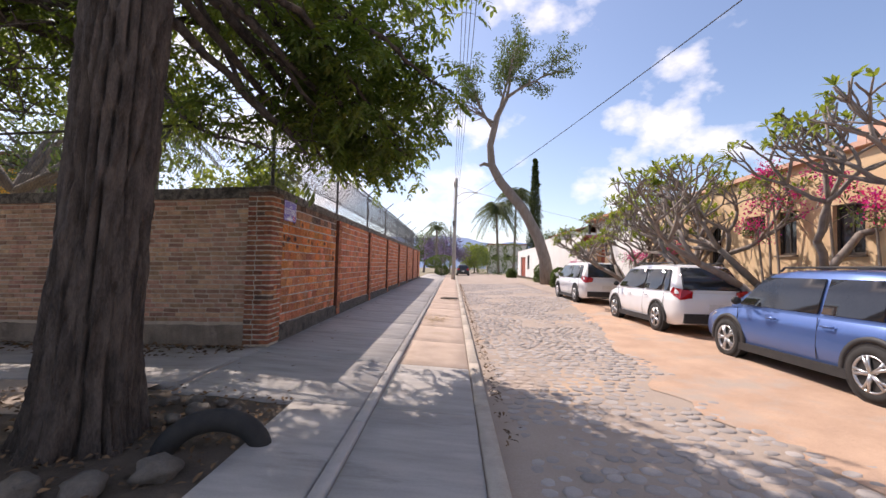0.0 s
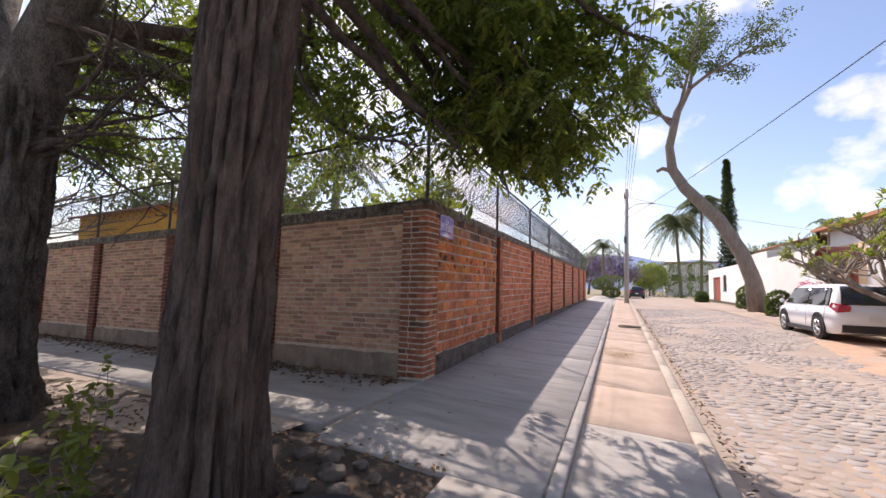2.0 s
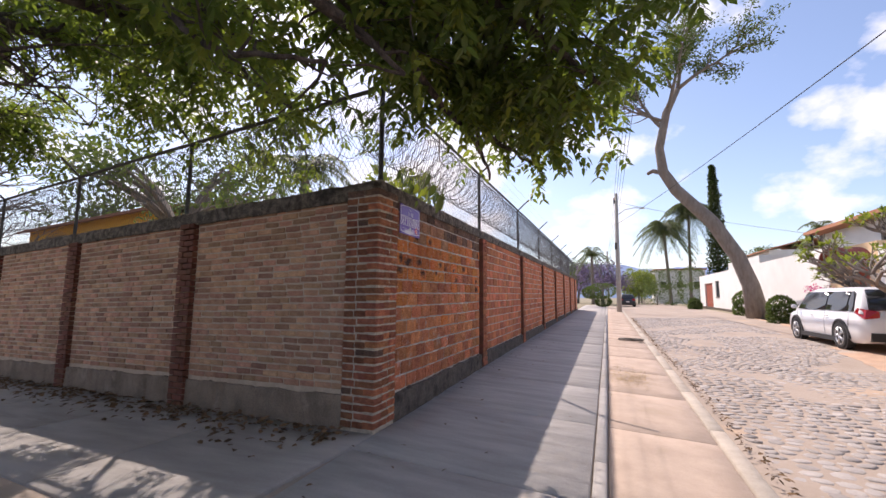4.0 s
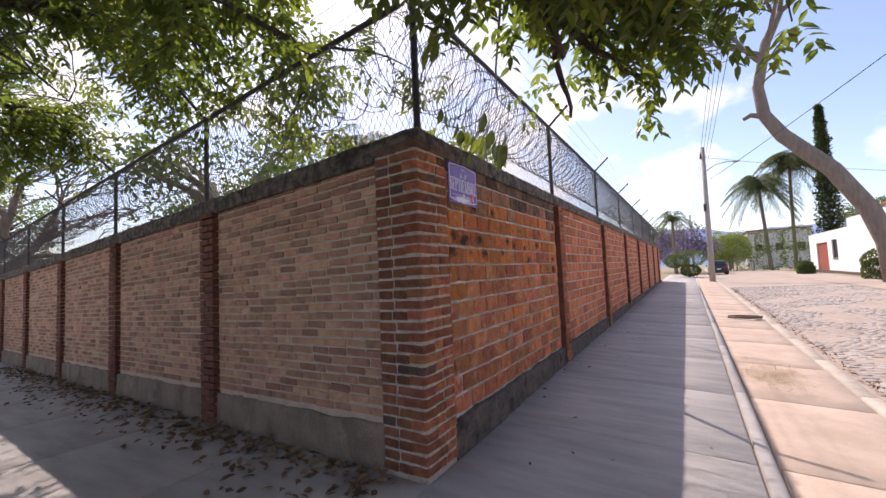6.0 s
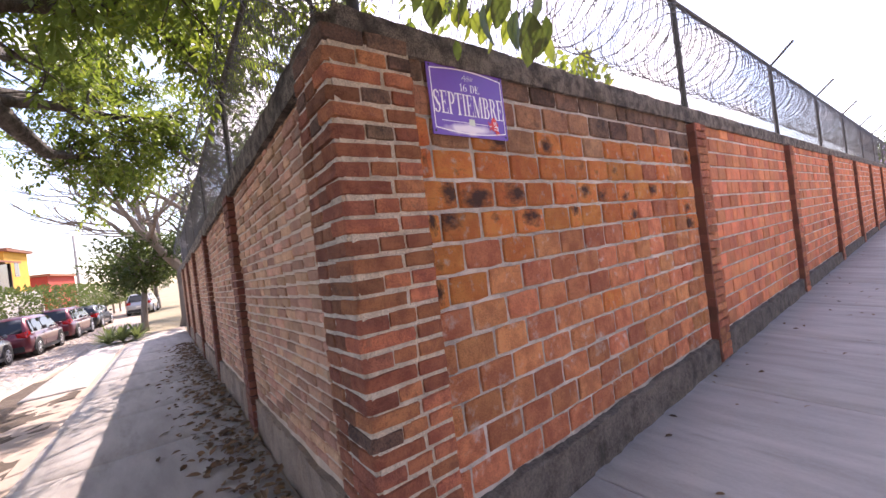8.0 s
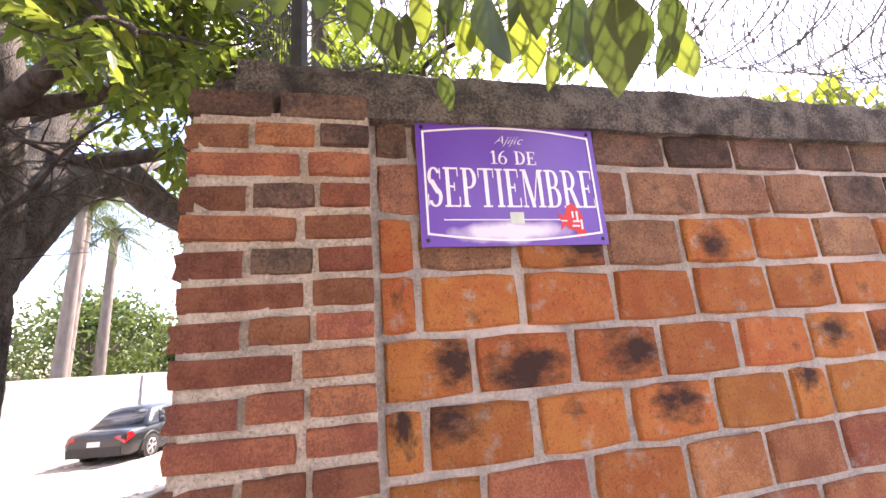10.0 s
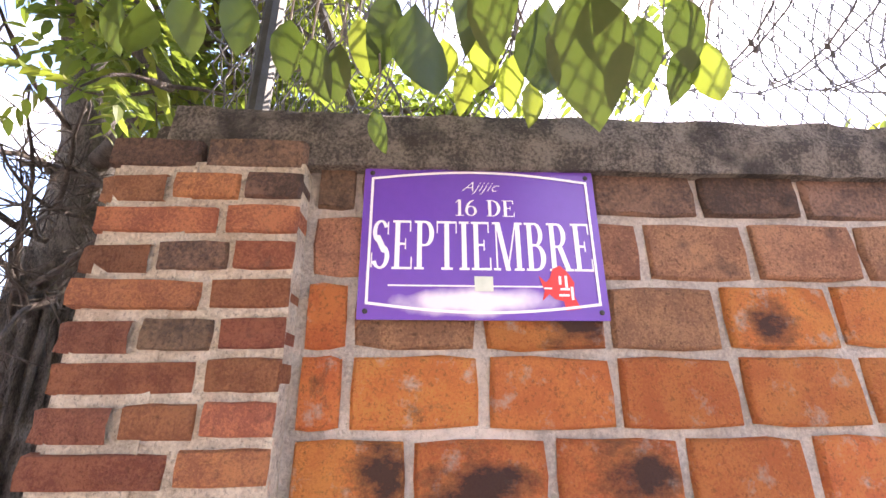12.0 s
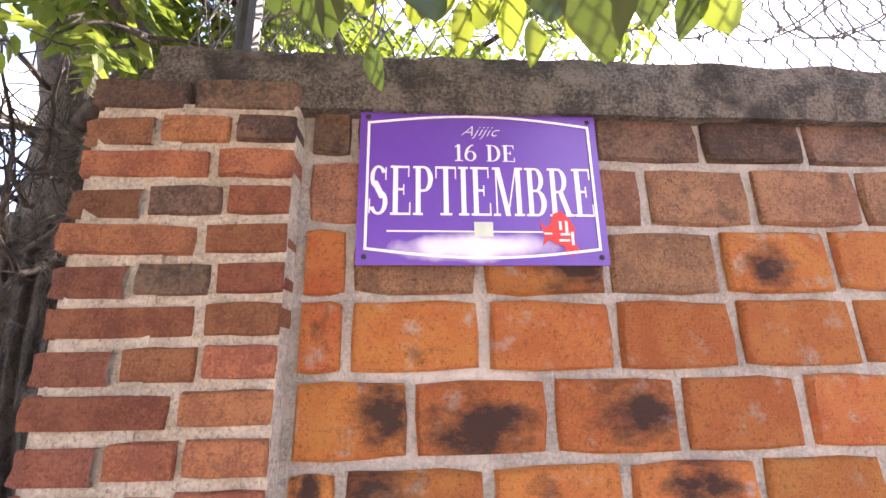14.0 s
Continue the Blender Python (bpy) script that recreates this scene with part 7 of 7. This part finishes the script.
# Cobbles: domed stones, set close and unevenly.
def stone_mesh(seed):
    r = random.Random(seed)
    s, k = Soup(), 7
    rad = [r.uniform(0.82, 1.05) for _ in range(k)]
    for f, h in ((1.0, -0.4), (0.93, 0.45), (0.6, 0.9)):
        for i in range(k):
            a = 2 * math.pi * (i + 0.2 * f) / k
            s.v.append((0.5 * f * rad[i] * math.cos(a), 0.5 * f * rad[i] * math.sin(a), h + r.uniform(-0.08, 0.08)))
    for q in (0, k):
        for i in range(k):
            j = (i + 1) % k
            s.f.append((q + i, q + j, q + k + j, q + k + i))
    s.f.append(tuple(2 * k + i for i in range(k)))
    return fix(s.mesh("cobble", STONE, True))


stones = [stone_mesh(i) for i in range(8)]
R = random.Random(5)
near = far = 0
mass = Soup()
yy = -6.0
while yy < 26:
    xx = 3.62 + R.uniform(0, 0.1)
    while xx < 8.3:
        w, d = R.uniform(0.13, 0.22), R.uniform(0.12, 0.19)
        x, y = xx + w / 2 + R.uniform(-0.02, 0.02), yy + R.uniform(-0.035, 0.035)
        h = R.uniform(0.008, 0.018) * (1.0 if x < 6.4 else 0.6)
        z = st(x, y) + h * 0.1 - (0.012 if noise.noise((x * 0.5, y * 0.5, 9)) > 0.2 else 0)
        a = R.uniform(-0.5, 0.5)
        if x > 6.3 + 0.9 * noise.noise((y * 0.35, 2, 2)) + max(0, y - 1) * 0.2 and R.random() < 0.8:
            xx += w * 1.03
            continue
        if x < 5.2 and -3.2 < y < 1.6 and near < 290:
            near += 1
            ob = new("cobble", R.choice(stones))
            ob.parent = road
            ob.matrix_basis = Matrix.Translation((x, y, z)) @ pose(0, 0, 0, R.uniform(-4, 4), R.uniform(-4, 4), math.degrees(a)) @ Matrix.Diagonal((w, d, h, 1))
        else:
            me = R.choice(stones)
            k = len(mass.v)
            ca, sa = math.cos(a), math.sin(a)
            tx, ty = R.uniform(-0.08, 0.08), R.uniform(-0.08, 0.08)
            for v in me.vertices:
                p, q = v.co.x * w, v.co.y * d
                mass.v.append((x + p * ca - q * sa, y + p * sa + q * ca, z + v.co.z * h + p * tx + q * ty))
            mass.f += [tuple(k + i for i in poly.vertices) for poly in me.polygons]
        xx += w * 1.03
    yy += 0.165
tagged(part("cobbles", mass, STONE, road, "grey-brown worn cobbles", True, tidy=False), kind="stuff")
mass = Soup()
R = random.Random(6)
for i in range(5200):
    x = -R.uniform(0, 34)
    y = kerb_y(x) - R.uniform(0.1, 6.0)
    w, d, h = R.uniform(0.13, 0.24), R.uniform(0.12, 0.2), R.uniform(0.01, 0.022)
    me = R.choice(stones)
    k = len(mass.v)
    z = st(min(x, 0), -4) - 0.02
    mass.v += [(x + v.co.x * w, y + v.co.y * d, z + v.co.z * h) for v in me.vertices]
    mass.f += [tuple(k + i for i in poly.vertices) for poly in me.polygons]
tagged(part("cobbles", mass, STONE, road2, "pale dusty cobbles", True, tidy=False), kind="stuff")
